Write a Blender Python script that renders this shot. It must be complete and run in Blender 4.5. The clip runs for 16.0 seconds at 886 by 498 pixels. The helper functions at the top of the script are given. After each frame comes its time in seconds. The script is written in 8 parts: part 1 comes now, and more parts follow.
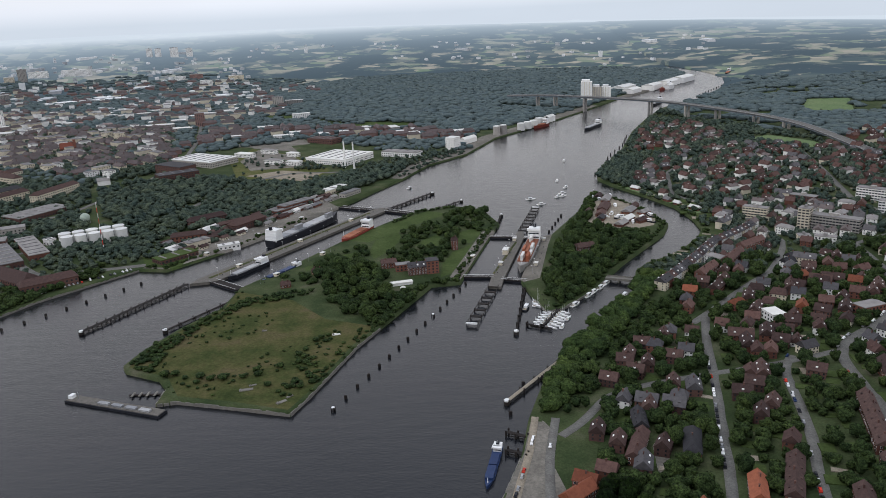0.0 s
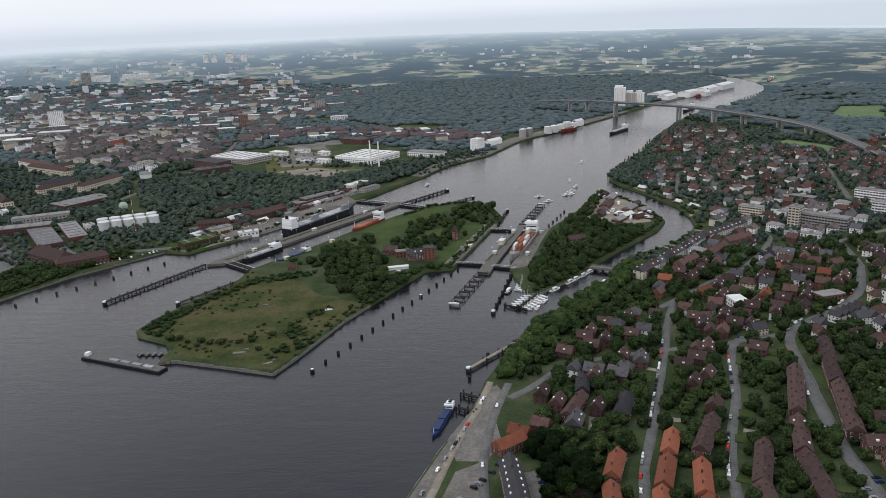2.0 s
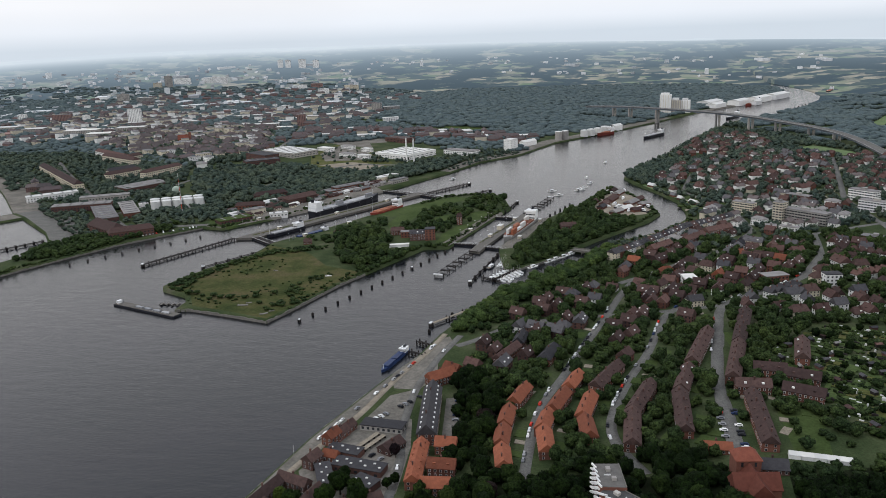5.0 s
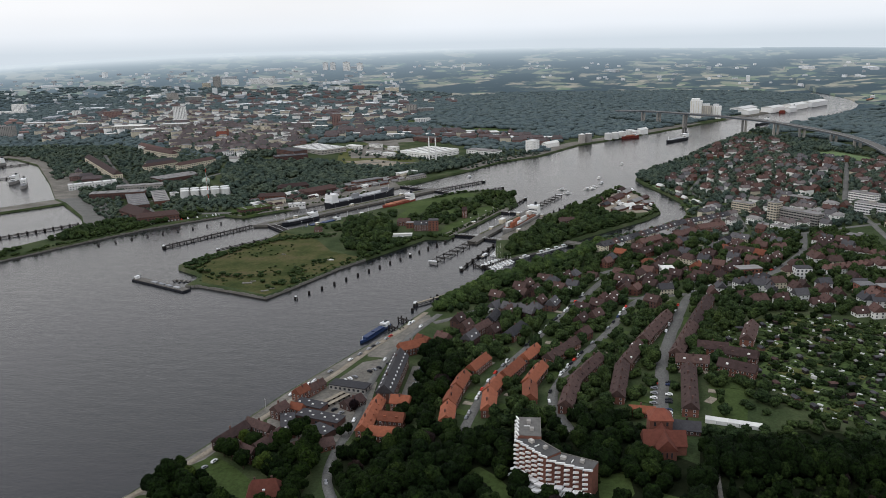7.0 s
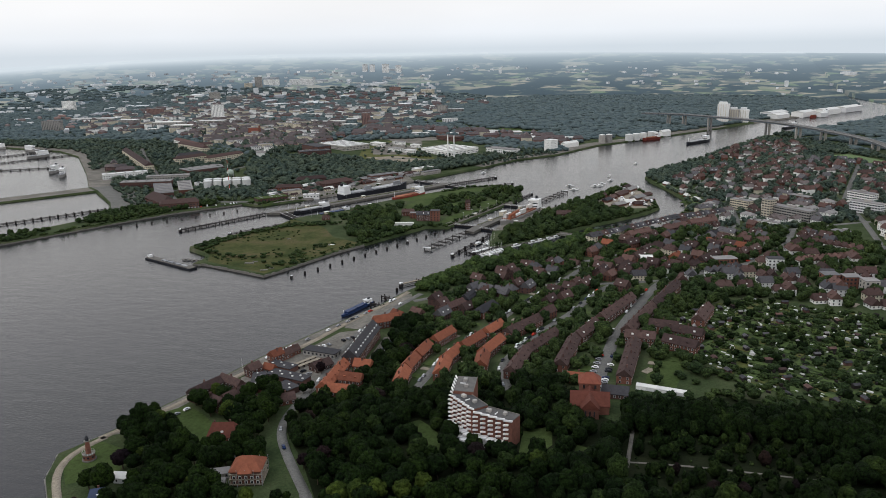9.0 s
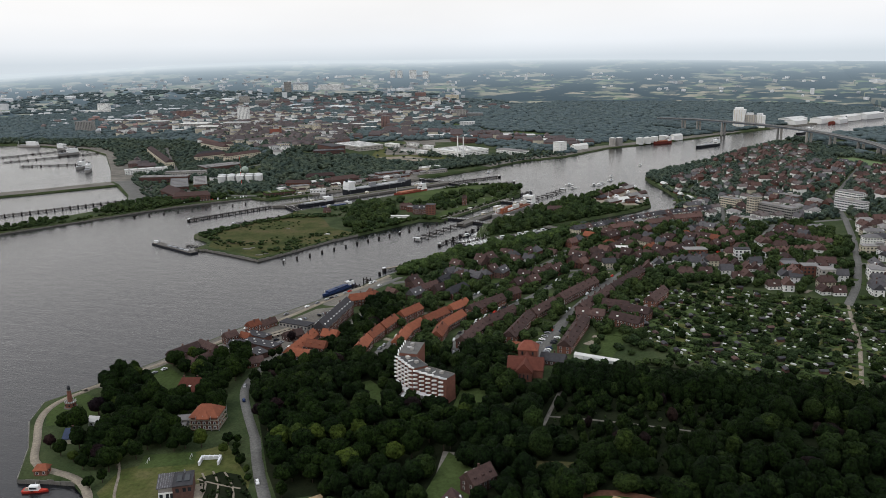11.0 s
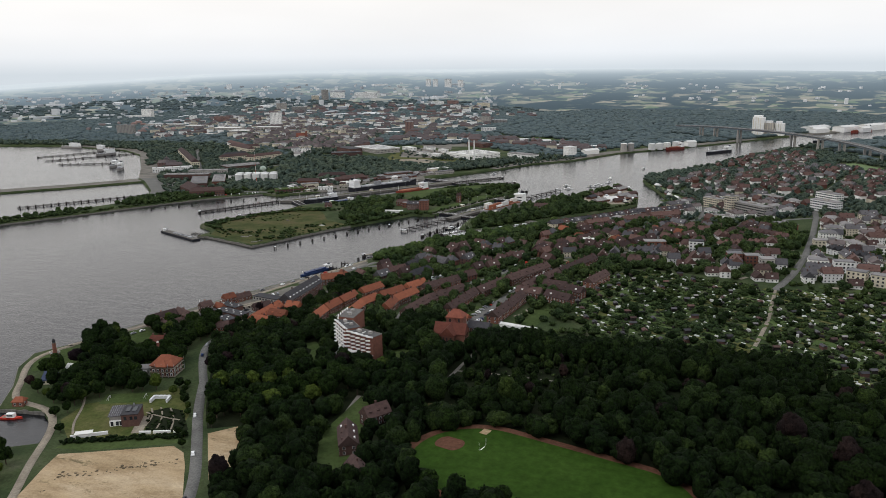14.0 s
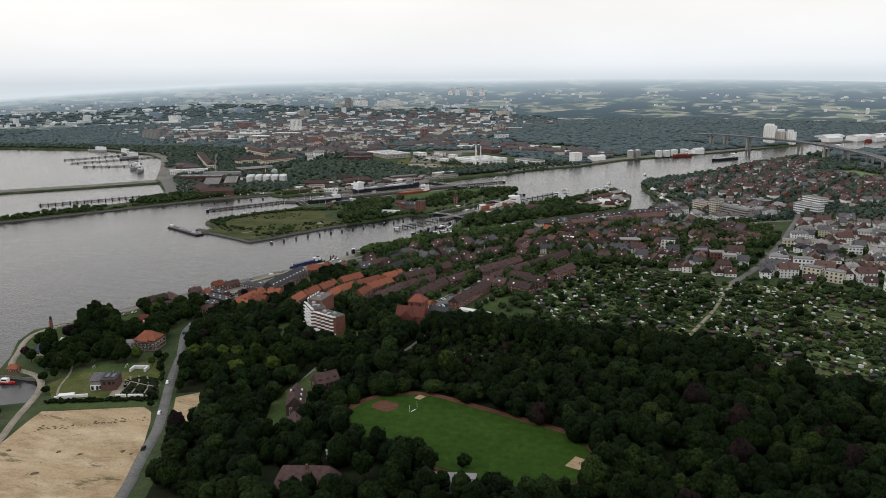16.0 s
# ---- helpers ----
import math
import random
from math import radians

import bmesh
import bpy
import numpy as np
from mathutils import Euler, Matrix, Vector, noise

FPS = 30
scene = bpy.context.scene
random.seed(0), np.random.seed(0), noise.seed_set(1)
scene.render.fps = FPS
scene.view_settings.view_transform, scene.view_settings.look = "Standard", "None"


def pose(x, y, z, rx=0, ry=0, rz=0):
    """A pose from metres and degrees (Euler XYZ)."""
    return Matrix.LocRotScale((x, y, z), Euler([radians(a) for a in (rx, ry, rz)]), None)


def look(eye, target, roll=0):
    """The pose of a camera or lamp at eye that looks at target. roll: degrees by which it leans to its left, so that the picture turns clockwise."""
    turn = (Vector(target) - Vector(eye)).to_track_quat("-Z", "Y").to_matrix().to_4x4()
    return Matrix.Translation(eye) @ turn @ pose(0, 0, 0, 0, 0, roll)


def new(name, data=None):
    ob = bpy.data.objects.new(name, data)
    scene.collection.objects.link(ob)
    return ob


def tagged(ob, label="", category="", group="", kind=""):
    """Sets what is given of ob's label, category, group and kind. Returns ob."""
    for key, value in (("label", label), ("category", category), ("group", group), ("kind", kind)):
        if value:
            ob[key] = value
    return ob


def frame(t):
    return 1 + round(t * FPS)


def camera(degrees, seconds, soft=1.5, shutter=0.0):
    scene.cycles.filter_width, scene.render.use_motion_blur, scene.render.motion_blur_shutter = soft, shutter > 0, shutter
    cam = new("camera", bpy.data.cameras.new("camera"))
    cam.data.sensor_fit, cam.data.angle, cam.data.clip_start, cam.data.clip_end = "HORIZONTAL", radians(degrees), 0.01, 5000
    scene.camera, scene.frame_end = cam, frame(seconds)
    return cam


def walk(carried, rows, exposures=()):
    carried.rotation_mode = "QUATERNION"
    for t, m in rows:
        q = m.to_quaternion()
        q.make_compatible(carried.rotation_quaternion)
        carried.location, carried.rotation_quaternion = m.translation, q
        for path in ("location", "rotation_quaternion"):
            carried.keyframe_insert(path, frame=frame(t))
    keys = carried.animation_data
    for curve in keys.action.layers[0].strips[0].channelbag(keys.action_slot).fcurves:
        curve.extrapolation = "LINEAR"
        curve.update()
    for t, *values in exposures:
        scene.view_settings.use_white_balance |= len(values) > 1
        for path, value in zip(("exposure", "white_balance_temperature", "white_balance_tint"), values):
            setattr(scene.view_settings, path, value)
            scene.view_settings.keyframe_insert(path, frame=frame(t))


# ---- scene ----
cam = camera(59.8, 16.0, 0.8)
PATH = [
    (0, (9.32, -11.51, 234.21), (7.612, 84.038, 204.749), -2.72),
    (0.5, (23.26, -23.06, 232.47), (19.651, 72.542, 203.372), -2.71),
    (1, (37.38, -35.14, 230.69), (32.035, 60.467, 201.878), -2.68),
    (1.5, (51.58, -47.64, 228.94), (44.620, 47.967, 200.452), -2.65),
    (2, (65.92, -60.45, 227.24), (57.317, 35.114, 199.080), -2.61),
    (2.5, (80.41, -73.49, 225.56), (70.160, 22.004, 197.721), -2.55),
    (3, (95.06, -86.55, 223.93), (83.169, 8.842, 196.374), -2.47),
    (3.5, (109.79, -99.28, 222.33), (96.281, -4.017, 195.069), -2.39),
    (4, (124.50, -111.38, 220.64), (109.394, -16.298, 193.594), -2.32),
    (4.5, (139.16, -122.67, 218.86), (122.527, -27.785, 192.043), -2.26),
    (5, (153.78, -133.09, 216.98), (135.613, -38.424, 190.358), -2.19),
    (5.5, (168.37, -142.69, 215.29), (148.690, -48.270, 188.875), -2.08),
    (6, (182.91, -151.48, 213.80), (161.737, -57.322, 187.594), -1.94),
    (6.5, (197.44, -159.46, 212.32), (174.790, -65.589, 186.326), -1.78),
    (7, (212.03, -166.70, 210.69), (187.909, -73.145, 184.897), -1.62),
    (7.5, (226.75, -173.30, 208.75), (201.156, -80.087, 183.141), -1.48),
    (8, (241.62, -179.42, 206.51), (214.555, -86.575, 181.092), -1.36),
    (8.5, (256.49, -185.30, 204.23), (228.120, -92.798, 178.967), -1.28),
    (9, (271.31, -191.09, 201.93), (241.712, -98.933, 176.803), -1.20),
    (9.5, (285.97, -196.92, 199.45), (255.225, -105.082, 174.532), -1.13),
    (10, (300.47, -202.81, 196.81), (268.662, -111.266, 172.161), -1.07),
    (10.5, (314.83, -208.62, 194.22), (282.032, -117.344, 169.866), -1.01),
    (11, (329.09, -214.17, 191.88), (295.339, -123.165, 167.820), -0.97),
    (11.5, (343.27, -219.30, 190.03), (308.591, -128.590, 166.200), -0.94),
    (12, (357.38, -224.02, 188.65), (321.793, -133.611, 165.005), -0.91),
    (12.5, (371.44, -228.65, 187.30), (334.916, -138.566, 163.828), -0.90),
    (13, (385.55, -233.22, 185.88), (348.115, -143.436, 162.676), -0.88),
    (13.5, (399.70, -237.69, 184.50), (361.355, -148.238, 161.540), -0.84),
    (14, (413.97, -242.08, 183.20), (374.696, -152.963, 160.483), -0.80),
    (14.5, (428.29, -246.42, 181.98), (388.124, -157.636, 159.531), -0.76),
    (15, (442.72, -250.79, 180.70), (401.677, -162.344, 158.520), -0.72),
    (15.5, (457.23, -255.24, 179.26), (415.325, -167.123, 157.393), -0.68),
    (16, (471.86, -259.77, 177.63), (429.101, -171.971, 156.144), -0.61),
]
walk(cam, [(t, look(eye, target, roll)) for t, eye, target, roll in PATH], [(0, 0.31, 6080, 13), (8, 0.33, 6240, 11), (16, 0.33, 6370, 11)])

# ---- world and sun ----
world = bpy.data.worlds.new("overcast_sky")
scene.world = world
world.use_nodes = True
wn, wl = world.node_tree.nodes, world.node_tree.links
wn.clear()
w_out = wn.new("ShaderNodeOutputWorld")
w_bg = wn.new("ShaderNodeBackground")
w_sky = wn.new("ShaderNodeTexSky")
w_sky.sky_type = "NISHITA"
w_sky.sun_disc = False
w_sky.sun_elevation, w_sky.sun_rotation = radians(48), radians(-70)
w_sky.air_density, w_sky.dust_density, w_sky.ozone_density = 1.0, 4.0, 1.0
w_gain = wn.new("ShaderNodeMix")
w_gain.data_type, w_gain.blend_type = "RGBA", "MULTIPLY"
w_gain.inputs["Factor"].default_value = 1.0
w_gain.inputs["B"].default_value = (0.10, 0.10, 0.10, 1)
w_co = wn.new("ShaderNodeTexCoord")
w_sep = wn.new("ShaderNodeSeparateXYZ")
w_ramp = wn.new("ShaderNodeValToRGB")
w_ramp.color_ramp.elements[0].position, w_ramp.color_ramp.elements[0].color = 0.0, (0.57, 0.62, 0.65, 1)
w_ramp.color_ramp.elements[1].position, w_ramp.color_ramp.elements[1].color = 0.75, (0.70, 0.75, 0.83, 1)
for spot, tone in ((0.018, (0.72, 0.745, 0.76)), (0.045, (0.78, 0.78, 0.772)), (0.10, (0.82, 0.795, 0.755)), (0.22, (0.845, 0.815, 0.772)), (0.45, (0.90, 0.90, 0.895))):
    w_ramp.color_ramp.elements.new(spot).color = (*tone, 1)
w_noise = wn.new("ShaderNodeTexNoise")
w_noise.inputs["Scale"].default_value, w_noise.inputs["Detail"].default_value = 2.2, 4
w_map = wn.new("ShaderNodeMapping")
w_map.inputs["Scale"].default_value = (1, 1, 4)
w_soft = wn.new("ShaderNodeMapRange")
w_soft.inputs["From Min"].default_value, w_soft.inputs["From Max"].default_value = 0.3, 0.75
w_soft.inputs["To Min"].default_value, w_soft.inputs["To Max"].default_value = 1.04, 0.93
w_cloud = wn.new("ShaderNodeMix")
w_cloud.data_type, w_cloud.blend_type = "RGBA", "MULTIPLY"
w_cloud.inputs["Factor"].default_value = 1.0
w_mix = wn.new("ShaderNodeMix")
w_mix.data_type = "RGBA"
w_mix.inputs["Factor"].default_value = 0.93
wl.new(w_co.outputs["Generated"], w_sep.inputs[0])
wl.new(w_sep.outputs["Z"], w_ramp.inputs["Fac"])
wl.new(w_co.outputs["Generated"], w_map.inputs["Vector"])
wl.new(w_map.outputs["Vector"], w_noise.inputs["Vector"])
wl.new(w_noise.outputs["Fac"], w_soft.inputs["Value"])
wl.new(w_ramp.outputs["Color"], w_cloud.inputs["A"])
wl.new(w_soft.outputs["Result"], w_cloud.inputs["B"])
wl.new(w_sky.outputs["Color"], w_gain.inputs["A"])
wl.new(w_gain.outputs["Result"], w_mix.inputs["A"])
wl.new(w_cloud.outputs["Result"], w_mix.inputs["B"])
wl.new(w_mix.outputs["Result"], w_bg.inputs["Color"])
w_bg.inputs["Strength"].default_value = 1.0
wl.new(w_bg.outputs["Background"], w_out.inputs["Surface"])
sun_data = bpy.data.lights.new("sun", "SUN")
sun_data.energy, sun_data.angle, sun_data.color = 0.6, radians(16), (1.0, 0.97, 0.93)
sun = new("sun", sun_data)
sun.matrix_world = look((0, 0, 900), (520, 420, 0))

# ---- materials ----
def shader(name, rough=0.8, metal=0.0, spec=0.5):
    """A node material with a principled shader; gives material, nodes, links and the shader."""
    m = bpy.data.materials.new(name)
    m.use_nodes = True
    n, l = m.node_tree.nodes, m.node_tree.links
    b = n["Principled BSDF"]
    b.inputs["Roughness"].default_value, b.inputs["Metallic"].default_value = rough, metal
    b.inputs["Specular IOR Level"].default_value = spec
    return m, n, l, b


def place_coord(n, l, scale):
    geo = n.new("ShaderNodeNewGeometry")
    mp = n.new("ShaderNodeMapping")
    mp.inputs["Scale"].default_value = scale if isinstance(scale, tuple) else (scale,) * 3
    l.new(geo.outputs["Position"], mp.inputs["Vector"])
    return mp.outputs["Vector"]


def noise_of(n, l, scale, detail=4.0, rough=0.55):
    t = n.new("ShaderNodeTexNoise")
    t.inputs["Scale"].default_value, t.inputs["Detail"].default_value, t.inputs["Roughness"].default_value = 1.0, detail, rough
    l.new(place_coord(n, l, scale), t.inputs["Vector"])
    return t.outputs["Fac"]


def ramp_of(n, l, fac, *stops):
    r = n.new("ShaderNodeValToRGB")
    e = r.color_ramp.elements
    e[0].position, e[0].color = stops[0][0], (*stops[0][1], 1)
    e[1].position, e[1].color = stops[-1][0], (*stops[-1][1], 1)
    for p, c in stops[1:-1]:
        e.new(p).color = (*c, 1)
    l.new(fac, r.inputs["Fac"])
    return r.outputs["Color"]


def blend(n, l, a, b, fac, mode="MIX"):
    x = n.new("ShaderNodeMix")
    x.data_type, x.blend_type = "RGBA", mode
    for socket, v in (("A", a), ("B", b), ("Factor", fac)):
        if isinstance(v, (int, float)):
            x.inputs[socket].default_value = v
        elif isinstance(v, tuple):
            x.inputs[socket].default_value = (*v, 1)
        else:
            l.new(v, x.inputs[socket])
    return x.outputs["Result"]


def spread(n, l, value, a, b, c, d):
    r = n.new("ShaderNodeMapRange")
    for k, v in (("From Min", a), ("From Max", b), ("To Min", c), ("To Max", d)):
        r.inputs[k].default_value = v
    l.new(value, r.inputs["Value"])
    return r.outputs["Result"]


def bump(n, l, b, height, strength, distance):
    t = n.new("ShaderNodeBump")
    t.inputs["Strength"].default_value, t.inputs["Distance"].default_value = strength, distance
    l.new(height, t.inputs["Height"])
    l.new(t.outputs["Normal"], b.inputs["Normal"])


def plain(name, colour, vary=0.25, scale=0.6, rough=0.8, metal=0.0, per="object", spec=0.15):
    """Paint, plaster, roofing or metal: one colour with grain, stains and a random shade for each piece."""
    m, n, l, b = shader(name, rough, metal, spec)
    k = 1 - vary
    stain = noise_of(n, l, scale, 6, 0.65)
    c = ramp_of(n, l, stain, (0.25, tuple(v * k for v in colour)), (0.75, tuple(min(1, v * (1 + vary * 0.6)) for v in colour)))
    if per:
        if per == "object":
            rnd = n.new("ShaderNodeObjectInfo").outputs["Random"]
        else:
            rnd = n.new("ShaderNodeNewGeometry").outputs["Random Per Island"]
        c = blend(n, l, c, ramp_of(n, l, rnd, *(((0, (0.86, 0.86, 0.88)), (1, (1.08, 1.07, 1.05))) if min(colour) > 0.3 else ((0, (0.62, 0.62, 0.64)), (1, (1.25, 1.2, 1.15))))), 1.0, "MULTIPLY")
    l.new(c, b.inputs["Base Color"])
    bump(n, l, b, noise_of(n, l, scale * 6, 3), 0.25, 0.05)
    return m


def foliage(name, dark, light, per="island", soft=1.0):
    """Leaves: fine mottling whose dark tones paint shadowed gaps, clumps, and a shade of their own for each tree or
    clump.
    """
    m, n, l, b = shader(name, 0.85, 0.0, 0.05)
    grain = noise_of(n, l, 0.9, 6, 0.7)
    clump = noise_of(n, l, 0.22, 3, 0.55)
    broad = noise_of(n, l, 0.02, 3)
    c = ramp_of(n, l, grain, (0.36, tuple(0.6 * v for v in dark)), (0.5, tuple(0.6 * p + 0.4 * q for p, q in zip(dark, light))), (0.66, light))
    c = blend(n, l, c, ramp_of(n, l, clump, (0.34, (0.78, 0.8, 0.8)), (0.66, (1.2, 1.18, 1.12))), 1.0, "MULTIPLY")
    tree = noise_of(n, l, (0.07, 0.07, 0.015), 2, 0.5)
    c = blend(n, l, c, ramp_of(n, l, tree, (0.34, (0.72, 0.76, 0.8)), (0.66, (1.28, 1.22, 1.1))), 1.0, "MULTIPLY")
    rnd = (n.new("ShaderNodeObjectInfo") if per == "object" else n.new("ShaderNodeNewGeometry")).outputs["Random" if per == "object" else "Random Per Island"]
    wide = per == "object"
    c = blend(n, l, c, ramp_of(n, l, rnd, (0, (0.72, 0.76, 0.74) if wide else (0.86, 0.88, 0.86)), (1, (1.35, 1.28, 1.05) if wide else (1.15, 1.12, 1.02))), 1.0, "MULTIPLY")
    c = blend(n, l, c, ramp_of(n, l, broad, (0.35, (0.85, 0.9, 0.92)), (0.7, (1.15, 1.1, 0.97))), 1.0, "MULTIPLY")
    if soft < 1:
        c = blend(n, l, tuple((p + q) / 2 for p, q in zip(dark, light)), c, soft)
    l.new(c, b.inputs["Base Color"])
    bump(n, l, b, noise_of(n, l, 0.7, 5, 0.7), 0.9 * soft, 1.6)
    return m


def grassy(name, *stops, scale=0.05, fine=0.7):
    """Grass, soil or sand: colours by a broad noise, broken up by a fine one."""
    m, n, l, b = shader(name, 0.95, 0.0, 0.05)
    c = ramp_of(n, l, noise_of(n, l, scale, 6, 0.62), *stops)
    f = ramp_of(n, l, noise_of(n, l, fine, 5, 0.7), (0.25, (0.6, 0.6, 0.6)), (0.75, (1.3, 1.3, 1.3)))
    l.new(blend(n, l, c, f, 1.0, "MULTIPLY"), b.inputs["Base Color"])
    bump(n, l, b, noise_of(n, l, fine, 4), 0.5, 0.4)
    return m


def water_material():
    m, n, l, b = shader("canal_water", 0.12, 0.0, 0.5)
    b.inputs["IOR"].default_value = 1.33
    tint = noise_of(n, l, (0.004, 0.0025, 0.004), 4)
    l.new(ramp_of(n, l, tint, (0.35, (0.007, 0.008, 0.010)), (0.7, (0.014, 0.015, 0.018))), b.inputs["Base Color"])
    calm = noise_of(n, l, (0.008, 0.003, 0.008), 5)
    l.new(spread(n, l, calm, 0.3, 0.7, 0.07, 0.17), b.inputs["Roughness"])
    swell, ripple = noise_of(n, l, (0.05, 0.11, 0.05), 6, 0.6), noise_of(n, l, (0.35, 0.6, 0.4), 4, 0.6)
    both = n.new("ShaderNodeMath")
    both.operation = "MULTIPLY_ADD"
    both.inputs[1].default_value = 1.6
    l.new(swell, both.inputs[0])
    l.new(ripple, both.inputs[2])
    bump(n, l, b, both.outputs[0], 0.85, 0.21)
    return m


def far_distance(n, l):
    """How far a place lies from the middle of the flown stretch."""
    geo = n.new("ShaderNodeNewGeometry")
    far = n.new("ShaderNodeVectorMath")
    far.operation = "DISTANCE"
    far.inputs[1].default_value = (250, -120, 40)
    l.new(geo.outputs["Position"], far.inputs[0])
    return far.outputs["Value"]


def distance_material(name, haze):
    """Far country: woods, fields and villages in tints blued to paint in haze; haze: how much of it glows with the
    light of the misty air.
    """
    m, n, l, b = shader(name, 0.95, 0.0, 0.0)
    v = n.new("ShaderNodeTexVoronoi")
    l.new(place_coord(n, l, (0.0035, 0.0035, 0.0035)), v.inputs["Vector"])
    one = n.new("ShaderNodeSeparateColor")
    l.new(v.outputs["Color"], one.inputs["Color"])
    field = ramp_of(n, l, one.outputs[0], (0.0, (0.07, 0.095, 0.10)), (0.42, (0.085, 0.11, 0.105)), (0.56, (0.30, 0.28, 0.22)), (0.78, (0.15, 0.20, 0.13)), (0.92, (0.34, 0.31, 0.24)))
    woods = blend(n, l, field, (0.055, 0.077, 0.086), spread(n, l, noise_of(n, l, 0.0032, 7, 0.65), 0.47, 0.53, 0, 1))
    l.new(woods, b.inputs["Base Color"])
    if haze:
        # Emission lays painted haze over the land, stronger with distance.
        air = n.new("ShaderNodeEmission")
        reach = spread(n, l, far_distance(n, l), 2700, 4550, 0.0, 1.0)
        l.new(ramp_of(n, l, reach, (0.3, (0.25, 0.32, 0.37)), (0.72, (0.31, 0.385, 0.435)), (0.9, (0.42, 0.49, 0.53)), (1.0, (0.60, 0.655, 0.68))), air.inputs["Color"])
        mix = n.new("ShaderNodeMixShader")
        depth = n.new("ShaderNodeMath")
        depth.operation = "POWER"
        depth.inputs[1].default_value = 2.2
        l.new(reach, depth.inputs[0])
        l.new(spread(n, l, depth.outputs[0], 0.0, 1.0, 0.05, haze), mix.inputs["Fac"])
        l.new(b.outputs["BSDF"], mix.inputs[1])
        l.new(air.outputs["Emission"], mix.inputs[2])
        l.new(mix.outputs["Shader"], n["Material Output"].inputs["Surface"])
    return m


def sand_material():
    """Bare sand: tonal patches, raked streaks and dark strips of weeds."""
    m, n, l, b = shader("bare_sand", 0.95, 0.0, 0.05)
    c = ramp_of(n, l, noise_of(n, l, (0.018, 0.05, 0.03), 5, 0.6), (0.3, (0.27, 0.19, 0.105)), (0.5, (0.37, 0.275, 0.165)), (0.68, (0.46, 0.36, 0.235)))
    streak = ramp_of(n, l, noise_of(n, l, (0.07, 0.16, 0.1), 7, 0.72), (0.36, (0.7, 0.67, 0.62)), (0.5, (1.0, 1.0, 1.0)), (0.66, (1.15, 1.15, 1.12)))
    c = blend(n, l, c, streak, 0.8, "MULTIPLY")
    weed = spread(n, l, noise_of(n, l, (0.028, 0.075, 0.05), 7, 0.72), 0.57, 0.64, 0, 0.85)
    c = blend(n, l, c, (0.10, 0.085, 0.045), weed)
    f = ramp_of(n, l, noise_of(n, l, 0.9, 5, 0.7), (0.25, (0.75, 0.75, 0.75)), (0.75, (1.15, 1.15, 1.15)))
    l.new(blend(n, l, c, f, 1.0, "MULTIPLY"), b.inputs["Base Color"])
    bump(n, l, b, noise_of(n, l, 0.5, 4), 0.5, 0.4)
    return m


M = {}
M["water"] = water_material()
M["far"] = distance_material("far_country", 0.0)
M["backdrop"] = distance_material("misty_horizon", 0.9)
M["soil"] = grassy("garden_ground", (0.2, (0.020, 0.032, 0.014)), (0.42, (0.036, 0.052, 0.021)), (0.58, (0.058, 0.072, 0.032)), (0.75, (0.105, 0.10, 0.068)), scale=0.03)
M["meadow"] = grassy("meadow", (0.28, (0.026, 0.038, 0.012)), (0.42, (0.045, 0.056, 0.018)), (0.55, (0.074, 0.072, 0.028)), (0.68, (0.09, 0.075, 0.038)), (0.8, (0.052, 0.06, 0.022)), scale=0.033, fine=0.45)
M["lawn"] = grassy("lawn", (0.3, (0.038, 0.058, 0.017)), (0.7, (0.068, 0.092, 0.031)), scale=0.03, fine=0.5)
M["plot_grass"] = grassy("garden_plot_grass", (0.3, (0.045, 0.072, 0.022)), (0.7, (0.082, 0.112, 0.040)), scale=0.05, fine=0.5)
# Tone taken down to paint in the deep shade between crowns.
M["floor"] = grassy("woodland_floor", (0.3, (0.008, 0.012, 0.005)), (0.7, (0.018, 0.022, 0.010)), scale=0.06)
M["sand"] = sand_material()
M["dry_lawn"] = grassy("dry_lawn", (0.3, (0.05, 0.068, 0.018)), (0.5, (0.085, 0.09, 0.03)), (0.7, (0.12, 0.11, 0.05)), scale=0.06, fine=0.4)
M["field"] = grassy("mown_field", (0.3, (0.018, 0.042, 0.005)), (0.7, (0.030, 0.060, 0.009)), scale=0.03, fine=0.25)
M["paved"] = grassy("yard_paving", (0.25, (0.10, 0.092, 0.078)), (0.5, (0.16, 0.147, 0.125)), (0.75, (0.225, 0.205, 0.175)), scale=0.04, fine=0.5)
M["stubble"] = grassy("ripe_field", (0.3, (0.24, 0.2, 0.12)), (0.7, (0.34, 0.29, 0.18)), scale=0.01, fine=0.1)
M["pasture"] = grassy("pasture", (0.3, (0.10, 0.15, 0.065)), (0.7, (0.15, 0.19, 0.09)), scale=0.02, fine=0.3)
M["asphalt"] = grassy("asphalt", (0.3, (0.115, 0.11, 0.10)), (0.7, (0.165, 0.16, 0.145)), scale=0.1, fine=0.9)
M["path"] = grassy("gravel_path", (0.3, (0.2, 0.17, 0.13)), (0.7, (0.3, 0.26, 0.2)), scale=0.1, fine=0.9)
M["cinder"] = grassy("red_cinder", (0.3, (0.07, 0.034, 0.022)), (0.7, (0.12, 0.058, 0.036)), scale=0.08, fine=0.6)
# The near-black first tone stands in for shade inside the wood's crowns.
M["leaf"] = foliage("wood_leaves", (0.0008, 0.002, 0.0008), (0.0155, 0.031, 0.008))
M["leaf_garden"] = foliage("garden_leaves", (0.004, 0.010, 0.004), (0.064, 0.096, 0.038))
M["leaf_lime"] = foliage("lime_leaves", (0.016, 0.032, 0.011), (0.080, 0.116, 0.042))
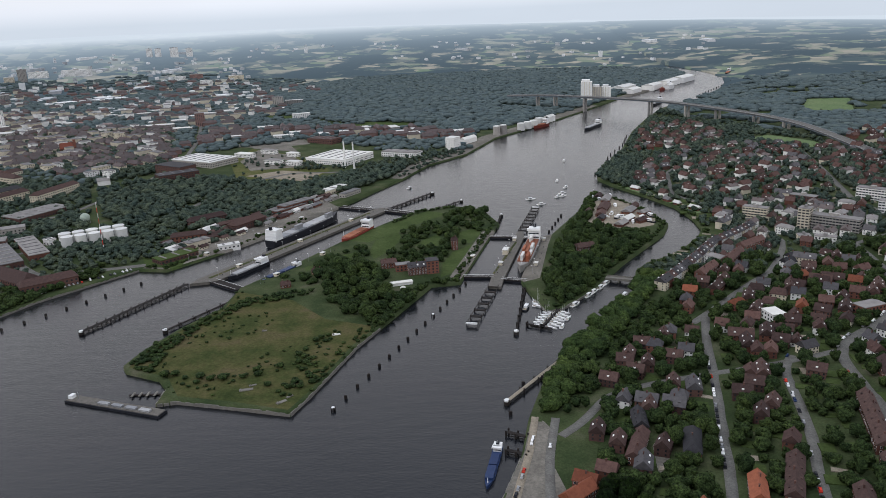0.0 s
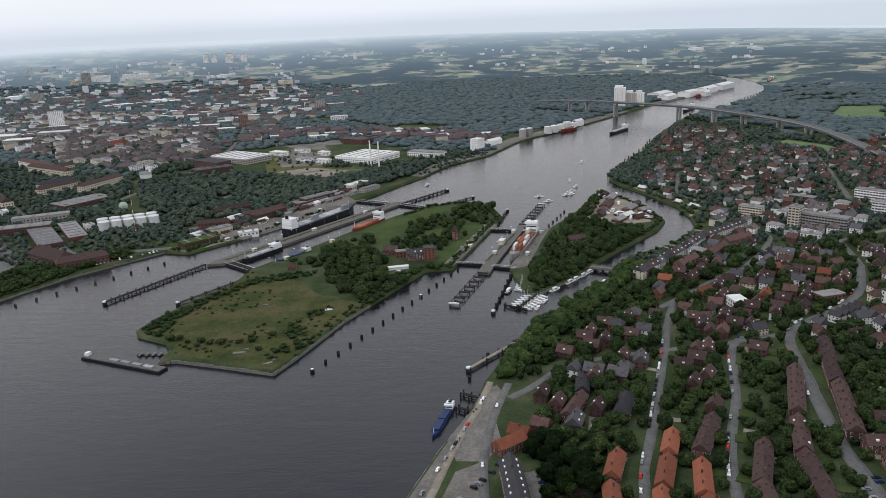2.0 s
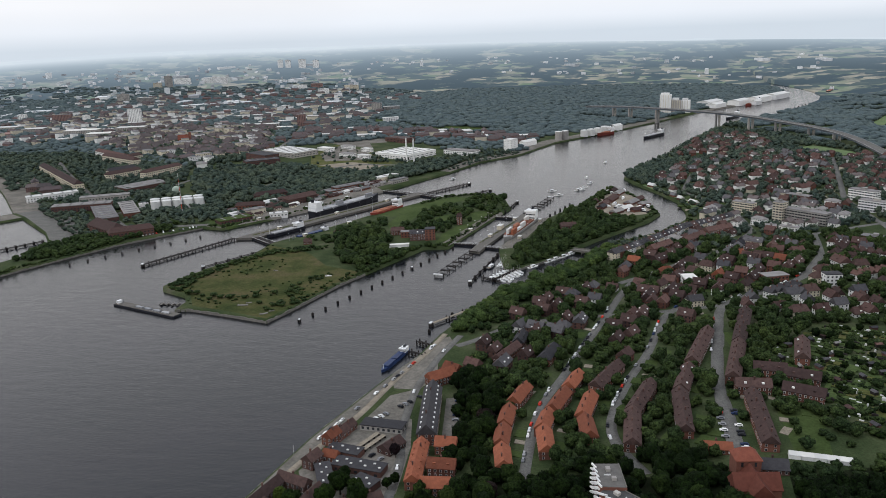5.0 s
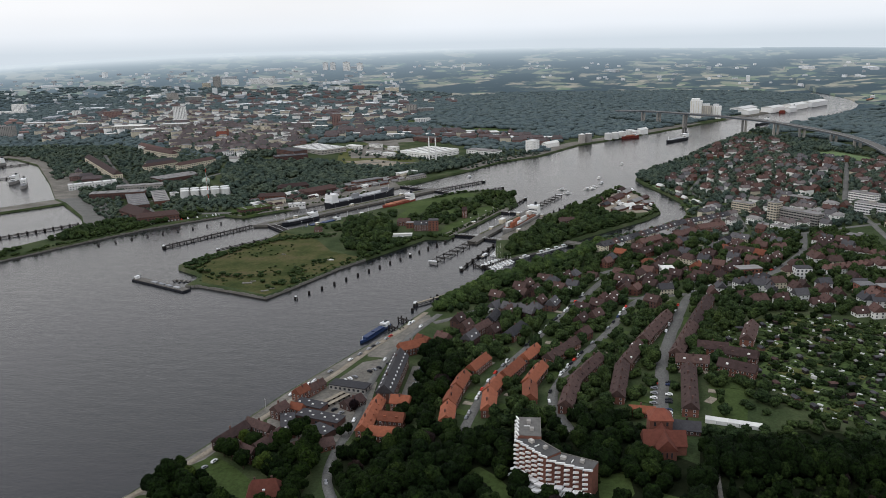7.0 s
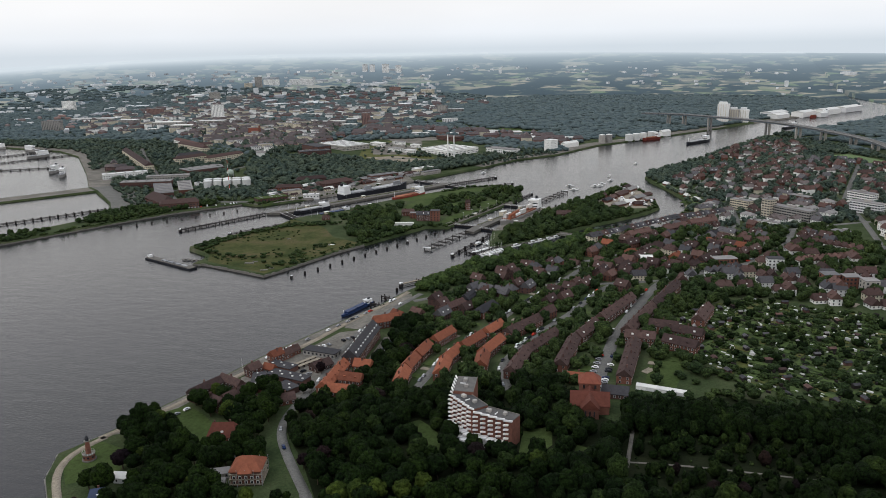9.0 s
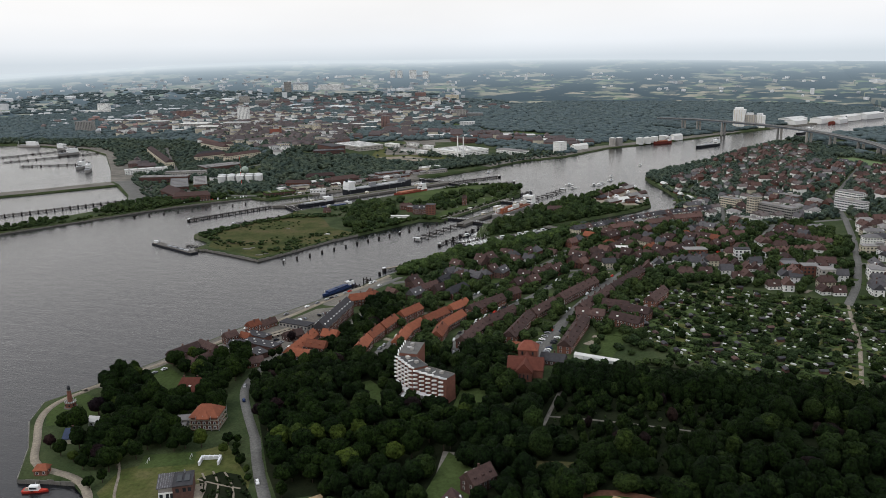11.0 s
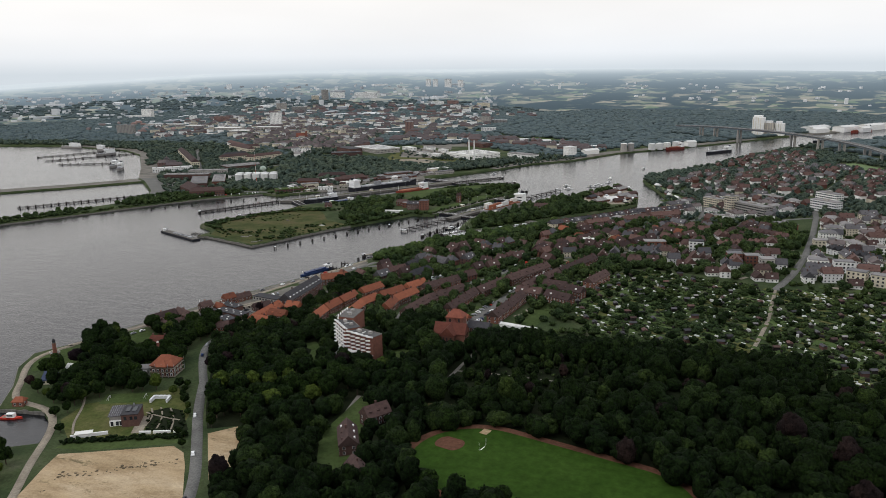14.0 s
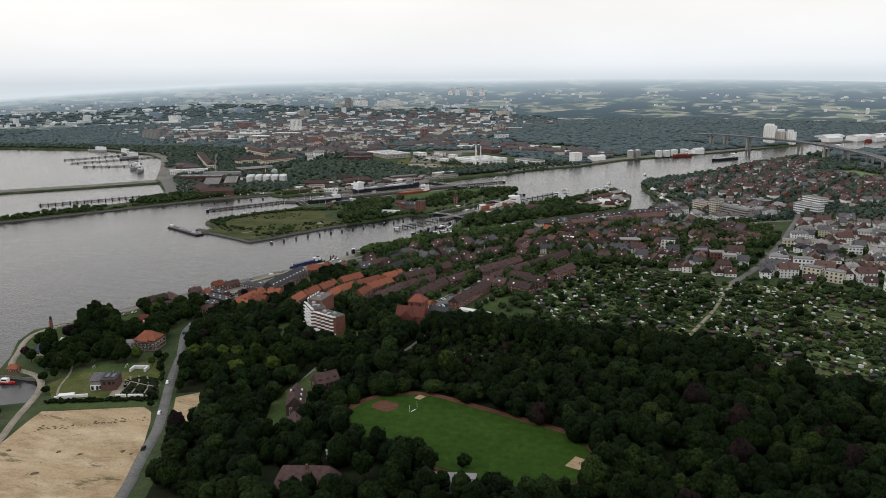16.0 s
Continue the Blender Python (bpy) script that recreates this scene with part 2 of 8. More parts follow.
# Distant and village leaves are paled and blued: haze painted into their colour.
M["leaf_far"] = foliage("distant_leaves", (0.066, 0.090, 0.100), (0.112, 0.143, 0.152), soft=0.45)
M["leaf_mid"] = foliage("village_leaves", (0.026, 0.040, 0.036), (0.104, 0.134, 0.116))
# Same near-black tone, painting the shade within single crowns.
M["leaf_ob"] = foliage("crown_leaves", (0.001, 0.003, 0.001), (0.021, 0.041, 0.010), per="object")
M["leaf_glade"] = foliage("glade_leaves", (0.003, 0.007, 0.002), (0.034, 0.056, 0.016))
M["bark"] = plain("bark", (0.07, 0.055, 0.04), 0.4, 2.0, 0.95)
M["concrete"] = plain("weathered_concrete", (0.17, 0.16, 0.14), 0.35, 0.25, 0.9, per="")
M["stone"] = plain("quay_stone", (0.13, 0.12, 0.105), 0.4, 0.4, 0.9, per="")
M["timber"] = plain("tarred_timber", (0.028, 0.024, 0.022), 0.4, 0.8, 0.85)
M["brick"] = plain("red_brick", (0.165, 0.075, 0.055), 0.3, 0.5, 0.9)
M["brick_dark"] = plain("dark_brick", (0.115, 0.065, 0.055), 0.3, 0.5, 0.9)
M["roof_orange"] = plain("orange_clay_tiles", (0.228, 0.080, 0.045), 0.3, 0.5, 0.85)
M["roof_church"] = plain("weathered_red_tiles", (0.175, 0.06, 0.04), 0.3, 0.5, 0.85)
M["roof_red"] = plain("red_clay_tiles", (0.108, 0.064, 0.055), 0.4, 0.5, 0.85)
# Town tiles and brick: colours paled and greyed to paint in haze.
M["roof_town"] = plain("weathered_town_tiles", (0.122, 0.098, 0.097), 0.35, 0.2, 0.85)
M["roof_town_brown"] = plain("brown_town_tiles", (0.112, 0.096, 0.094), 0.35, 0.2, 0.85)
M["hazed_brick"] = plain("pale_red_brick", (0.24, 0.155, 0.14), 0.25, 0.3, 0.9)
M["roof_brown"] = plain("brown_roof_tiles", (0.074, 0.047, 0.042), 0.45, 0.5, 0.85)
# Slate lifted and slightly blued, painting in haze over village roofs.
M["roof_slate"] = plain("weathered_slate", (0.085, 0.083, 0.088), 0.35, 0.5, 0.7)
M["roof_dark"] = plain("slate_roof", (0.047, 0.046, 0.050), 0.35, 0.5, 0.7)
M["roof_grey"] = plain("grey_flat_roof", (0.21, 0.205, 0.2), 0.3, 0.15, 0.9)
M["roof_gravel"] = plain("gravel_roof", (0.115, 0.112, 0.106), 0.3, 0.3, 0.95)
M["roof_blue"] = plain("blue_glazed_tiles", (0.045, 0.062, 0.11), 0.3, 0.5, 0.5)
M["roof_white"] = plain("pale_hall_roof", (0.62, 0.61, 0.57), 0.15, 0.1, 0.7)
M["white"] = plain("white_render", (0.78, 0.77, 0.74), 0.15, 0.3, 0.85)
M["cream"] = plain("cream_render", (0.6, 0.54, 0.42), 0.2, 0.3, 0.85)
M["grey"] = plain("grey_render", (0.33, 0.32, 0.3), 0.2, 0.3, 0.85)
M["glass"] = plain("window_glass", (0.03, 0.035, 0.04), 0.2, 0.5, 0.15)
M["white_paint"] = plain("white_ship_paint", (0.78, 0.78, 0.76), 0.1, 0.3, 0.4)
M["hull_dark"] = plain("dark_hull", (0.02, 0.022, 0.028), 0.3, 0.2, 0.5)
M["hull_blue"] = plain("blue_hull", (0.018, 0.036, 0.10), 0.3, 0.2, 0.45)
M["hull_red"] = plain("red_hull", (0.20, 0.045, 0.032), 0.3, 0.2, 0.55)
M["rust"] = plain("rusty_hatch", (0.3, 0.12, 0.07), 0.35, 0.3, 0.8)
M["steel"] = plain("painted_steel", (0.3, 0.31, 0.32), 0.25, 0.5, 0.5)
M["red_paint"] = plain("red_paint", (0.55, 0.05, 0.03), 0.2, 0.5, 0.5)
M["bridge_blue"] = plain("blue_grey_bridge_paint", (0.18, 0.21, 0.25), 0.2, 0.2, 0.6)
M["tank"] = plain("pale_tank_steel", (0.6, 0.6, 0.57), 0.12, 0.1, 0.5)

# ---- plan: shores, heights ----
# Shores run with the water on their left or right as the polygon needs; metres.
SHORE_NORTH = [
    (34, -2616), (60, -1046), (77, -349), (50, -105), (54, -50), (61, -15), (69, -6), (80, 3), (68, 22), (50, 31), (36, 28), (22, 24), (2, 48), (-22, 70),
    (-34, 91), (-26, 112), (-9, 178), (3, 234), (26, 310), (41, 351), (50, 392), (67, 445), (87, 485), (114, 523), (143, 566), (162, 592), (173, 624),
    (180, 652), (197, 674), (220, 690), (244, 715), (270, 751), (284, 780), (288, 820), (285, 876), (268, 930), (254, 965), (239, 1002), (228, 1045), (237, 1096),
]
SHORE_NORTH_FAR = [(318, 1276), (378, 1448), (470, 1660), (545, 1800), (625, 1900), (690, 1960), (790, 2110), (905, 2350), (962, 2520), (985, 2680), (985, 2800), (968, 2970), (948, 3140), (932, 3270), (938, 3420)]
SHORE_SOUTH_FAR = [(922, 3440), (912, 3280), (915, 3147), (905, 2922), (892, 2780), (872, 2670), (811, 2482), (695, 2297), (585, 2144), (487, 2017), (405, 1885), (353, 1797), (268, 1667), (191, 1551), (114, 1445)]
SHORE_SOUTH = [
    (52, 1284), (-15, 1196), (-53, 1094), (-88, 1021), (-110, 970), (-128, 935), (-156, 874), (-218, 772), (-273, 698), (-303, 703),
    (-366, 621), (-402, 546), (-439, 462), (-488, 360), (-550, 235), (-568, 242), (-509, 371), (-475, 467), (-449, 558), (-447, 610),
    (-494, 664), (-585, 738), (-654, 637), (-748, 514), (-826, 410), (-851, 427), (-774, 541), (-671, 671), (-616, 760), (-731, 881),
    (-912, 1059), (-1023, 1125), (-1247, 1160), (-1634, 1081), (-2236, 785), (-4042, 523),
]
ISLE_MIDDLE = [
    (-230, 481), (-225, 473), (-196, 459), (-186, 444), (-186, 424), (-174, 427), (-137, 418), (-96, 407), (-87, 431), (-64, 504), (-49, 538), (-9, 630), (17, 635),
    (24, 663), (54, 776), (69, 828), (57, 881), (17, 920), (-29, 895), (-62, 848), (-80, 819), (-108, 774), (-150, 695), (-184, 638), (-188, 588), (-210, 548), (-226, 504),
]
ISLE_EAST = [
    (72, 637), (79, 589), (85, 562), (97, 565), (136, 612), (148, 634), (167, 664), (187, 694), (218, 737), (239, 767), (255, 805), (246, 874), (225, 937), (208, 963), (191, 933), (168, 872), (122, 778), (105, 767),
]
LAND_NORTH = SHORE_NORTH + SHORE_NORTH_FAR + [(932, 3500), (932, 5300), (5300, 5300), (5300, -3000)]
LAND_SOUTH = SHORE_SOUTH_FAR + SHORE_SOUTH + [(-5300, 523), (-5300, 5300), (932, 5300), (932, 3500)]
LANDS = [LAND_NORTH, LAND_SOUTH, ISLE_MIDDLE, ISLE_EAST]
CENTRE, FAR_START, FAR_END = (250.0, -120.0), 3000.0, 4550.0


def inside(poly, x, y):
    """Whether points lie in a polygon (arrays)."""
    x, y = np.asarray(x, float), np.asarray(y, float)
    hit = np.zeros(np.broadcast(x, y).shape, bool)
    for (x0, y0), (x1, y1) in zip(poly, poly[1:] + poly[:1]):
        if y0 != y1:
            hit ^= ((y0 > y) != (y1 > y)) & (x < (x1 - x0) * (y - y0) / (y1 - y0) + x0)
    return hit


def line_distance(line, x, y):
    """Distance of points from a polyline."""
    x, y = np.asarray(x, float), np.asarray(y, float)
    best = np.full(np.broadcast(x, y).shape, 1e9)
    for (x0, y0), (x1, y1) in zip(line, line[1:]):
        dx, dy = x1 - x0, y1 - y0
        s = np.clip(((x - x0) * dx + (y - y0) * dy) / (dx * dx + dy * dy + 1e-9), 0, 1)
        best = np.minimum(best, np.hypot(x - x0 - s * dx, y - y0 - s * dy))
    return best


def smooth(a, b, v):
    s = np.clip((np.asarray(v, float) - a) / (b - a), 0, 1)
    return s * s * (3 - 2 * s)


def land_height(x, y):
    """Height of dry ground (arrays): low quays, a terrace behind, and a rise towards the horizon."""
    x, y = np.asarray(x, float), np.asarray(y, float)
    north = inside(LAND_NORTH, x, y)
    south = inside(LAND_SOUTH, x, y)
    dn = line_distance(SHORE_NORTH + SHORE_NORTH_FAR, x, y)
    ds = line_distance(SHORE_SOUTH_FAR + SHORE_SOUTH, x, y)
    h = 2.6 + 0 * x
    h = h + np.where(north, 13.0 * smooth(35, 260, dn), 0) + np.where(south, 9.0 * smooth(80, 500, ds), 0)
    h = h + np.where(north | south, 2.0 * np.sin(x * 0.006 + 1) * np.sin(y * 0.005) * smooth(150, 500, np.minimum(dn, ds)), 0)
    r = np.hypot(x - CENTRE[0], y - CENTRE[1])
    turn = np.degrees(np.arctan2(x - CENTRE[0], y - CENTRE[1]))
    top = np.interp(turn, (-75, -58, -50, -42, -33, -26, -10, 4, 16, 33, 50), (55, 86, 122, 156, 178, 178, 166, 138, 116, 56, 46))
    return h + top * np.clip((r - FAR_START) / (FAR_END - FAR_START), 0, 1) ** 1.5


# ---- building helpers ----
def link(name, mesh, parent=None, label="", category="", group="", kind=""):
    ob = new(name, mesh)
    if parent is not None:
        ob.parent = parent
    return tagged(ob, label, category, group, kind)


def mesh_from(name, verts, faces, mats, index=None, flat=True):
    me = bpy.data.meshes.new(name)
    me.from_pydata(verts, [], faces)
    for m in mats if isinstance(mats, (list, tuple)) else [mats]:
        me.materials.append(m)
    if index is not None:
        me.polygons.foreach_set("material_index", np.asarray(index, np.int32))
    if not flat:
        me.polygons.foreach_set("use_smooth", np.ones(len(me.polygons), bool))
    me.update()
    return me


class Shape:
    """Collects boxes, prisms and tubes into one mesh."""

    def __init__(self):
        self.v, self.f = [], []

    def add(self, verts, faces):
        n = len(self.v)
        self.v += [tuple(p) for p in verts]
        self.f += [tuple(i + n for i in f) for f in faces]
        return self

    def box(self, x0, x1, y0, y1, z0, z1, taper=0.0):
        t = taper
        return self.add(
            [(x0, y0, z0), (x1, y0, z0), (x1, y1, z0), (x0, y1, z0), (x0 + t, y0 + t, z1), (x1 - t, y0 + t, z1), (x1 - t, y1 - t, z1), (x0 + t, y1 - t, z1)],
            [(3, 2, 1, 0), (4, 5, 6, 7), (0, 1, 5, 4), (1, 2, 6, 5), (2, 3, 7, 6), (3, 0, 4, 7)])

    def prism(self, outline, z0, z1, inset=1.0):
        k = len(outline)
        cx, cy = sum(p[0] for p in outline) / k, sum(p[1] for p in outline) / k
        top = [(cx + (x - cx) * inset, cy + (y - cy) * inset, z1) for x, y in outline]
        return self.add([(x, y, z0) for x, y in outline] + top, [tuple(range(k, 2 * k)), tuple(range(k - 1, -1, -1))] + [(i, (i + 1) % k, k + (i + 1) % k, k + i) for i in range(k)])

    def tube(self, a, b, r0, r1=None, sides=6):
        a, b = Vector(a), Vector(b)
        r1 = r0 if r1 is None else r1
        q = (b - a).to_track_quat("Z", "Y")
        ring = [q @ Vector((math.cos(2 * math.pi * i / sides), math.sin(2 * math.pi * i / sides), 0)) for i in range(sides)]
        return self.add([a + p * r0 for p in ring] + [b + p * r1 for p in ring], [tuple(range(sides - 1, -1, -1)), tuple(range(sides, 2 * sides))] + [(i, (i + 1) % sides, sides + (i + 1) % sides, sides + i) for i in range(sides)])

    def gable(self, x0, x1, y0, y1, z0, z1, hip=0.0, over=0.5, thick=0.35):
        """A pitched roof with its ridge along x; hip: how far the ridge stops short of the ends."""
        x0, x1, y0, y1 = x0 - over, x1 + over, y0 - over, y1 + over
        ym = (y0 + y1) / 2
        zb = z0 - thick
        return self.add(
            [(x0, y0, z0), (x1, y0, z0), (x1, y1, z0), (x0, y1, z0), (x0 + hip, ym, z1), (x1 - hip, ym, z1), (x0, y0, zb), (x1, y0, zb), (x1, y1, zb), (x0, y1, zb)],
            [(0, 1, 5, 4), (2, 3, 4, 5), (1, 2, 5), (3, 0, 4), (6, 7, 1, 0), (7, 8, 2, 1), (8, 9, 3, 2), (9, 6, 0, 3), (9, 8, 7, 6)])

    def mesh(self, name, mat, flat=True):
        return mesh_from(name, self.v, self.f, mat, None, flat)

    def ob(self, name, mat, parent=None, **tags):
        return link(name, self.mesh(name, mat), parent, **tags)


def along(a, b):
    """Pose at a with x towards b, and the length."""
    return pose(a[0], a[1], 0, 0, 0, math.degrees(math.atan2(b[1] - a[1], b[0] - a[0]))), math.hypot(b[0] - a[0], b[1] - a[1])


def thing(name, m, label, category, group="", kind=""):
    """An empty at the base of a thing that has parts."""
    e = new(name)
    e.matrix_world = m
    e.empty_display_size = 0.5
    return tagged(e, label, category, group, kind)


def at(x, y, turn=0.0, z=None):
    """A pose on the ground; turn in degrees from +x."""
    return pose(x, y, float(land_height(x, y)) if z is None else z, 0, 0, turn)


class Kit:
    """A thing that is built once and set down many times, on shared meshes."""

    def __init__(self, name, category, parts):
        self.name, self.category, self.parts = name, category, parts

    def put(self, m, label, group=""):
        e = thing(self.name, m, label, self.category, group)
        made = {}
        for name, mesh, tag in self.parts:
            host, _, own = name.rpartition("/")
            made[own] = link(own, mesh, made.get(host, e), label=tag, kind="stuff" if own in ("glazing", "window_trim") else "")
        return e


class Rest:
    """Far repeats of kits, joined by material into single meshes."""

    def __init__(self):
        self.v, self.f, self.cache = {}, {}, {}

    def put(self, kit, m):
        for part_name, mesh, _ in kit.parts:
            if part_name == "wall/glazing" and m.translation.y > 780:
                continue
            if mesh.name not in self.cache:
                co = np.empty(len(mesh.vertices) * 3)
                mesh.vertices.foreach_get("co", co)
                self.cache[mesh.name] = (co.reshape(-1, 3), [tuple(p.vertices) for p in mesh.polygons], mesh.materials[0])
            co, faces, mat = self.cache[mesh.name]
            v, f = self.v.setdefault(mat.name, []), self.f.setdefault(mat.name, [])
            n = sum(len(a) for a in v[-1:]) + (v[-1][0, 3] if v else 0)
            r = np.array(m)
            out = np.empty((len(co), 4))
            out[:, :3], out[:, 3] = co @ r[:3, :3].T + r[:3, 3], n
            v.append(out)
            f.extend(tuple(int(q + n) for q in face) for face in faces)

    def finish(self, name, label, category):
        for key, parts in self.v.items():
            v = np.concatenate(parts)[:, :3]
            link(name, mesh_from(name, v.tolist(), self.f[key], bpy.data.materials[key]), label=label, category=category, kind="stuff")


# ---- ground and water ----
from mathutils import geometry

REGIONS = []


def region(material, poly):
    REGIONS.append((material, poly))


def dense(line, step, closed=True):
    out = []
    for (x0, y0), (x1, y1) in zip(line, line[1:] + (line[:1] if closed else [])):
        n = max(1, int(math.hypot(x1 - x0, y1 - y0) / step))
        out += [(x0 + (x1 - x0) * i / n, y0 + (y1 - y0) * i / n) for i in range(n)]
    return out


def build_ground():
    pts, edges = [], []

    def ring(line, closed=True):
        first = len(pts)
        pts.extend(Vector(p) for p in line)
        edges.extend((first + i, first + (i + 1) % len(line)) for i in range(len(line) if closed else len(line) - 1))

    for poly in LANDS:
        near = dense(poly, 25)
        ring(near)
        k = len(near)
        area = sum(near[i - 1][0] * near[i][1] - near[i][0] * near[i - 1][1] for i in range(k))
        sign = 1 if area > 0 else -1
        out = []
        for i in range(k):
            (ax, ay), (bx, by) = near[i - 1], near[(i + 1) % k]
            d = math.hypot(bx - ax, by - ay) + 1e-9
            out.append((near[i][0] + sign * (by - ay) / d * 1.4, near[i][1] - sign * (bx - ax) / d * 1.4))
        ring(out)
    for _, poly in REGIONS:
        ring(dense(poly, 25))
    for rad in (2450.0, 3050.0, 3400.0, 3800.0, 4200.0, FAR_END):
        k = int(rad / 12)
        ring([(CENTRE[0] + rad * math.sin(t), CENTRE[1] + rad * math.cos(t)) for t in (radians(-90 + 160 * i / k) for i in range(k + 1))], False)
    rnd = random.Random(4)
    for step, lo, hi in ((24, 0, 1250), (60, 1250, 2400), (130, 2400, 4750)):
        for gx in np.arange(-4750, 4751, step):
            for gy in np.arange(-3000, 4751, step):
                r = math.hypot(gx - 100, gy - 500)
                if lo <= r < hi and math.hypot(gx - CENTRE[0], gy - CENTRE[1]) < FAR_END + 100:
                    pts.append(Vector((gx + rnd.uniform(-0.3, 0.3) * step, gy + rnd.uniform(-0.3, 0.3) * step)))
    v, _, f, *_ = geometry.delaunay_2d_cdt(pts, edges, [], 0, 0.01)
    x, y = np.array([p.x for p in v]), np.array([p.y for p in v])
    dry = np.zeros(len(x), bool)
    for poly in LANDS:
        dry |= inside(poly, x, y) | (line_distance(poly + poly[:1], x, y) < 0.4)
    z = np.where(dry, land_height(x, y), -4.0)
    faces = [tuple(t) for t in f]
    cx, cy = np.array([x[list(t)].mean() for t in faces]), np.array([y[list(t)].mean() for t in faces])
    r = np.hypot(cx - CENTRE[0], cy - CENTRE[1])
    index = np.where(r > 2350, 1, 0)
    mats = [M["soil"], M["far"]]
    for name, poly in REGIONS:
        if M[name] not in mats:
            mats.append(M[name])
        index[inside(poly, cx, cy)] = mats.index(M[name])
    spots = list(zip(x.tolist(), y.tolist(), z.tolist()))
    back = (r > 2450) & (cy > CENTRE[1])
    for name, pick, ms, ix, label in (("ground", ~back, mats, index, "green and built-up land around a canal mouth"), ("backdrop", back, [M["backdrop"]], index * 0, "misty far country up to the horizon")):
        rows = np.nonzero(pick)[0]
        used = sorted({q for i in rows for q in faces[i]})
        new_id = {q: k for k, q in enumerate(used)}
        me = mesh_from(name, [spots[q] for q in used], [tuple(new_id[q] for q in faces[i]) for i in rows], ms, ix[rows], flat=False)
        link(name, me, label=label, category=name, kind="structure")


def build_water():
    me = mesh_from("water", [(-5300, -3000, 0), (5300, -3000, 0), (5300, 5300, 0), (-5300, 5300, 0)], [(0, 1, 2, 3)], M["water"])
    link("water", me, label="dark grey rippled water of canal and fjord", category="water", kind="structure")

# ---- areas of the ground ----
TRACK_MID, TRACK_TURN = (333.0, 47.0), -5.0
SAND_FIELD = [(99, -1), (108, 4), (148, 26), (158, 22), (168, 12), (192, -16), (222, -54), (240, -110), (150, -110), (112, -30), (104, -14)]
SAND_SMALL = [(189, 4), (156, 42), (170, 56), (181, 34), (196, 10)]
VILLA_LAWN = [(68, 26), (64, 46), (99, 83), (131, 56), (140, 38), (112, 22), (92, 11)]
FLOWER_GARDEN = [(105, 52), (112, 60), (123, 60), (143, 42), (138, 38), (121, 34)]
VILLA_YARD = [(70, 78), (68, 92), (72, 104), (92, 106), (104, 92), (98, 82)]
PARK_LAWN = [(200, 162), (214, 170), (217, 152), (208, 133), (202, 142)]
HILL_LAWN = [(133, 158), (142, 166), (152, 158), (162, 147), (161, 132), (154, 138), (148, 152)]
CHURCH_LAWN = [(229, 154), (242, 150), (242, 143), (234, 135), (228, 142)]
ISLE_LAWNS = [[(-70, 776), (-46, 806), (-42, 780), (-50, 742), (-66, 712), (-74, 730)], [(-26, 752), (-18, 772), (-2, 792), (2, 770), (-4, 740), (-16, 744)], [(14, 772), (24, 800), (42, 812), (46, 790), (32, 756), (18, 760)], [(-134, 690), (-104, 726), (-84, 736), (-86, 722), (-116, 694), (-130, 680)], [(2, 690), (12, 724), (34, 752), (40, 740), (20, 676), (10, 660), (0, 650)]]
PASTURE = [(519, 1259), (571, 1288), (611, 1208), (608, 1124), (566, 1155)]
ALLOTMENTS = [(268, 350), (319, 406), (428, 388), (520, 402), (610, 340), (690, 240), (620, 200), (518, 190), (453, 198), (400, 225), (310, 237), (285, 290)]
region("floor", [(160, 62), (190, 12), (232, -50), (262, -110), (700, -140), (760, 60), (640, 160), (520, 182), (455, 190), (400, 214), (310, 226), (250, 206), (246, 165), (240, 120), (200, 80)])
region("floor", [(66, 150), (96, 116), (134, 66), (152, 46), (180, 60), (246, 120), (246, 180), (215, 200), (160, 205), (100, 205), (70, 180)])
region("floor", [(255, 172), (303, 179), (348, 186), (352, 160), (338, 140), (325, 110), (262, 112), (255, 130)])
region("meadow", [(-225, 478), (-191, 461), (-175, 433), (-137, 424), (-98, 411), (-89, 433), (-67, 506), (-52, 539), (-95, 558), (-129, 602), (-184, 628), (-185, 589), (-206, 550), (-222, 504)])
region("lawn", [(-120, 790), (-78, 770), (-50, 800), (-20, 845), (12, 880), (-14, 896), (-62, 842)])
for lawn in ISLE_LAWNS:
    region("lawn", lawn)
region("paved", [(17, 640), (24, 663), (54, 776), (64, 800), (48, 800), (8, 650)])
region("paved", [(74, 630), (72, 637), (105, 767), (122, 778), (112, 740), (90, 640)])
region("path", [(168, 824), (193, 910), (206, 956), (234, 905), (250, 835), (238, 800), (198, 782), (174, 806)])
region("pasture", [(244, 1000), (268, 977), (289, 913), (306, 867), (318, 848), (296, 842), (282, 907), (256, 968)])
region("paved", [(-128, 932), (-156, 870), (-218, 770), (-273, 700), (-300, 706), (-250, 790), (-190, 890), (-145, 960)])
region("dry_lawn", [(-348, 1240), (-342, 1377), (-255, 1314), (-170, 1180), (-195, 1090), (-310, 1128)])
region("path", [(-300, 1140), (-200, 1100), (-180, 1160), (-250, 1180)])
region("paved", [(-340, 1380), (-377, 1486), (-290, 1444), (-250, 1340)])
region("paved", [(-272, 735), (-128, 990), (-150, 1010), (-210, 925), (-268, 850), (-300, 790)])
region("lawn", [(-325, 770), (-290, 800), (-262, 790), (-262, 700), (-300, 712)])
region("meadow", [(-470, 1000), (-430, 1040), (-380, 1000), (-420, 960)])
region("asphalt", [(-700, 880), (-560, 780), (-460, 700), (-440, 640), (-447, 612), (-494, 666), (-583, 742), (-614, 762)])
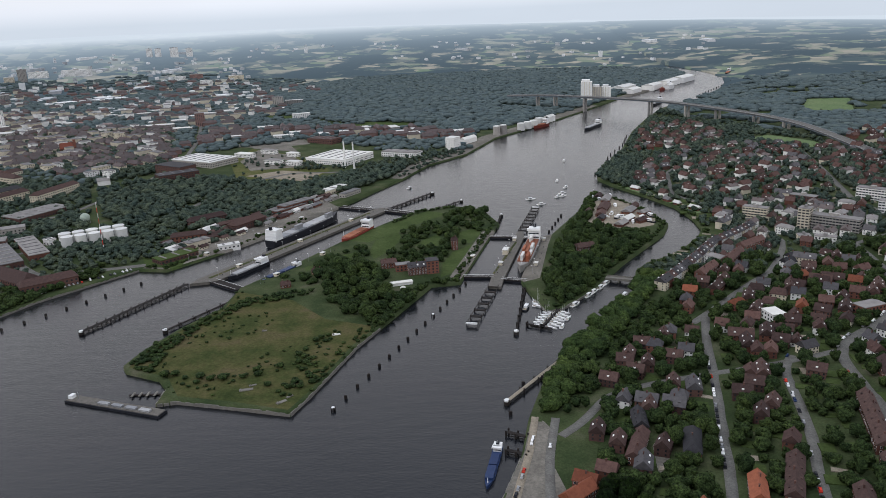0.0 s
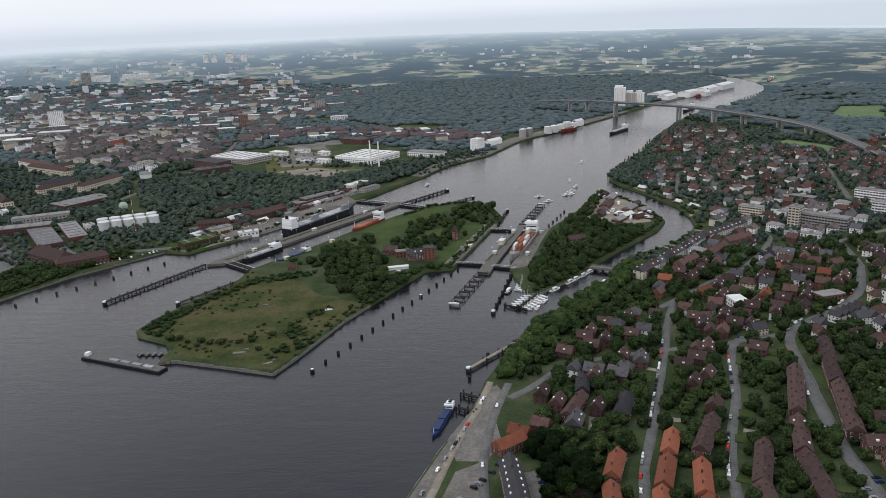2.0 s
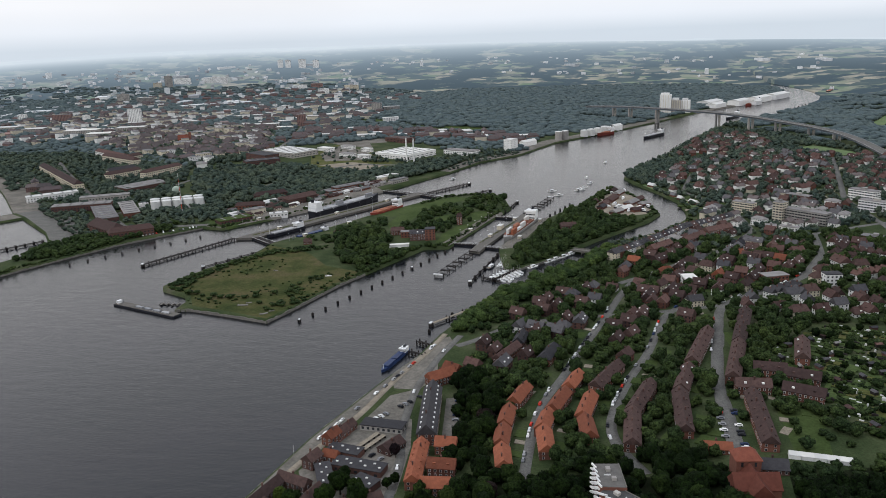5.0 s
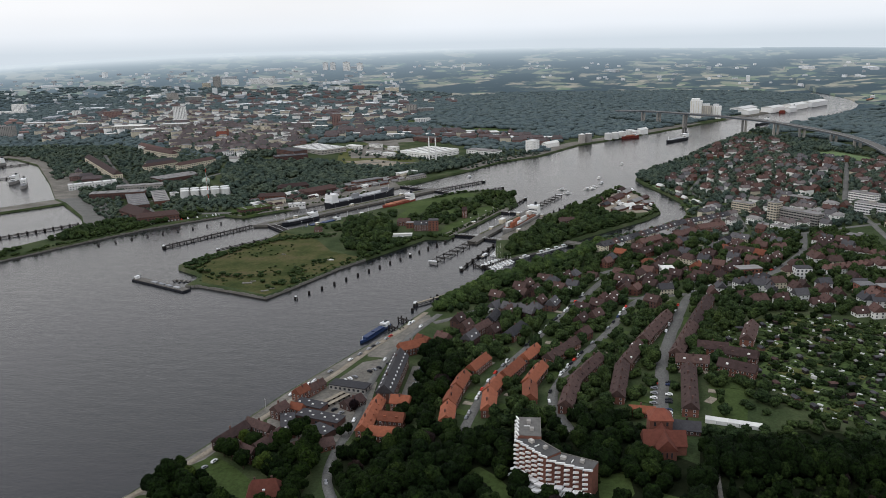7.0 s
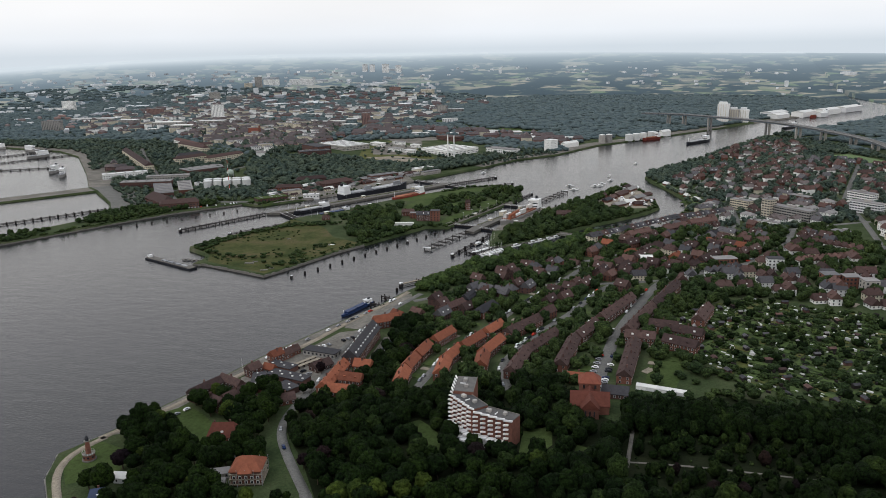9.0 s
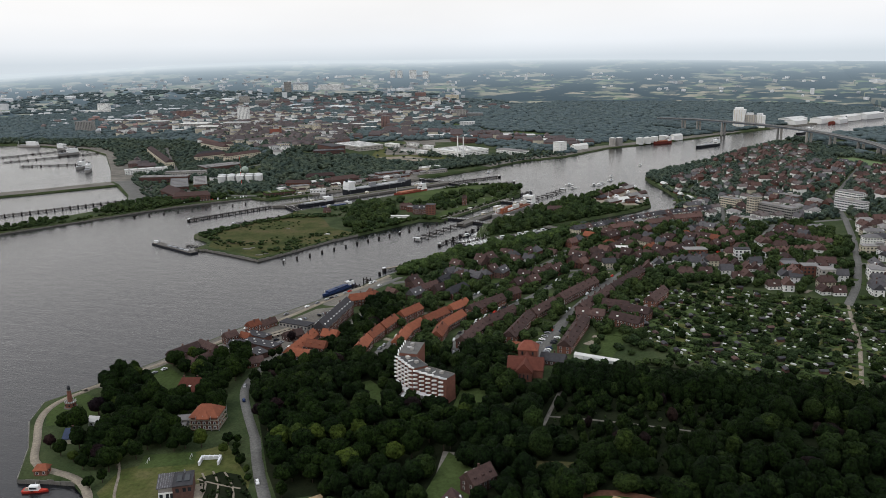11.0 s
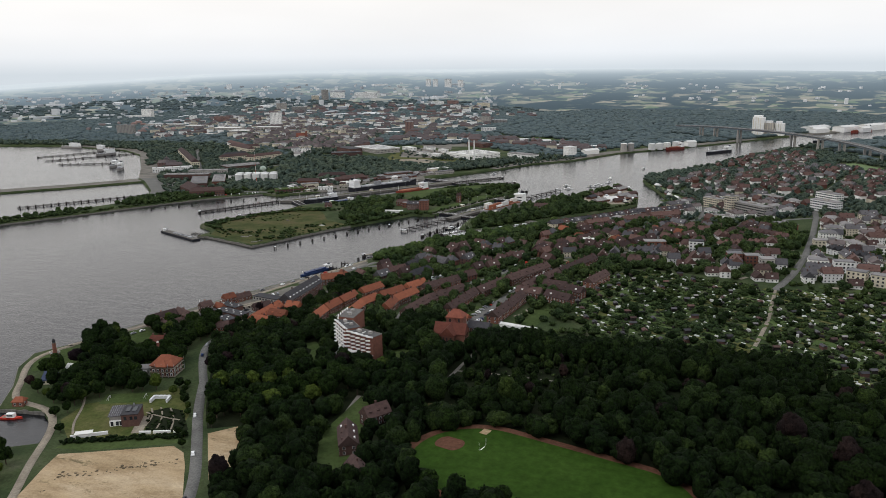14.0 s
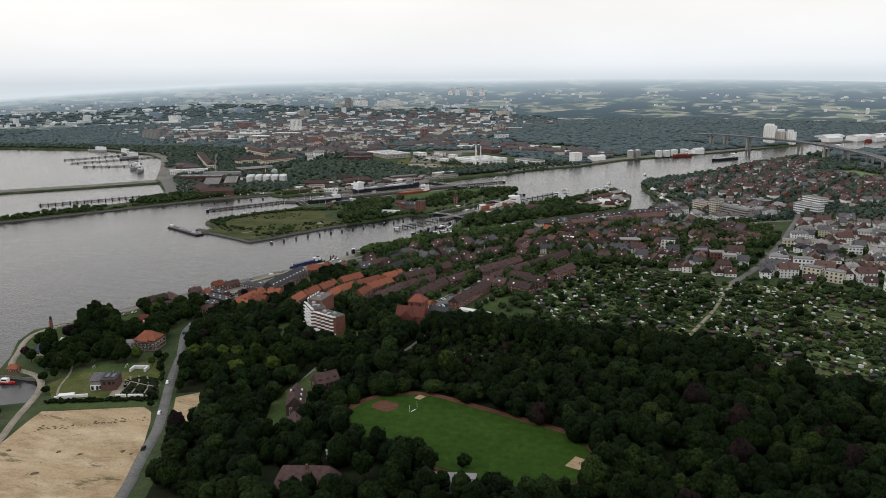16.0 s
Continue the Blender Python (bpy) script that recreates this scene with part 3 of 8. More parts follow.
region("paved", [(-827, 412), (-849, 425), (-774, 539), (-671, 669), (-616, 757), (-586, 738), (-654, 638), (-748, 516)])
region("paved", [(52, 1284), (-15, 1196), (-53, 1094), (-72, 1100), (-40, 1212), (24, 1304), (88, 1464), (164, 1570), (240, 1686), (326, 1814), (384, 1900), (405, 1885), (353, 1797), (268, 1667), (191, 1551), (114, 1445)])
region("paved", [(-616, 760), (-731, 881), (-912, 1059), (-1023, 1125), (-1247, 1160), (-1240, 1186), (-1010, 1152), (-890, 1086), (-705, 906), (-590, 782)])
region("paved", [(-335, 1255), (-328, 1365), (-262, 1312), (-205, 1215), (-300, 1180)])
region("paved", [(-390, 1400), (-380, 1440), (-260, 1475), (-240, 1420), (-300, 1385)])
region("paved", [(500, 1985), (615, 2158), (834, 2446), (800, 2470), (640, 2260), (470, 2020)])
region("paved", [(-8, 178), (4, 234), (27, 310), (42, 351), (51, 390), (58, 388), (49, 349), (36, 308), (13, 232), (0, 177), (-12, 120), (-25, 113)])
region("paved", [(50, 300), (56, 240), (46, 222), (24, 240), (36, 290)])
region("lawn", [(-13, 140), (4, 134), (24, 120), (36, 118), (38, 134), (14, 150), (-2, 158)])
region("paved", [(8, 200), (20, 232), (30, 262), (56, 262), (62, 230), (64, 186), (40, 176), (20, 178)])
region("paved", [(78, 236), (87, 236), (80, 292), (72, 290)])
region("lawn", [(38, 312), (50, 345), (56, 340), (50, 310)])
region("lawn", [(-29, 88), (-22, 108), (0, 104), (10, 84), (-8, 68)])
region("dry_lawn", VILLA_LAWN)
region("lawn", [(71, 49), (65, 61), (88, 72), (95, 62)])
region("floor", FLOWER_GARDEN)
region("path", [(116, 29), (121, 32), (110, 49), (105, 46)])
region("lawn", [(92, 3), (93, 8), (146, 37), (150, 30), (108, 6)])
region("paved", [(30, 321), (45, 361), (58, 390), (64, 375), (57, 346), (61, 319), (52, 300), (36, 300)])
region("lawn", [(96, 380), (106, 405), (123, 408), (113, 378)])
region("paved", [(110, 332), (116, 336), (122, 352), (127, 362), (119, 366), (114, 358)])
region("paved", [(225, 60), (218, 100), (212, 100), (220, 55)])
region("lawn", CHURCH_LAWN)
region("lawn", PARK_LAWN)
region("lawn", HILL_LAWN)
region("lawn", [(215, 100), (236, 84), (247, 40), (262, 18), (240, 14), (216, 55)])
region("meadow", [(255, 100), (280, 104), (282, 92), (258, 90)])
region("lawn", [(252, 395), (262, 392), (266, 330), (256, 325)])
region("lawn", [(262, 300), (285, 285), (275, 225), (258, 225)])
region("sand", SAND_FIELD)
region("sand", SAND_SMALL)
region("pasture", PASTURE)
region("pasture", [(754, 1549), (865, 1746), (960, 1739), (840, 1498)])
region("stubble", [(1250, 2500), (1500, 2600), (1900, 2450), (1700, 2200), (1350, 2250)])
region("stubble", [(1300, 2050), (1700, 2000), (1600, 1850), (1250, 1900)])
region("stubble", [(1150, 1250), (1350, 1300), (1400, 1480), (1200, 1450)])
region("lawn", [(1000, 2250), (1120, 2380), (1200, 2300), (1080, 2180)])
region("lawn", [(-180, 1620), (-60, 1600), (-30, 1660), (-160, 1690)])
region("lawn", [(-420, 1800), (-300, 1780), (-280, 1830), (-410, 1850)])
build_ground()
build_water()


# ---- streets and paths ----
KEEP_OFF = []


def street(line, width, material, name="road", label="grey asphalt residential street", lift=0.22):
    """A strip that follows the ground."""
    KEEP_OFF.append((line, width / 2 + 0.9))
    pts = np.array(dense(line, 6.0, False) + [line[-1]], float)
    for _ in range(6):
        pts[1:-1] = 0.25 * pts[:-2] + 0.5 * pts[1:-1] + 0.25 * pts[2:]
    d = np.gradient(pts, axis=0)
    n = np.stack([-d[:, 1], d[:, 0]], 1) / np.linalg.norm(d, axis=1)[:, None]
    z = land_height(pts[:, 0], pts[:, 1])
    v, f = [], []
    for i, (p, s) in enumerate(zip(pts, n)):
        for side, drop in ((-1.06, -0.5), (-1, 0), (1, 0), (1.06, -0.5)):
            v.append((p[0] + s[0] * side * width / 2, p[1] + s[1] * side * width / 2, z[i] + lift + drop))
        if i:
            a = 4 * i
            f += [(a - 4 + k, a - 3 + k, a + 1 + k, a + k) for k in range(3)]
    link(name, mesh_from(name, v, f, M[material], None, False), label=label, category="road", kind="structure")
    return pts


ROAD_WEST = street([(126, 200), (127, 229), (128, 257), (133, 288), (144, 324), (158, 375), (174, 432), (189, 492), (205, 540)], 6, "asphalt")
ROAD_MID = street([(185, 205), (173, 230), (169, 249), (174, 279), (186, 321), (198, 352), (208, 389), (218, 434), (233, 455)], 6, "asphalt")
ROAD_EAST = street([(231, 205), (231, 227), (233, 260), (235, 300), (240, 335), (249, 385), (262, 450), (279, 472), (316, 496), (344, 526), (380, 600), (400, 690)], 8, "asphalt")
street([(66, 372), (75, 378), (89, 398), (103, 420), (135, 431), (171, 438), (207, 442), (246, 450), (262, 455)], 5.5, "asphalt")
ROAD_SHORE = street([(110, 92), (83, 122), (66, 145), (61, 176), (60, 219), (53, 240), (50, 300), (56, 350), (66, 392)], 5, "asphalt")
ROAD_LANE = street([(240, -90), (219, -48), (198, -22), (184, 1), (150, 41), (131, 63), (110, 92)], 5.5, "asphalt")
street([(132, -66), (115, -37), (103, -25), (93, -12), (82, 5), (71, 20), (50, 36), (34, 34), (20, 31), (4, 52), (-19, 72), (-30, 91), (-22, 112)], 4, "path", "path", "pale gravel shore path")
street([(-24, 110), (-16, 132), (-4, 170), (10, 220), (24, 263), (35, 318), (47, 358), (54, 394)], 4.2, "path", "path", "pale paved promenade along the shore")
street([(88, 17), (79, 21), (73, 27), (74, 32), (71, 38), (66, 46), (59, 53), (50, 58)], 1.3, "path", "path", "narrow winding gravel garden path", 0.12)
for bend in ([(104, 56), (109, 55), (114, 50), (117, 44), (117, 38)], [(108, 59), (114, 57), (120, 51), (124, 44), (125, 38)], [(114, 60), (121, 57), (128, 51), (132, 45), (133, 40)], [(105, 51), (112, 48), (121, 48), (130, 50)]):
    street(bend, 0.9, "path", "path", "pale curved path between flower beds", 0.12)
street([(408, 205), (415, 245), (423, 303), (428, 384)], 2.6, "path", "path", "pale gravel track between garden plots")
street([(428, 384), (442, 436), (455, 512), (466, 607), (476, 726)], 6, "asphalt")
street([(255, 182), (254.5, 160), (254, 132)], 2.0, "paved", "path", "pale gravel cemetery path")
street([(254, 143), (274, 145), (305, 147), (341, 149)], 1.0, "paved", "path", "pale gravel cemetery path")
street([(190, 525), (205, 540), (251, 589), (290, 626), (340, 668), (400, 690), (470, 720), (600, 745)], 6, "asphalt")
street([(290, 626), (318, 668), (346, 720), (345, 830), (300, 940), (330, 1060), (420, 1180)], 6, "asphalt")
street([(476, 726), (480, 850), (520, 1000), (560, 1150)], 7, "asphalt")
street([(316, 496), (380, 500), (455, 512), (560, 520)], 6, "asphalt")
street([(-300, 715), (-400, 690), (-470, 760), (-560, 860), (-700, 1010), (-860, 1190)], 9, "asphalt")
street([(-470, 760), (-380, 850), (-330, 930), (-300, 1080), (-230, 1160), (-60, 1160)], 7, "asphalt")
street([(-560, 860), (-480, 940), (-440, 1100), (-430, 1240), (-480, 1500), (-560, 1800)], 8, "asphalt")


# ---- trees ----
def lump(rnd, detail):
    bm = bmesh.new()
    bmesh.ops.create_icosphere(bm, subdivisions=detail, radius=1.0)
    v = np.array([p.co[:] for p in bm.verts])
    f = np.array([[q.index for q in t.verts] for t in bm.faces])
    bm.free()
    v *= 1 + np.array([rnd.uniform(-0.2, 0.2) for _ in range(len(v))])[:, None]
    return v, f


def crown_arrays(rnd, lumps, detail, leaves, tall=1.0, spread_=1.0, taper=0.0, leaf=1.0):
    """A crown about one wide and one high, standing on z 0: a dark core, rounded boughs all over it and loose leaf sprays outside."""
    vs, fs, n, tips = [], [], 0, []
    for i in range(lumps):
        if i == 0:
            c, size, flat = np.array((0, 0, 0.47 * tall)), (0.38 * spread_ * (1 - 0.35 * taper) if lumps > 1 else 0.5), 0.95 * tall
        else:
            e = 1 - 1.45 * (i - 0.5) / (lumps - 1) + rnd.uniform(-0.1, 0.1)
            a = 2.4 * i + rnd.uniform(-0.4, 0.4)
            ring = math.sqrt(max(0.0, 1 - e * e)) * (1 - taper * (0.5 + 0.5 * e)) * rnd.uniform(0.24, 0.34) * spread_
            size = rnd.uniform(0.15, 0.23) * (1 - 0.5 * taper) * (1.25 if lumps < 6 else 1)
            c, flat = np.array((ring * math.cos(a), ring * math.sin(a), (0.48 + 0.32 * e) * tall)), 0.85
        v, f = lump(rnd, detail[min(i, 1)])
        vs.append(v * size * np.array((1, 1, flat)) + c)
        fs.append(f + n)
        n += len(v)
        tips.append((c, size, flat))
    for _ in range(leaves):
        c, size, flat = rnd.choice(tips[1:] or tips)
        d = np.array([rnd.gauss(0, 1) for _ in range(3)])
        d /= np.linalg.norm(d) + 1e-9
        if d[2] < -0.2:
            d[2] *= -1
        p = c + d * size * rnd.uniform(0.95, 1.12) * np.array((1, 1, flat))
        s = rnd.uniform(0.03, 0.055) * leaf
        side = np.cross(d, (rnd.uniform(-1, 1), rnd.uniform(-1, 1), rnd.uniform(-1, 1)))
        side /= np.linalg.norm(side) + 1e-9
        rise = np.cross(d, side) + d * rnd.uniform(-0.45, 0.45)
        vs.append(np.array([p - side * s * 0.9, p + side * s * 0.9, p + rise * s * 1.7]))
        fs.append(np.array([[n, n + 1, n + 2]]))
        n += 3
    return np.concatenate(vs), np.concatenate(fs)


def mass(name, template, places, mat, label, category="trees", smooth_=True):
    """Many trees or bushes as one mesh: places are x, y, z, width, height, turn."""
    vs, fs, n = [], [], 0
    places = np.asarray(places, float)
    for k, (tv, tf) in enumerate(template):
        mine = places[k :: len(template)]
        if not len(mine):
            continue
        c, s = np.cos(mine[:, 5])[:, None], np.sin(mine[:, 5])[:, None]
        x = (tv[None, :, 0] * c - tv[None, :, 1] * s) * mine[:, 3:4] + mine[:, 0:1]
        y = (tv[None, :, 0] * s + tv[None, :, 1] * c) * mine[:, 3:4] + mine[:, 1:2]
        z = tv[None, :, 2] * mine[:, 4:5] + mine[:, 2:3]
        vs.append(np.stack([x, y, z], -1).reshape(-1, 3))
        fs.append((tf[None] + (np.arange(len(mine)) * len(tv))[:, None, None]).reshape(-1, 3) + n)
        n += len(vs[-1])
    v, f = np.concatenate(vs), np.concatenate(fs)
    me = bpy.data.meshes.new(name)
    me.vertices.add(len(v))
    me.vertices.foreach_set("co", v.ravel())
    me.loops.add(f.size)
    me.loops.foreach_set("vertex_index", f.ravel().astype(np.int32))
    me.polygons.add(len(f))
    me.polygons.foreach_set("loop_start", np.arange(0, f.size, 3, dtype=np.int32))
    me.polygons.foreach_set("use_smooth", np.full(len(f), smooth_, bool))
    me.materials.append(mat)
    me.update(calc_edges=True)
    me.validate()
    return link(name, me, label=label, category=category, kind="stuff")


R = random.Random(11)
CROWN_NEAR = [crown_arrays(R, 15, (2, 1 + (k > 1)), 330, R.uniform(0.85, 1.05), 1.12) for k in range(5)]
CROWN_MID = [crown_arrays(R, 9, (2, 1), 150, R.uniform(0.85, 1.15), 1.12) for _ in range(7)]
CROWN_BUSH = [crown_arrays(R, 2, (1, 1), 8, 1.0) for _ in range(4)]
CROWN_LOW = [crown_arrays(R, 6, (1, 1), 60, R.uniform(0.85, 1.15), 1.1) for k in range(6)]
CROWN_BEYOND = [crown_arrays(R, 3, (1, 1), 10, R.uniform(0.9, 1.15), leaf=1.6) for k in range(6)]
CROWN_FAR = [crown_arrays(R, 1, (1, 1), 3, leaf=2.4) for k in range(5)]
CROWN_SLIM = [crown_arrays(R, 7, (2, 1), 50, 1.0, 0.7, 0.75) for _ in range(3)]
FOOTPRINTS = []


def clear_of(x, y, gap):
    """Which points are clear of streets and buildings."""
    ok = np.ones(len(x), bool)
    for line, half in KEEP_OFF:
        ok &= line_distance(line, x, y) > half + gap * 0.35
    if FOOTPRINTS:
        fp = np.array(FOOTPRINTS)
        for i in range(0, len(x), 4000):
            s = slice(i, i + 4000)
            d = np.hypot(x[s, None] - fp[None, :, 0], y[s, None] - fp[None, :, 1]) - fp[None, :, 2]
            ok[s] &= d.min(1) > gap * 0.2
    return ok


def scatter(poly, step, seed, without=(), gap=4.0, thin=1.0, lump_=0.0):
    """Jittered points inside a polygon, clear of streets, buildings and the polygons in without."""
    rnd = np.random.RandomState(seed)
    px, py = [p[0] for p in poly], [p[1] for p in poly]
    gx, gy = np.meshgrid(np.arange(min(px), max(px), step), np.arange(min(py), max(py), step * 0.87))
    gx = gx + (np.arange(gx.shape[0]) % 2)[:, None] * step / 2
    x, y = (gx + rnd.uniform(-0.38, 0.38, gx.shape) * step).ravel(), (gy + rnd.uniform(-0.38, 0.38, gy.shape) * step).ravel()
    keep = inside(poly, x, y) & (rnd.rand(len(x)) < thin) & (inside(LAND_NORTH, x, y) | inside(LAND_SOUTH, x, y) | inside(ISLE_MIDDLE, x, y) | inside(ISLE_EAST, x, y))
    if lump_:
        wave = np.sin(x * 0.021 + seed) + np.sin(y * 0.017 + 2 * seed) + np.sin((x + y) * 0.034 + seed) + 0.8 * np.sin((x - y) * 0.06)
        keep &= wave > lump_
    for other in without:
        keep &= ~inside(other, x, y)
    x, y = x[keep], y[keep]
    ok = clear_of(x, y, gap)
    return x[ok], y[ok]


def tree_rows(x, y, seed, width, height, sink=0.6):
    rnd = np.random.RandomState(seed)
    w = rnd.uniform(width[0], width[1], len(x))
    h = rnd.uniform(height[0], height[1], len(x)) * (0.75 + 0.25 * (w - width[0]) / (width[1] - width[0] + 1e-9))
    return np.stack([x, y, land_height(x, y) - sink, w, h, rnd.uniform(0, 6.28, len(x))], 1)


def oval(cx, cy, rx, ry, turn=0.0, n=28):
    c, s = math.cos(radians(turn)), math.sin(radians(turn))
    return [(cx + rx * math.cos(a) * c - ry * math.sin(a) * s, cy + rx * math.cos(a) * s + ry * math.sin(a) * c) for a in (2 * math.pi * i / n for i in range(n))]


# ---- houses ----
def pane(shape, at_, along_, out, width, z, height, proud):
    """A shallow pane that stands a little proud of its wall."""
    pts = []
    for k, grow in ((0.0, 1.0), (proud, 0.97)):
        for u, v in ((-1, 0), (1, 0), (1, 1), (-1, 1)):
            w = u * width / 2 * grow
            pts.append((at_[0] + along_[0] * w + out[0] * k, at_[1] + along_[1] * w + out[1] * k, z + v * height))
    shape.add(pts, [(4, 5, 6, 7), (0, 1, 5, 4), (1, 2, 6, 5), (2, 3, 7, 6), (3, 0, 4, 7)])


def windows(shape, length, depth, storeys, base=0.9, lift=2.4, pitch=2.6, size=(1.0, 1.2), ends=True, proud=0.05):
    """Window panes on the long sides and the gable ends."""
    n = max(1, int(length / pitch))
    for k in range(storeys):
        z = base + k * lift
        for i in range(n):
            x = -length / 2 + (i + 0.5) * length / n
            for s in (-1, 1):
                y = s * depth / 2
                pane(shape, (x, y), (1, 0), (0, s), size[0], z, size[1], proud)
        m = max(1, int(depth / 3.5)) if ends else 0
        for i in range(m):
            y = -depth / 2 + (i + 0.5) * depth / m
            for s in (-1, 1):
                x = s * length / 2
                pane(shape, (x, y), (0, 1), (s, 0), size[0], z, size[1], proud)
    return shape


def gable_wall(shape, length, depth, h, rise):
    """Walls with gable ends up to the ridge."""
    L, D = length / 2, depth / 2
    return shape.add(
        [(-L, -D, -2), (L, -D, -2), (L, D, -2), (-L, D, -2), (-L, -D, h), (L, -D, h), (L, D, h), (-L, D, h), (-L, 0, h + rise), (L, 0, h + rise)],
        [(0, 1, 5, 4), (2, 3, 7, 6), (1, 2, 6, 9, 5), (3, 0, 4, 8, 7), (4, 5, 9, 8), (6, 7, 8, 9)])


def pitched_kit(name, category, length, depth, storeys, rise, wall, roof, hip=0.0, chimneys=1, dormers=0, frames=True, seed=0):
    rnd = random.Random(seed)
    h = 0.4 + 2.4 * storeys
    body = Shape()
    if hip:
        body.box(-length / 2, length / 2, -depth / 2, depth / 2, -2, h)
    else:
        gable_wall(body, length, depth, h, rise)
    top = Shape().gable(-length / 2, length / 2, -depth / 2, depth / 2, h + 0.12, h + rise + 0.35, hip, 0.45, 0.3)
    parts = [("wall", body.mesh("wall", M[wall]), ""), ("roof", top.mesh("roof", M[roof]), "")]
    for i in range(chimneys):
        x = (i + 0.5) / chimneys * length - length / 2 + rnd.uniform(-0.6, 0.6)
        y = rnd.choice((-0.9, 0.9, 0.3))
        parts.append(("roof/chimney", Shape().box(x - 0.4, x + 0.4, y - 0.35, y + 0.35, h + rise * 0.6, h + rise + 1.3).box(x - 0.5, x + 0.5, y - 0.45, y + 0.45, h + rise + 1.15, h + rise + 1.35).mesh("chimney", M["brick_dark"]), ""))
    for i in range(dormers):
        x = (i + 0.5) / dormers * length - length / 2
        for s in (-1, 1):
            y0, z0 = s * depth * 0.36, h + rise * 0.28
            d = Shape().box(x - 0.7, x + 0.7, min(y0, y0 - s * 2.2), max(y0, y0 - s * 2.2), z0 - 0.3, z0 + 1.3)
            parts.append(("roof/dormer", d.mesh("dormer", M["white"] if rnd.random() < 0.6 and dormers < 4 or name == "quay_building" else M[roof]), ""))
    pane = windows(Shape(), length, depth, storeys, proud=0.09)
    parts.append(("wall/glazing", pane.mesh("wall/glazing", M["glass"]), ""))
    if frames:
        parts.append(("wall/window_trim", windows(Shape(), length, depth, storeys, base=0.8, size=(1.25, 1.4), proud=0.05).mesh("wall/window_trim", M["white"]), ""))
    return Kit(name, category, parts)


def flat_kit(name, category, length, depth, storeys, wall, roof="roof_grey", bands=False, pitch=3.0, extra=True, lift=2.9):
    h = lift * storeys + 0.6
    body = Shape().box(-length / 2, length / 2, -depth / 2, depth / 2, -3, h)
    top = Shape().box(-length / 2 - 0.25, length / 2 + 0.25, -depth / 2 - 0.25, depth / 2 + 0.25, h, h + 0.5)
    parts = [("wall", body.mesh("wall", M[wall]), ""), ("roof", top.mesh("roof", M[roof]), "")]
    if extra:
        parts.append(("roof/roof_hut", Shape().box(-length * 0.1, length * 0.08, -2, 2.2, h + 0.5, h + 2.8).mesh("roof_hut", M["grey"]), ""))
    s = windows(Shape(), length, depth, storeys, lift=lift, pitch=pitch, size=(pitch * 0.86, 1.4) if bands else (1.5, 1.5), proud=0.06)
    parts.append(("wall/glazing", s.mesh("wall/glazing", M["glass"]), ""))
    return Kit(name, category, parts)


def set_down(kit, x, y, turn, label, group="", reach=None, z=None):
    e = kit.put(at(x, y, turn, z), label, group)
    if reach:
        along, half = reach
        n = max(1, int(along / half))
        for i in range(n):
            d = (i + 0.5) / n * along - along / 2
            FOOTPRINTS.append((x + d * math.cos(radians(turn)), y + d * math.sin(radians(turn)), half * 0.75))
    return e


def row_between(a, b, depth, storeys, rise, wall, roof, label, name="terrace", group="", hip=0.0, chim=14.0, dormers=0.0):
    """A terrace whose long axis runs from a to b."""
    length = math.hypot(b[0] - a[0], b[1] - a[1])
    k = pitched_kit(name, "house", length, depth, storeys, rise, wall, roof, hip, max(1, int(length / chim)), int(length / dormers) if dormers else 0, seed=int(abs(a[0] * 7 + a[1])))
    return set_down(k, (a[0] + b[0]) / 2, (a[1] + b[1]) / 2, math.degrees(math.atan2(b[1] - a[1], b[0] - a[0])), label, group, (length, depth))


ORANGE = "brick terrace house with bright orange clay tile roof"
for a, b in (((116, 204), (113, 222)), ((112, 226), (112, 244)), ((112, 248), (113, 268)), ((115, 276), (121, 298)), ((137, 219), (134, 241)), ((133, 243), (136, 262)),
             ((138, 266), (145, 290)), ((147, 296), (153, 316)), ((159, 234), (156, 254)), ((155, 257), (160, 284))):
    row_between(a, b, 8.2, 2, 3.7, "brick", "roof_orange", ORANGE, "terrace_house", "orange terraces", chim=9)
DARK = "long brick terrace with brown tile roof and small dormers"
for a, b in (((163, 296), (178, 330)), ((180, 226), (182, 262)), ((183, 264), (195, 299)), ((208, 240), (210, 286)), ((212, 290), (220, 322)), ((224, 330), (241, 384)), ((244, 306), (257, 360)),
             ((259, 364), (274, 424)), ((247, 228), (249, 284)), ((290, 334), (297, 364)), ((243, 296), (262, 296)), ((268, 292), (288, 284)), ((258, 320), (276, 318)), ((274, 312), (292, 306))):
    row_between(a, b, 8.4, 2, 3.7, "brick", "roof_brown", DARK, "terrace", "brick terraces", chim=10, dormers=9.0)

# The long warehouse on the quay, with dormers.
row_between((71, 232), (64, 288), 10.5, 3, 5.5, "brick", "roof_dark", "long brick quay building with slate roof and dormers", "quay_building", "", 0, 26, 5.5)
row_between((58, 306), (72, 318), 9, 2, 4, "brick", "roof_orange", "low brick house with orange roof by the quay", "quay_house")
row_between((66, 326), (76, 320), 9, 2, 4, "brick", "roof_orange", "low brick house with orange roof by the quay", "quay_house")
for a, b, d in (((69, 226), (72, 189), 6), ((77, 227), (88, 227), 0), ((77, 205), (91, 205), 5), ((77, 187), (91, 188), 0)):
    row_between(a, b, 8, 2, 3.8, "brick", "roof_orange", "brick house with orange roof beside the shore road", "quay_house", "quay houses", dormers=d)
row_between((99, 340), (110, 366), 8, 2, 3.2, "brick", "roof_red", "brick house with garage wing round a paved court", "court_house")
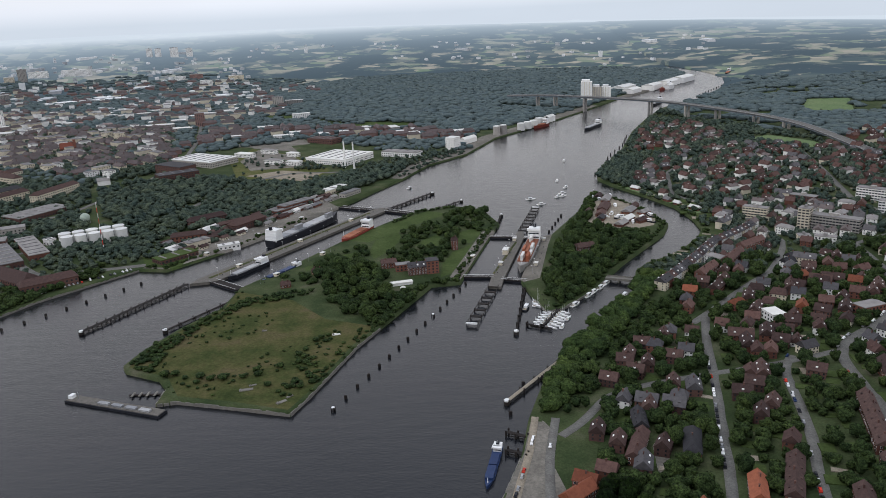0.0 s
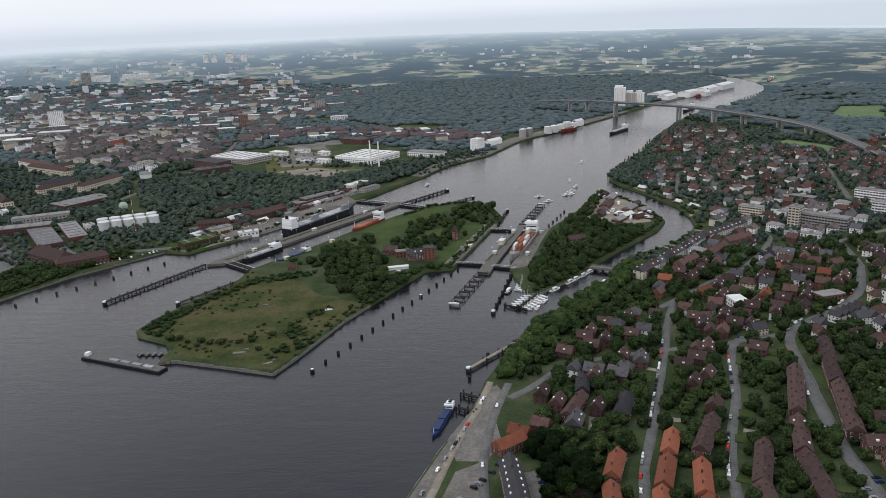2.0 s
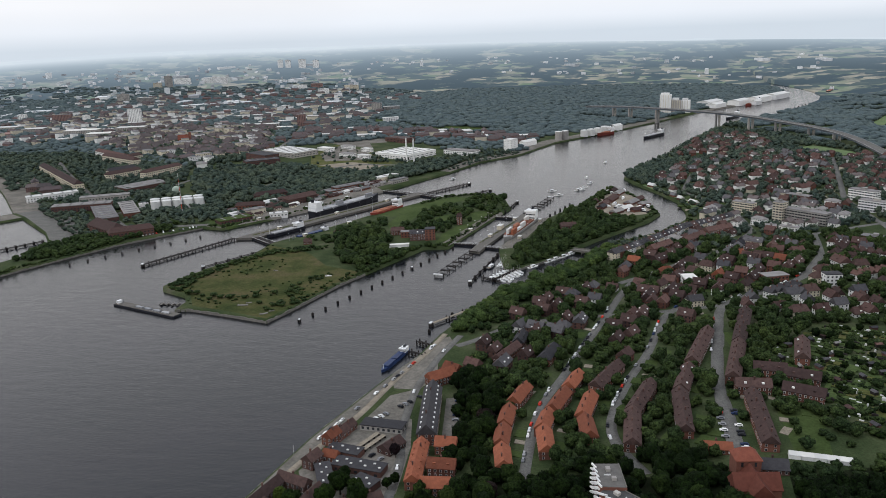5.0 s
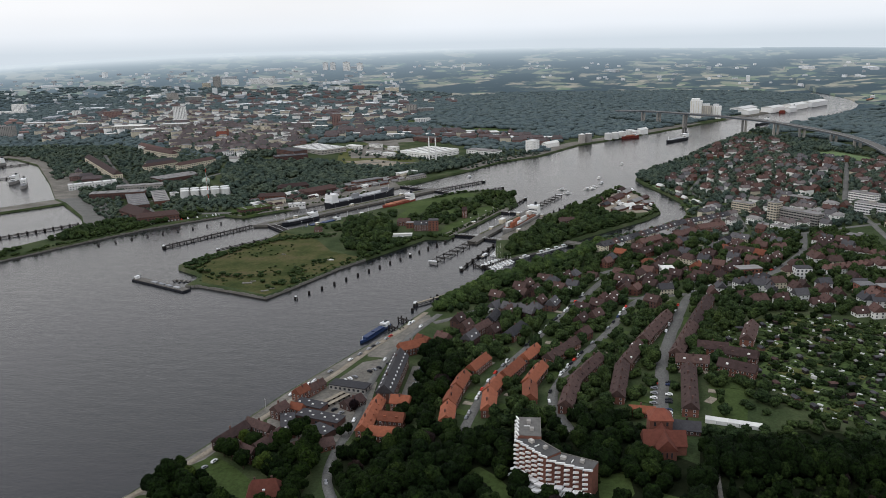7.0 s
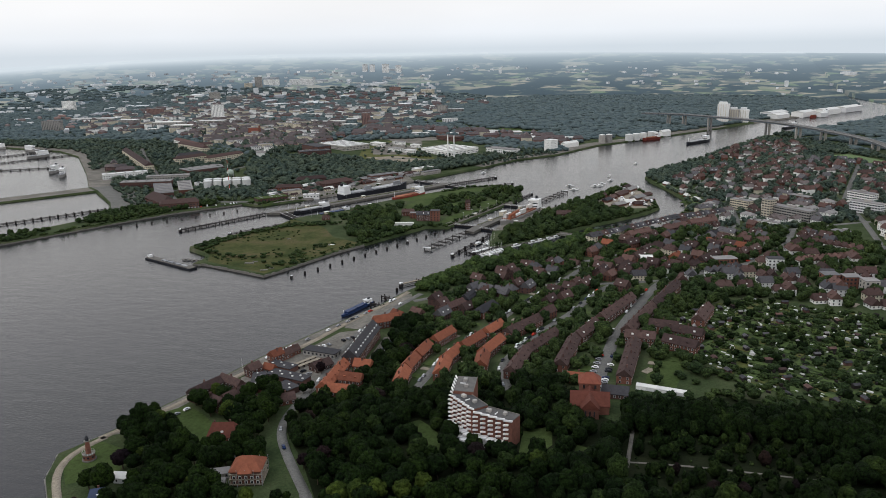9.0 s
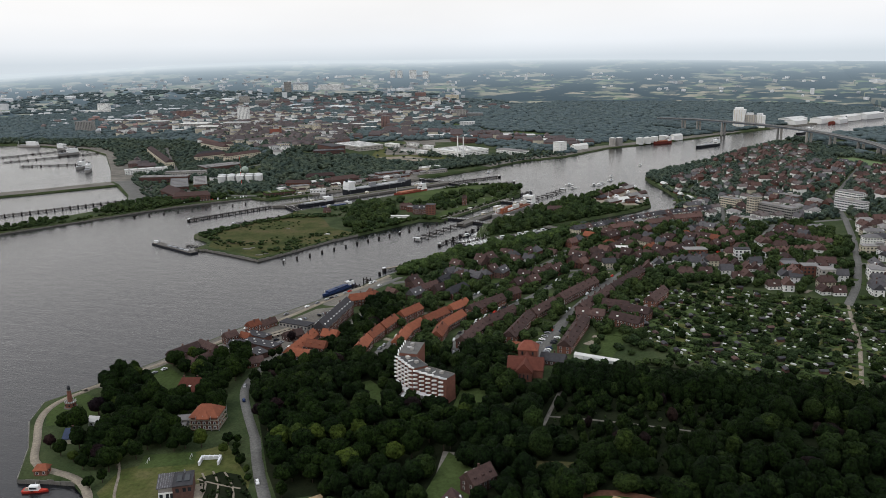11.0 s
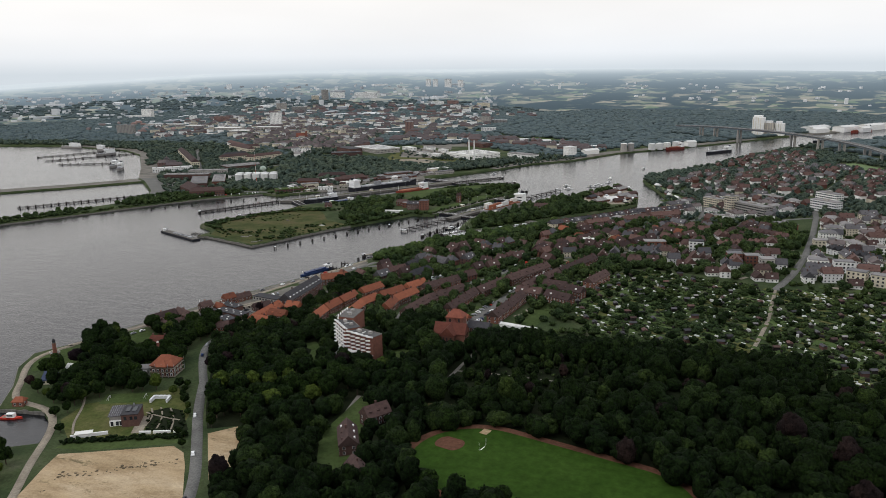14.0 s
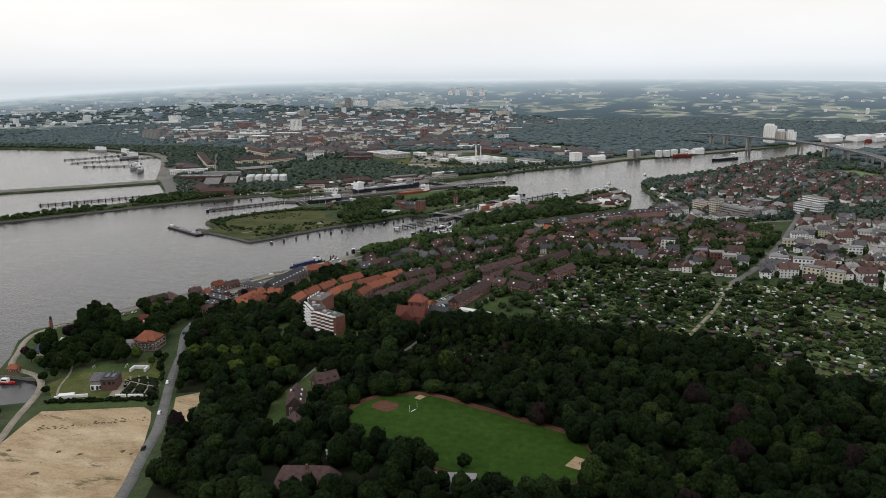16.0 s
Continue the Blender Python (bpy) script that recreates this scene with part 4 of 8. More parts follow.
row_between((111, 370), (113, 388), 8, 2, 3.8, "brick_dark", "roof_dark", "dark roofed brick house with white dormers", "court_house", dormers=4)
row_between((130, 340), (137, 364), 9, 2, 3.8, "brick", "roof_dark", "brick house with dark hipped roof on a lawn", "court_house", hip=3.5)

FOOTPRINTS.extend([(81.5 - 0.1 * k, 240 + k, 3.5) for k in range(0, 50, 5)])

# Yards and low houses along the promenade.
for i, (x, y, l, d, t, w, r, st) in enumerate(((1, 172, 22, 7, 74, "brick_dark", "roof_brown", 2), (24, 170, 20, 7, 74, "brick_dark", "roof_brown", 2), (14, 160, 20, 7, -22, "brick_dark", "roof_brown", 2), (12, 184, 18, 6, -20, "brick_dark", "roof_brown", 2),
        (22, 244, 9, 6, 70, "brick", "roof_brown", 1), (20, 237, 9, 6, 70, "brick", "roof_brown", 1), (17, 230, 9, 7, 70, "brick", "roof_orange", 2), (52, 227, 13, 9, 62, "brick_dark", "roof_brown", 1), (22, 213, 8, 5, -12, "brick", "roof_orange", 1),
        (14, 206, 9, 7, 70, "brick_dark", "roof_brown", 2), (54, 176, 10, 8, 40, "brick", "roof_brown", 1), (42, 172, 10, 7, 40, "brick", "roof_brown", 1))):
    set_down(pitched_kit("harbour_house", "house", l, d, st, 3.2, w, r, 0, 1, 0, seed=i), x, y, t, "small harbour house with tiled roof by the promenade", "harbour houses", (l, d))
def yard_block(x, y, l, d, h, turn, wall, lab):
    """A low workshop with a dark flat roof and a row of small roof lights."""
    e = thing("workshop", at(x, y, turn), lab, "building", "harbour workshops")
    Shape().box(-l / 2, l / 2, -d / 2, d / 2, -1, h).ob("wall", M[wall], e)
    roof = Shape().box(-l / 2 - 0.3, l / 2 + 0.3, -d / 2 - 0.3, d / 2 + 0.3, h, h + 0.35).ob("roof", M["roof_dark"], e)
    for k in range(int(l / 4)):
        u = -l / 2 + (k + 0.5) * l / int(l / 4)
        Shape().box(u - 0.6, u + 0.6, d * (0.2 if k % 2 else -0.15) - 0.5, d * (0.2 if k % 2 else -0.15) + 0.5, h + 0.3, h + 0.75).ob("roof_light", M["roof_white"], roof)
    for k in range(int(l / 5)):
        u = -l / 2 + (k + 0.5) * l / int(l / 5)
        for side in (-1, 1):
            Shape().box(u - 0.8, u + 0.8, side * d / 2 - 0.05, side * d / 2 + 0.05, 0.8, 2.2).ob("window", M["glass"], e)
    FOOTPRINTS.extend([(x + k * l / 3 * math.cos(radians(turn)), y + k * l / 3 * math.sin(radians(turn)), d * 0.7) for k in (-1, 0, 1)])


yard_block(28, 219, 19, 8, 3.4, -12, "brick_dark", "dark flat roofed workshop by the promenade")
yard_block(40, 205, 28, 9, 3.6, -10, "brick_dark", "long dark flat roofed workshop with small roof lights")
yard_block(25, 193, 24, 8, 3.6, -65, "brick", "dark flat roofed workshop round a harbour yard")
yard_block(47, 190, 13, 9, 3.8, -25, "brick_dark", "dark flat roofed workshop beside yard trees")
for x, y in ((37, 233), (41, 231)):
    e = thing("boat_rack", at(x, y, 66), "long pale covered boat rack in the yard", "rack", "boat racks")
    Shape().box(-9, 9, -1.4, 1.4, 1.6, 1.8).ob("roof", M["path"], e)
    for k in range(5):
        Shape().box(-8.6 + 4.3 * k - 0.1, -8.6 + 4.3 * k + 0.1, -1.2, 1.2, -0.5, 1.6).ob("frame", M["timber"], e)
set_down(flat_kit("boat_shed", "shed", 25, 9, 1, "grey", "roof_dark", extra=False, lift=2.5), 42, 249, -6, "long open boat shed with dark flat roof", reach=(25, 9))

# Street of apartment terraces round the island of houses to the north, the hall roof and the hospital.
for x, y, l, d, st, t, w in ((404, 740, 62, 14, 6, -42, "grey"), (362, 715, 14, 12, 2, -10, "cream"), (378, 704, 24, 9, 2, -30, "white"), (380, 752, 14, 14, 9, -42, "cream"),
                             (440, 640, 30, 12, 3, -35, "brick"), (489, 774, 44, 13, 5, -40, "white"), (497, 836, 40, 14, 5, -45, "white"), (355, 814, 32, 12, 5, -38, "cream"), (560, 640, 40, 13, 3, -48, "brick"),
                             (430, 860, 36, 13, 2, -42, "roof_red"), (480, 560, 40, 10, 3, 12, "cream"), (520, 545, 34, 10, 3, 12, "white"), (560, 560, 46, 11, 3, 12, "cream")):
    l, d = 0.8 * l, 0.85 * d
    set_down(flat_kit("apartment_block", "building", l, d, max(2, st - 1), w, "roof_grey", bands=st > 3), x, y, t, "flat roofed block of flats with rows of windows", "blocks of flats", (l, d))


# ---- stepped high-rise with white balconies ----
def high_rise():
    e = thing("high_rise", pose(0, 0, 0), "stepped brick high-rise with white zigzag balconies and grey flat roofs", "building")

    def wing(a, b, deep, foot, top, bays, storey, terraces, low):
        """One wing: its front runs from a to b in saw teeth, with a white balcony band on every storey of a bay."""
        m, length = along(a, b)
        bay, notch = length / bays, 1.3

        def place(shape, name, mat):
            shape.v = [tuple(m @ Vector(p)) for p in shape.v]
            shape.ob(name, M[mat], e)
        teeth = [p for k in range(bays) for p in ((k * bay, 0.0), ((k + 1) * bay - 0.5, notch))]
        outline = teeth + [(length, deep), (0, deep)]
        place(Shape().prism(outline, foot, top), "wall", "brick")
        place(Shape().prism(outline, top, top + 0.25, 0.985), "roof", "roof_gravel")
        place(Shape().box(0.1, length - 0.1, deep - 0.35, deep - 0.02, top, top + 0.55), "parapet", "concrete")
        for k in range(bays):
            x0, x1 = k * bay, (k + 1) * bay - 0.5

            def strip(out, z0, z1, name, mat, inner=0.05, short=0.0):
                place(Shape().prism([(x0 + 0.05, -out), (x1 - short, notch - out), (x1 - short, notch + inner), (x0 + 0.05, inner)], z0, z1), name, mat)
            strip(0.5, top - 0.1, top + 0.75, "parapet", "white", 0.1, -0.45)
            n = round((top - low) / storey)
            for f in range(n):
                z = top - (f + 1) * storey
                out = 1.1 + (2.2 * (f - n + terraces + 1) if f >= n - terraces else 0)
                strip(out, z - 0.05, z + 0.75, "balcony", "white", 0.05, 0.36 * bay if out < 2 else 0.05)
                strip(0.12, z + 0.75, z + storey - 0.25, "window", "glass", 0.05, 0.4 * bay)
        for u, v, w in ((0.3, 0.5, 2.6), (0.7, 0.62, 1.8)):
            place(Shape().box(u * length - w / 2, u * length + w / 2, v * deep - 1, v * deep + 1, top + 0.2, top + 1.6), "roof_hut", "grey")
        place(Shape().box(0.5 * length, 0.5 * length + 0.3, 0.3 * deep, 0.3 * deep + 3, top + 0.2, top + 0.8), "roof_duct", "white")
        for i in range(3):
            FOOTPRINTS.append(tuple((m @ Vector((length * (i + 0.5) / 3, deep * 0.4, 0)))[:2]) + (7.5,))

    wing((177, 149), (198, 143.5), 9.5, 5, 26.5, 5, 2.35, 2, 12.2)
    wing((160.5, 162), (176.5, 148.5), 10, 5, 27.8, 5, 2.35, 2, 11.2)
    wing((158.5, 182), (161, 163.5), 12, 5, 29.6, 5, 2.35, 0, 10.8)


high_rise()


# ---- church ----
def church():
    e = thing("church", at(231, 191, 98), "red brick church with broad tiled roof and stout hipped tower", "church")
    for name, roof, length, deep, h, rise, m in (("nave", "roof", 19, 9, 5.2, 5, pose(-1, 0, 0)), ("transept", "transept_roof", 20, 11, 4.8, 5.6, pose(0, 0, 0, 0, 0, 90))):
        gable_wall(Shape(), length, deep, h, rise).ob(name, M["brick"], e).matrix_basis = m
        Shape().gable(-length / 2, length / 2, -deep / 2, deep / 2, h + 0.1, h + rise + 0.4, 0, 0.4).ob(roof, M["roof_church"], e).matrix_basis = m
    Shape().box(8.5, 18, -5.6, 5.6, -2, 11.2).ob("tower", M["brick"], e)
    Shape().gable(-5.6, 5.6, -4.75, 4.75, 11.3, 15.8, 4.2, 0.5).ob("tower_roof", M["roof_church"], e).matrix_basis = pose(13.25, 0, 0, 0, 0, 90)
    Shape().tube((-10.65, 0, 6.2), (-10.45, 0, 6.2), 0.75, None, 14).ob("round_window", M["white"], e)
    for k in (-1, 0, 1):
        Shape().box(8.36, 8.5, k * 3 - 0.5, k * 3 + 0.5, 8.2, 10.2).ob("louvre", M["glass"], e)
        Shape().box(-10.62, -10.48, k * 2.2 - 0.35, k * 2.2 + 0.35, 1.2, 4.0).ob("window", M["glass"], e)
        for y in (-10.1, 9.98):
            Shape().box(k * 3 - 0.5, k * 3 + 0.5, y, y + 0.12, 1.2, 4.2).ob("window", M["glass"], e)
    FOOTPRINTS.extend([(231, 182 + 8 * k, 8) for k in range(4)] + [(223, 190, 5), (239, 192, 5)])


church()
row_between((214, 228), (228, 228), 7, 1, 2.5, "brick", "roof_orange", "low parish house with orange roof", "parish_house")
set_down(pitched_kit("parish_hall", "building", 14, 10, 1, 3, "brick_dark", "roof_dark"), 243, 212, 0, "low dark roofed parish hall", reach=(14, 10))


def greenhouse():
    e = thing("greenhouse", at(268, 223, -8), "row of white glass greenhouses beside the lime avenue", "greenhouse")
    for k in range(5):
        x = (k - 2) * 5.6
        Shape().box(x - 2.7, x + 2.7, -2.3, 2.3, -1, 1.9).ob("bay", M["white"], e)
        Shape().gable(x - 2.7, x + 2.7, -2.3, 2.3, 2.0, 3.0, 0, 0.1, 0.1).ob("glass_roof", M["roof_white"], e)
    FOOTPRINTS.extend([(268 + 5.6 * k, 223, 4) for k in (-2, -1, 0, 1, 2)])


greenhouse()


# ---- villas by the lighthouse park ----
def villa():
    e = thing("villa", at(77, 97, 18), "timber framed villa under repair with bright orange hipped roof", "house")
    Shape().box(-7, 7, -6, 6, -2, 7.4).ob("wall", M["brick"], e)
    for k in range(3):
        Shape().box(-8, 8, -7, 7, 0.6 + 2.6 * k, 0.85 + 2.6 * k).ob("scaffold_deck", M["path"], e)
    for x in (-8, -4, 0, 4, 8):
        for y in (-7, 7):
            Shape().tube((x, y, -1), (x, y, 8.6), 0.12).ob("scaffold_pole", M["steel"], e)
    Shape().gable(-7, 7, -6, 6, 7.5, 12.4, 5.2, 0.8).ob("roof", M["roof_orange"], e)
    Shape().gable(-3, 3, -8, 0, 7.4, 10.4, 2.8, 0.4).ob("wing_roof", M["roof_orange"], e)
    windows(Shape(), 14, 12, 2).ob("glazing", M["glass"], e, kind="stuff")
    windows(Shape(), 14, 12, 2, base=0.7, size=(1.5, 1.8), proud=0.03).ob("window_trim", M["white"], e, kind="stuff")
    FOOTPRINTS.append((77, 97, 12))


villa()
for x, y, l, d, t, wall, roof in ((62, 95, 9, 5, 30, "grey", "roof_grey"), (66, 87, 7, 4, 20, "white", "roof_grey"), (70, 104, 6, 4, 30, "brick", "roof_brown")):
    set_down(pitched_kit("outbuilding", "shed", l, d, 1, 1.8, wall, roof, 0, 0, 0, False, x), x, y, t, "small outbuilding beside the villa under repair", "villa outbuildings", (l, d))
set_down(pitched_kit("manor", "house", 16, 11, 2, 6.0, "brick", "roof_church", 3, 2, 1, seed=3), 45, 125, 20, "brick manor with brown hipped roof among park trees", reach=(16, 12))
set_down(pitched_kit("cottage", "house", 9, 7, 1, 4.2, "cream", "roof_blue", 1.5, 1, 1, seed=5), 19, 61, 30, "cottage with glazed blue tile roof near the small harbour", reach=(9, 7))
set_down(pitched_kit("kiosk", "hut", 7, 5, 1, 2, "white", "roof_white", 0, 0, 0), 17, 79, 10, "small white garden kiosk in the park", reach=(7, 5))
set_down(pitched_kit("harbour_hut", "hut", 6, 5, 1, 2, "brick", "roof_orange", 1.5, 0, 0), 30, 31, 25, "little brick harbour hut with orange roof", reach=(6, 5))
for x, y, l, t in ((238, 74, 13, 60), (237, 48, 19, -57), (258, 20, 12, -45)):
    set_down(pitched_kit("park_house", "house", l, 9, 2, 4.6, "brick_dark", "roof_brown", 0, 1, 3, seed=int(y)), x, y, t, "dark roofed house with white dormers in the wood", "wood houses", (l, 9))
set_down(pitched_kit("club_house", "house", 26, 13, 1, 7, "brick_dark", "roof_brown", 4, 1, 4, seed=2), 294, -21, 23, "large club house with steep brown roof and white dormers", reach=(26, 13))
set_down(flat_kit("changing_hut", "hut", 9, 5, 1, "white", "roof_white", extra=False), 290, 8, 80, "pale flat roofed hut beside the running track", reach=(12, 7))
set_down(flat_kit("tennis_hut", "hut", 22, 10, 1, "grey", "roof_grey", extra=False), 349, 2, 20, "grey flat roofed shed beside the sports field", reach=(22, 10))


def modern_house():
    e = thing("modern_house", at(103.5, 38.5, 33), "modern two storey house with grey standing seam roof", "house")
    Shape().box(-7.5, 1, -4.5, 6, -1, 3.0).ob("ground_floor", M["white"], e)
    Shape().box(-7.5, 1, -3.6, 6, 3.0, 5.4).ob("upper_floor", M["grey"], e)
    Shape().add([(-8.2, -4.4, 5.3), (1.2, -4.4, 5.3), (1.2, 6.6, 6.6), (-8.2, 6.6, 6.6), (-8.2, -4.4, 5.6), (1.2, -4.4, 5.6), (1.2, 6.6, 6.9), (-8.2, 6.6, 6.9)], [(3, 2, 1, 0), (4, 5, 6, 7), (0, 1, 5, 4), (1, 2, 6, 5), (2, 3, 7, 6), (3, 0, 4, 7)]).ob("roof", M["roof_slate"], e)
    for k in range(9):
        x = -7.6 + k * 1.05
        Shape().add([(x - 0.05, -4.3, 5.6), (x + 0.05, -4.3, 5.6), (x + 0.05, 6.5, 6.9), (x - 0.05, 6.5, 6.9), (x, -4.3, 5.72), (x, 6.5, 7.02)], [(0, 1, 4), (3, 5, 2), (1, 2, 5, 4), (3, 0, 4, 5)]).ob("roof_seam", M["steel"], e)
    Shape().box(-1, 7.5, -6.5, 6, -1, 6.6).ob("block", M["brick_dark"], e)
    Shape().box(-1.2, 7.7, -6.7, 6.2, 6.6, 6.95).ob("flat_roof", M["roof_dark"], e)
    for k in range(2):
        Shape().box(0.4 + 3.4 * k, 2.8 + 3.4 * k, -3, 3, 6.95, 7.25).ob("roof_light", M["glass"], e)
    for x in (-6.3, -3.6, -1.8):
        Shape().box(x - 0.7, x + 0.7, -4.62, -4.5, 0.3, 2.6).ob("window", M["glass"], e)
    for x in (1, 4, 6.2):
        Shape().box(x - 0.7, x + 0.7, -6.62, -6.5, 3.8, 5.6).ob("window", M["glass"], e)
    Shape().tube((-3, 2, 6.2), (-3, 2, 7.8), 0.35, None, 8).ob("flue", M["steel"], e)
    Shape().tube((3.4, 5, 6.9), (3.4, 5, 8.2), 0.35, None, 8).ob("flue", M["steel"], e)
    FOOTPRINTS.append((103.5, 38.5, 10))
    for a, b, cuts in (((91, 13), (105, 24), ((0, 0.42), (0.5, 1.0))), ((121, 30), (139, 38.5), ((0, 0.3), (0.36, 0.8), (0.88, 1.0)))):
        m, length = along(a, b)
        w = thing("garden_wall", Matrix.Translation((0, 0, float(land_height(*a)))) @ m, "long white garden wall along a clipped hedge", "wall", "garden walls")
        for u0, u1 in cuts:
            Shape().box(u0 * length, u1 * length, -0.45, 0.45, -1, 1.7).ob("panel", M["white"], w)
    t = thing("pool_terrace", at(95.5, 17.5, 38), "white roofed garden terrace beside the hedge", "terrace")
    Shape().box(-4, 4, -1.8, 1.8, -0.5, 1.9).ob("wall", M["white"], t)
    Shape().box(-4.3, 4.3, -2.1, 2.1, 1.9, 2.2).ob("roof", M["roof_white"], t)
    p = thing("pergola", at(101.5, 65.5, 22), "white garden pergola open to the flower beds", "pergola")
    Shape().box(-5, 5, 2.6, 3.5, 0, 2.0).ob("back", M["white_paint"], p)
    for k in (-1, 1):
        Shape().box(k * 4.6 - 0.45, k * 4.6 + 0.45, -3, 2.6, 0, 2.0).ob("arm", M["white_paint"], p)
    for k in range(4):
        Shape().box(-3.6 + 2.4 * k, -3.3 + 2.4 * k, 1.0, 3.6, 2.0, 2.15).ob("beam", M["white_paint"], p)
    FOOTPRINTS.append((101.5, 66, 5))
    goal = Kit("goal", "goal", [("post", Shape().tube((-1.5, 0, 0), (-1.5, 0, 2), 0.08).tube((1.5, 0, 0), (1.5, 0, 2), 0.08).mesh("post", M["white_paint"]), ""), ("crossbar", Shape().tube((-1.5, 0, 2), (1.5, 0, 2), 0.08).mesh("crossbar", M["white_paint"]), ""), ("net_frame", Shape().tube((-1.5, 0, 2), (-1.5, 1, 0), 0.05).tube((1.5, 0, 2), (1.5, 1, 0), 0.05).mesh("net_frame", M["white_paint"]), "")])
    for x, y in ((72, 56), (90, 66)):
        goal.put(at(x, y, 115), "small white football goal on the garden lawn", "garden goals")
    FOOTPRINTS.extend([(76, 56, 7), (86, 62, 7)])


modern_house()


# ---- lighthouse ----
def lighthouse():
    e = thing("lighthouse", at(-14, 91, 10), "slender red brick lighthouse with a dark lantern on a round hall", "lighthouse")
    ring = [(math.cos(a), math.sin(a)) for a in (2 * math.pi * i / 16 for i in range(16))]

    def drum(r, z0, z1, name, mat, inset=1.0):
        Shape().prism([(r * x, r * y) for x, y in ring], z0, z1, inset).ob(name, M[mat], e)
    drum(3.6, -1, 0.5, "plinth", "stone")
    drum(2.9, 0.5, 3.2, "hall", "brick")
    drum(3.2, 3.2, 3.5, "balcony", "concrete")
    drum(1.35, 3.5, 10.2, "tower", "brick", 0.78)
    drum(1.5, 10.2, 10.5, "gallery", "concrete")
    drum(0.85, 10.5, 12.0, "lantern", "glass")
    drum(1.05, 12.0, 13.2, "dome", "roof_dark", 0.12)
    Shape().tube((0, 0, 13.1), (0, 0, 15.4), 0.09, 0.04).ob("spire", M["roof_dark"], e)
    for k in range(16):
        a = 2 * math.pi * k / 16
        Shape().tube((3.1 * math.cos(a), 3.1 * math.sin(a), 3.5), (3.1 * math.cos(a), 3.1 * math.sin(a), 4.5), 0.06).ob("baluster", M["white_paint"], e)
        if k % 2:
            Shape().tube((2.8 * math.cos(a), 2.8 * math.sin(a), 1.9), (2.98 * math.cos(a), 2.98 * math.sin(a), 1.9), 0.55, None, 8).ob("arch_window", M["glass"], e)
    FOOTPRINTS.append((-14, 91, 8))


lighthouse()


# ---- sports field ----
def sports_field():
    z = float(land_height(np.array(336.0), np.array(44.0))) + 0.9
    e = thing("sports_field", pose(336, 44, z, 0, 0, -10), "oval grass sports field with red cinder running track", "sports field", kind="structure")

    def stadium(half, r, z0, n=18):
        out = [(half + r * math.cos(a), r * math.sin(a)) for a in (-math.pi / 2 + math.pi * i / n for i in range(n + 1))]
        return out + [(-half + r * math.cos(a), r * math.sin(a)) for a in (math.pi / 2 + math.pi * i / n for i in range(n + 1))]
    Shape().prism(stadium(33, 34, 0), -2.5, 0.0).ob("running_track", M["cinder"], e)
    Shape().prism(stadium(33, 29.6, 0), -0.5, 0.12).ob("grass", M["field"], e)
    Shape().prism([(x * 0.1 - 51, y * 0.16 + 6) for x, y in stadium(33, 34, 0)], 0, 0.2).ob("throwing_circle", M["cinder"], e)
    Shape().box(-45, -41, 22, 27, 0, 0.2).ob("sand_pit", M["sand"], e)
    Shape().box(52, 61, 2, 12, 0, 0.2).ob("sand_pit", M["sand"], e)
    Shape().box(-36, -35.7, 8, 12, 0, 0.16).ob("marking", M["white_paint"], e)
    for y in (-3, 3):
        Shape().tube((-36, y + 10, 0), (-36, y + 10, 4), 0.06).ob("goal_post", M["white_paint"], e)


sports_field()


# ---- detached houses of the village ----
HOUSE_KITS = []
for i, (l, d, st, rise, wall, roof, hip, dorm) in enumerate((
        (11, 9, 2, 4.2, "brick", "roof_red", 0, 0), (12, 9, 2, 4.5, "brick_dark", "roof_brown", 0, 1), (10, 9, 2, 4.6, "white", "roof_red", 0, 1), (11, 10, 2, 4.4, "brick", "roof_slate", 3, 0),
        (14, 10, 2, 4.8, "brick_dark", "roof_slate", 0, 2), (10, 8, 1, 4.4, "white", "roof_brown", 0, 1), (13, 9, 2, 4.4, "cream", "roof_brown", 2, 0), (18, 10, 2, 4.6, "brick", "roof_brown", 0, 2),
        (12, 9, 2, 4.2, "brick", "roof_orange", 0, 0), (11, 9, 2, 4.4, "white", "roof_slate", 0, 0), (16, 10, 3, 4.4, "white", "roof_red", 0, 1), (20, 10, 3, 4, "cream", "roof_slate", 0, 2), (14, 10, 3, 3.2, "white", "roof_town_brown", 0, 0), (17, 11, 3, 2.4, "white", "roof_grey", 4, 0))):
    l, d, rise = 0.92 * l, 0.9 * d, 0.95 * rise
    HOUSE_KITS.append((pitched_kit("house", "house", l, d, st, rise, wall, roof, hip, 1, dorm, frames=False, seed=20 + i), l, d, {"brick": "red brick", "brick_dark": "dark brick", "white": "white rendered", "cream": "cream rendered"}[wall], {"roof_red": "red", "roof_brown": "brown", "roof_slate": "dark grey", "roof_orange": "orange", "roof_town_brown": "weathered brown", "roof_grey": "pale grey"}[roof]))


VILLAGE_REST, TOWN_REST = Rest(), Rest()


def village(poly, step, seed, kinds, axis=0.0, thin=1.0, group="village houses", without=()):
    """Houses in gardens; beyond the first streets they are joined."""
    rnd = random.Random(seed)
    x, y = scatter(poly, step, seed, without, gap=16.0, thin=thin)
    for px, py in zip(x, y):
        kit, l, d, w, r = HOUSE_KITS[rnd.choice(kinds)]
        if py > 640 or px > 500:
            VILLAGE_REST.put(kit, at(float(px), float(py), axis + rnd.choice((0, 90)) + rnd.uniform(-9, 9)))
            FOOTPRINTS.append((px, py, 6))
            continue
        set_down(kit, float(px), float(py), axis + rnd.choice((0, 90)) + rnd.uniform(-9, 9), f"detached {w} house with {r} pitched roof in a garden", group, (l, d + 2))


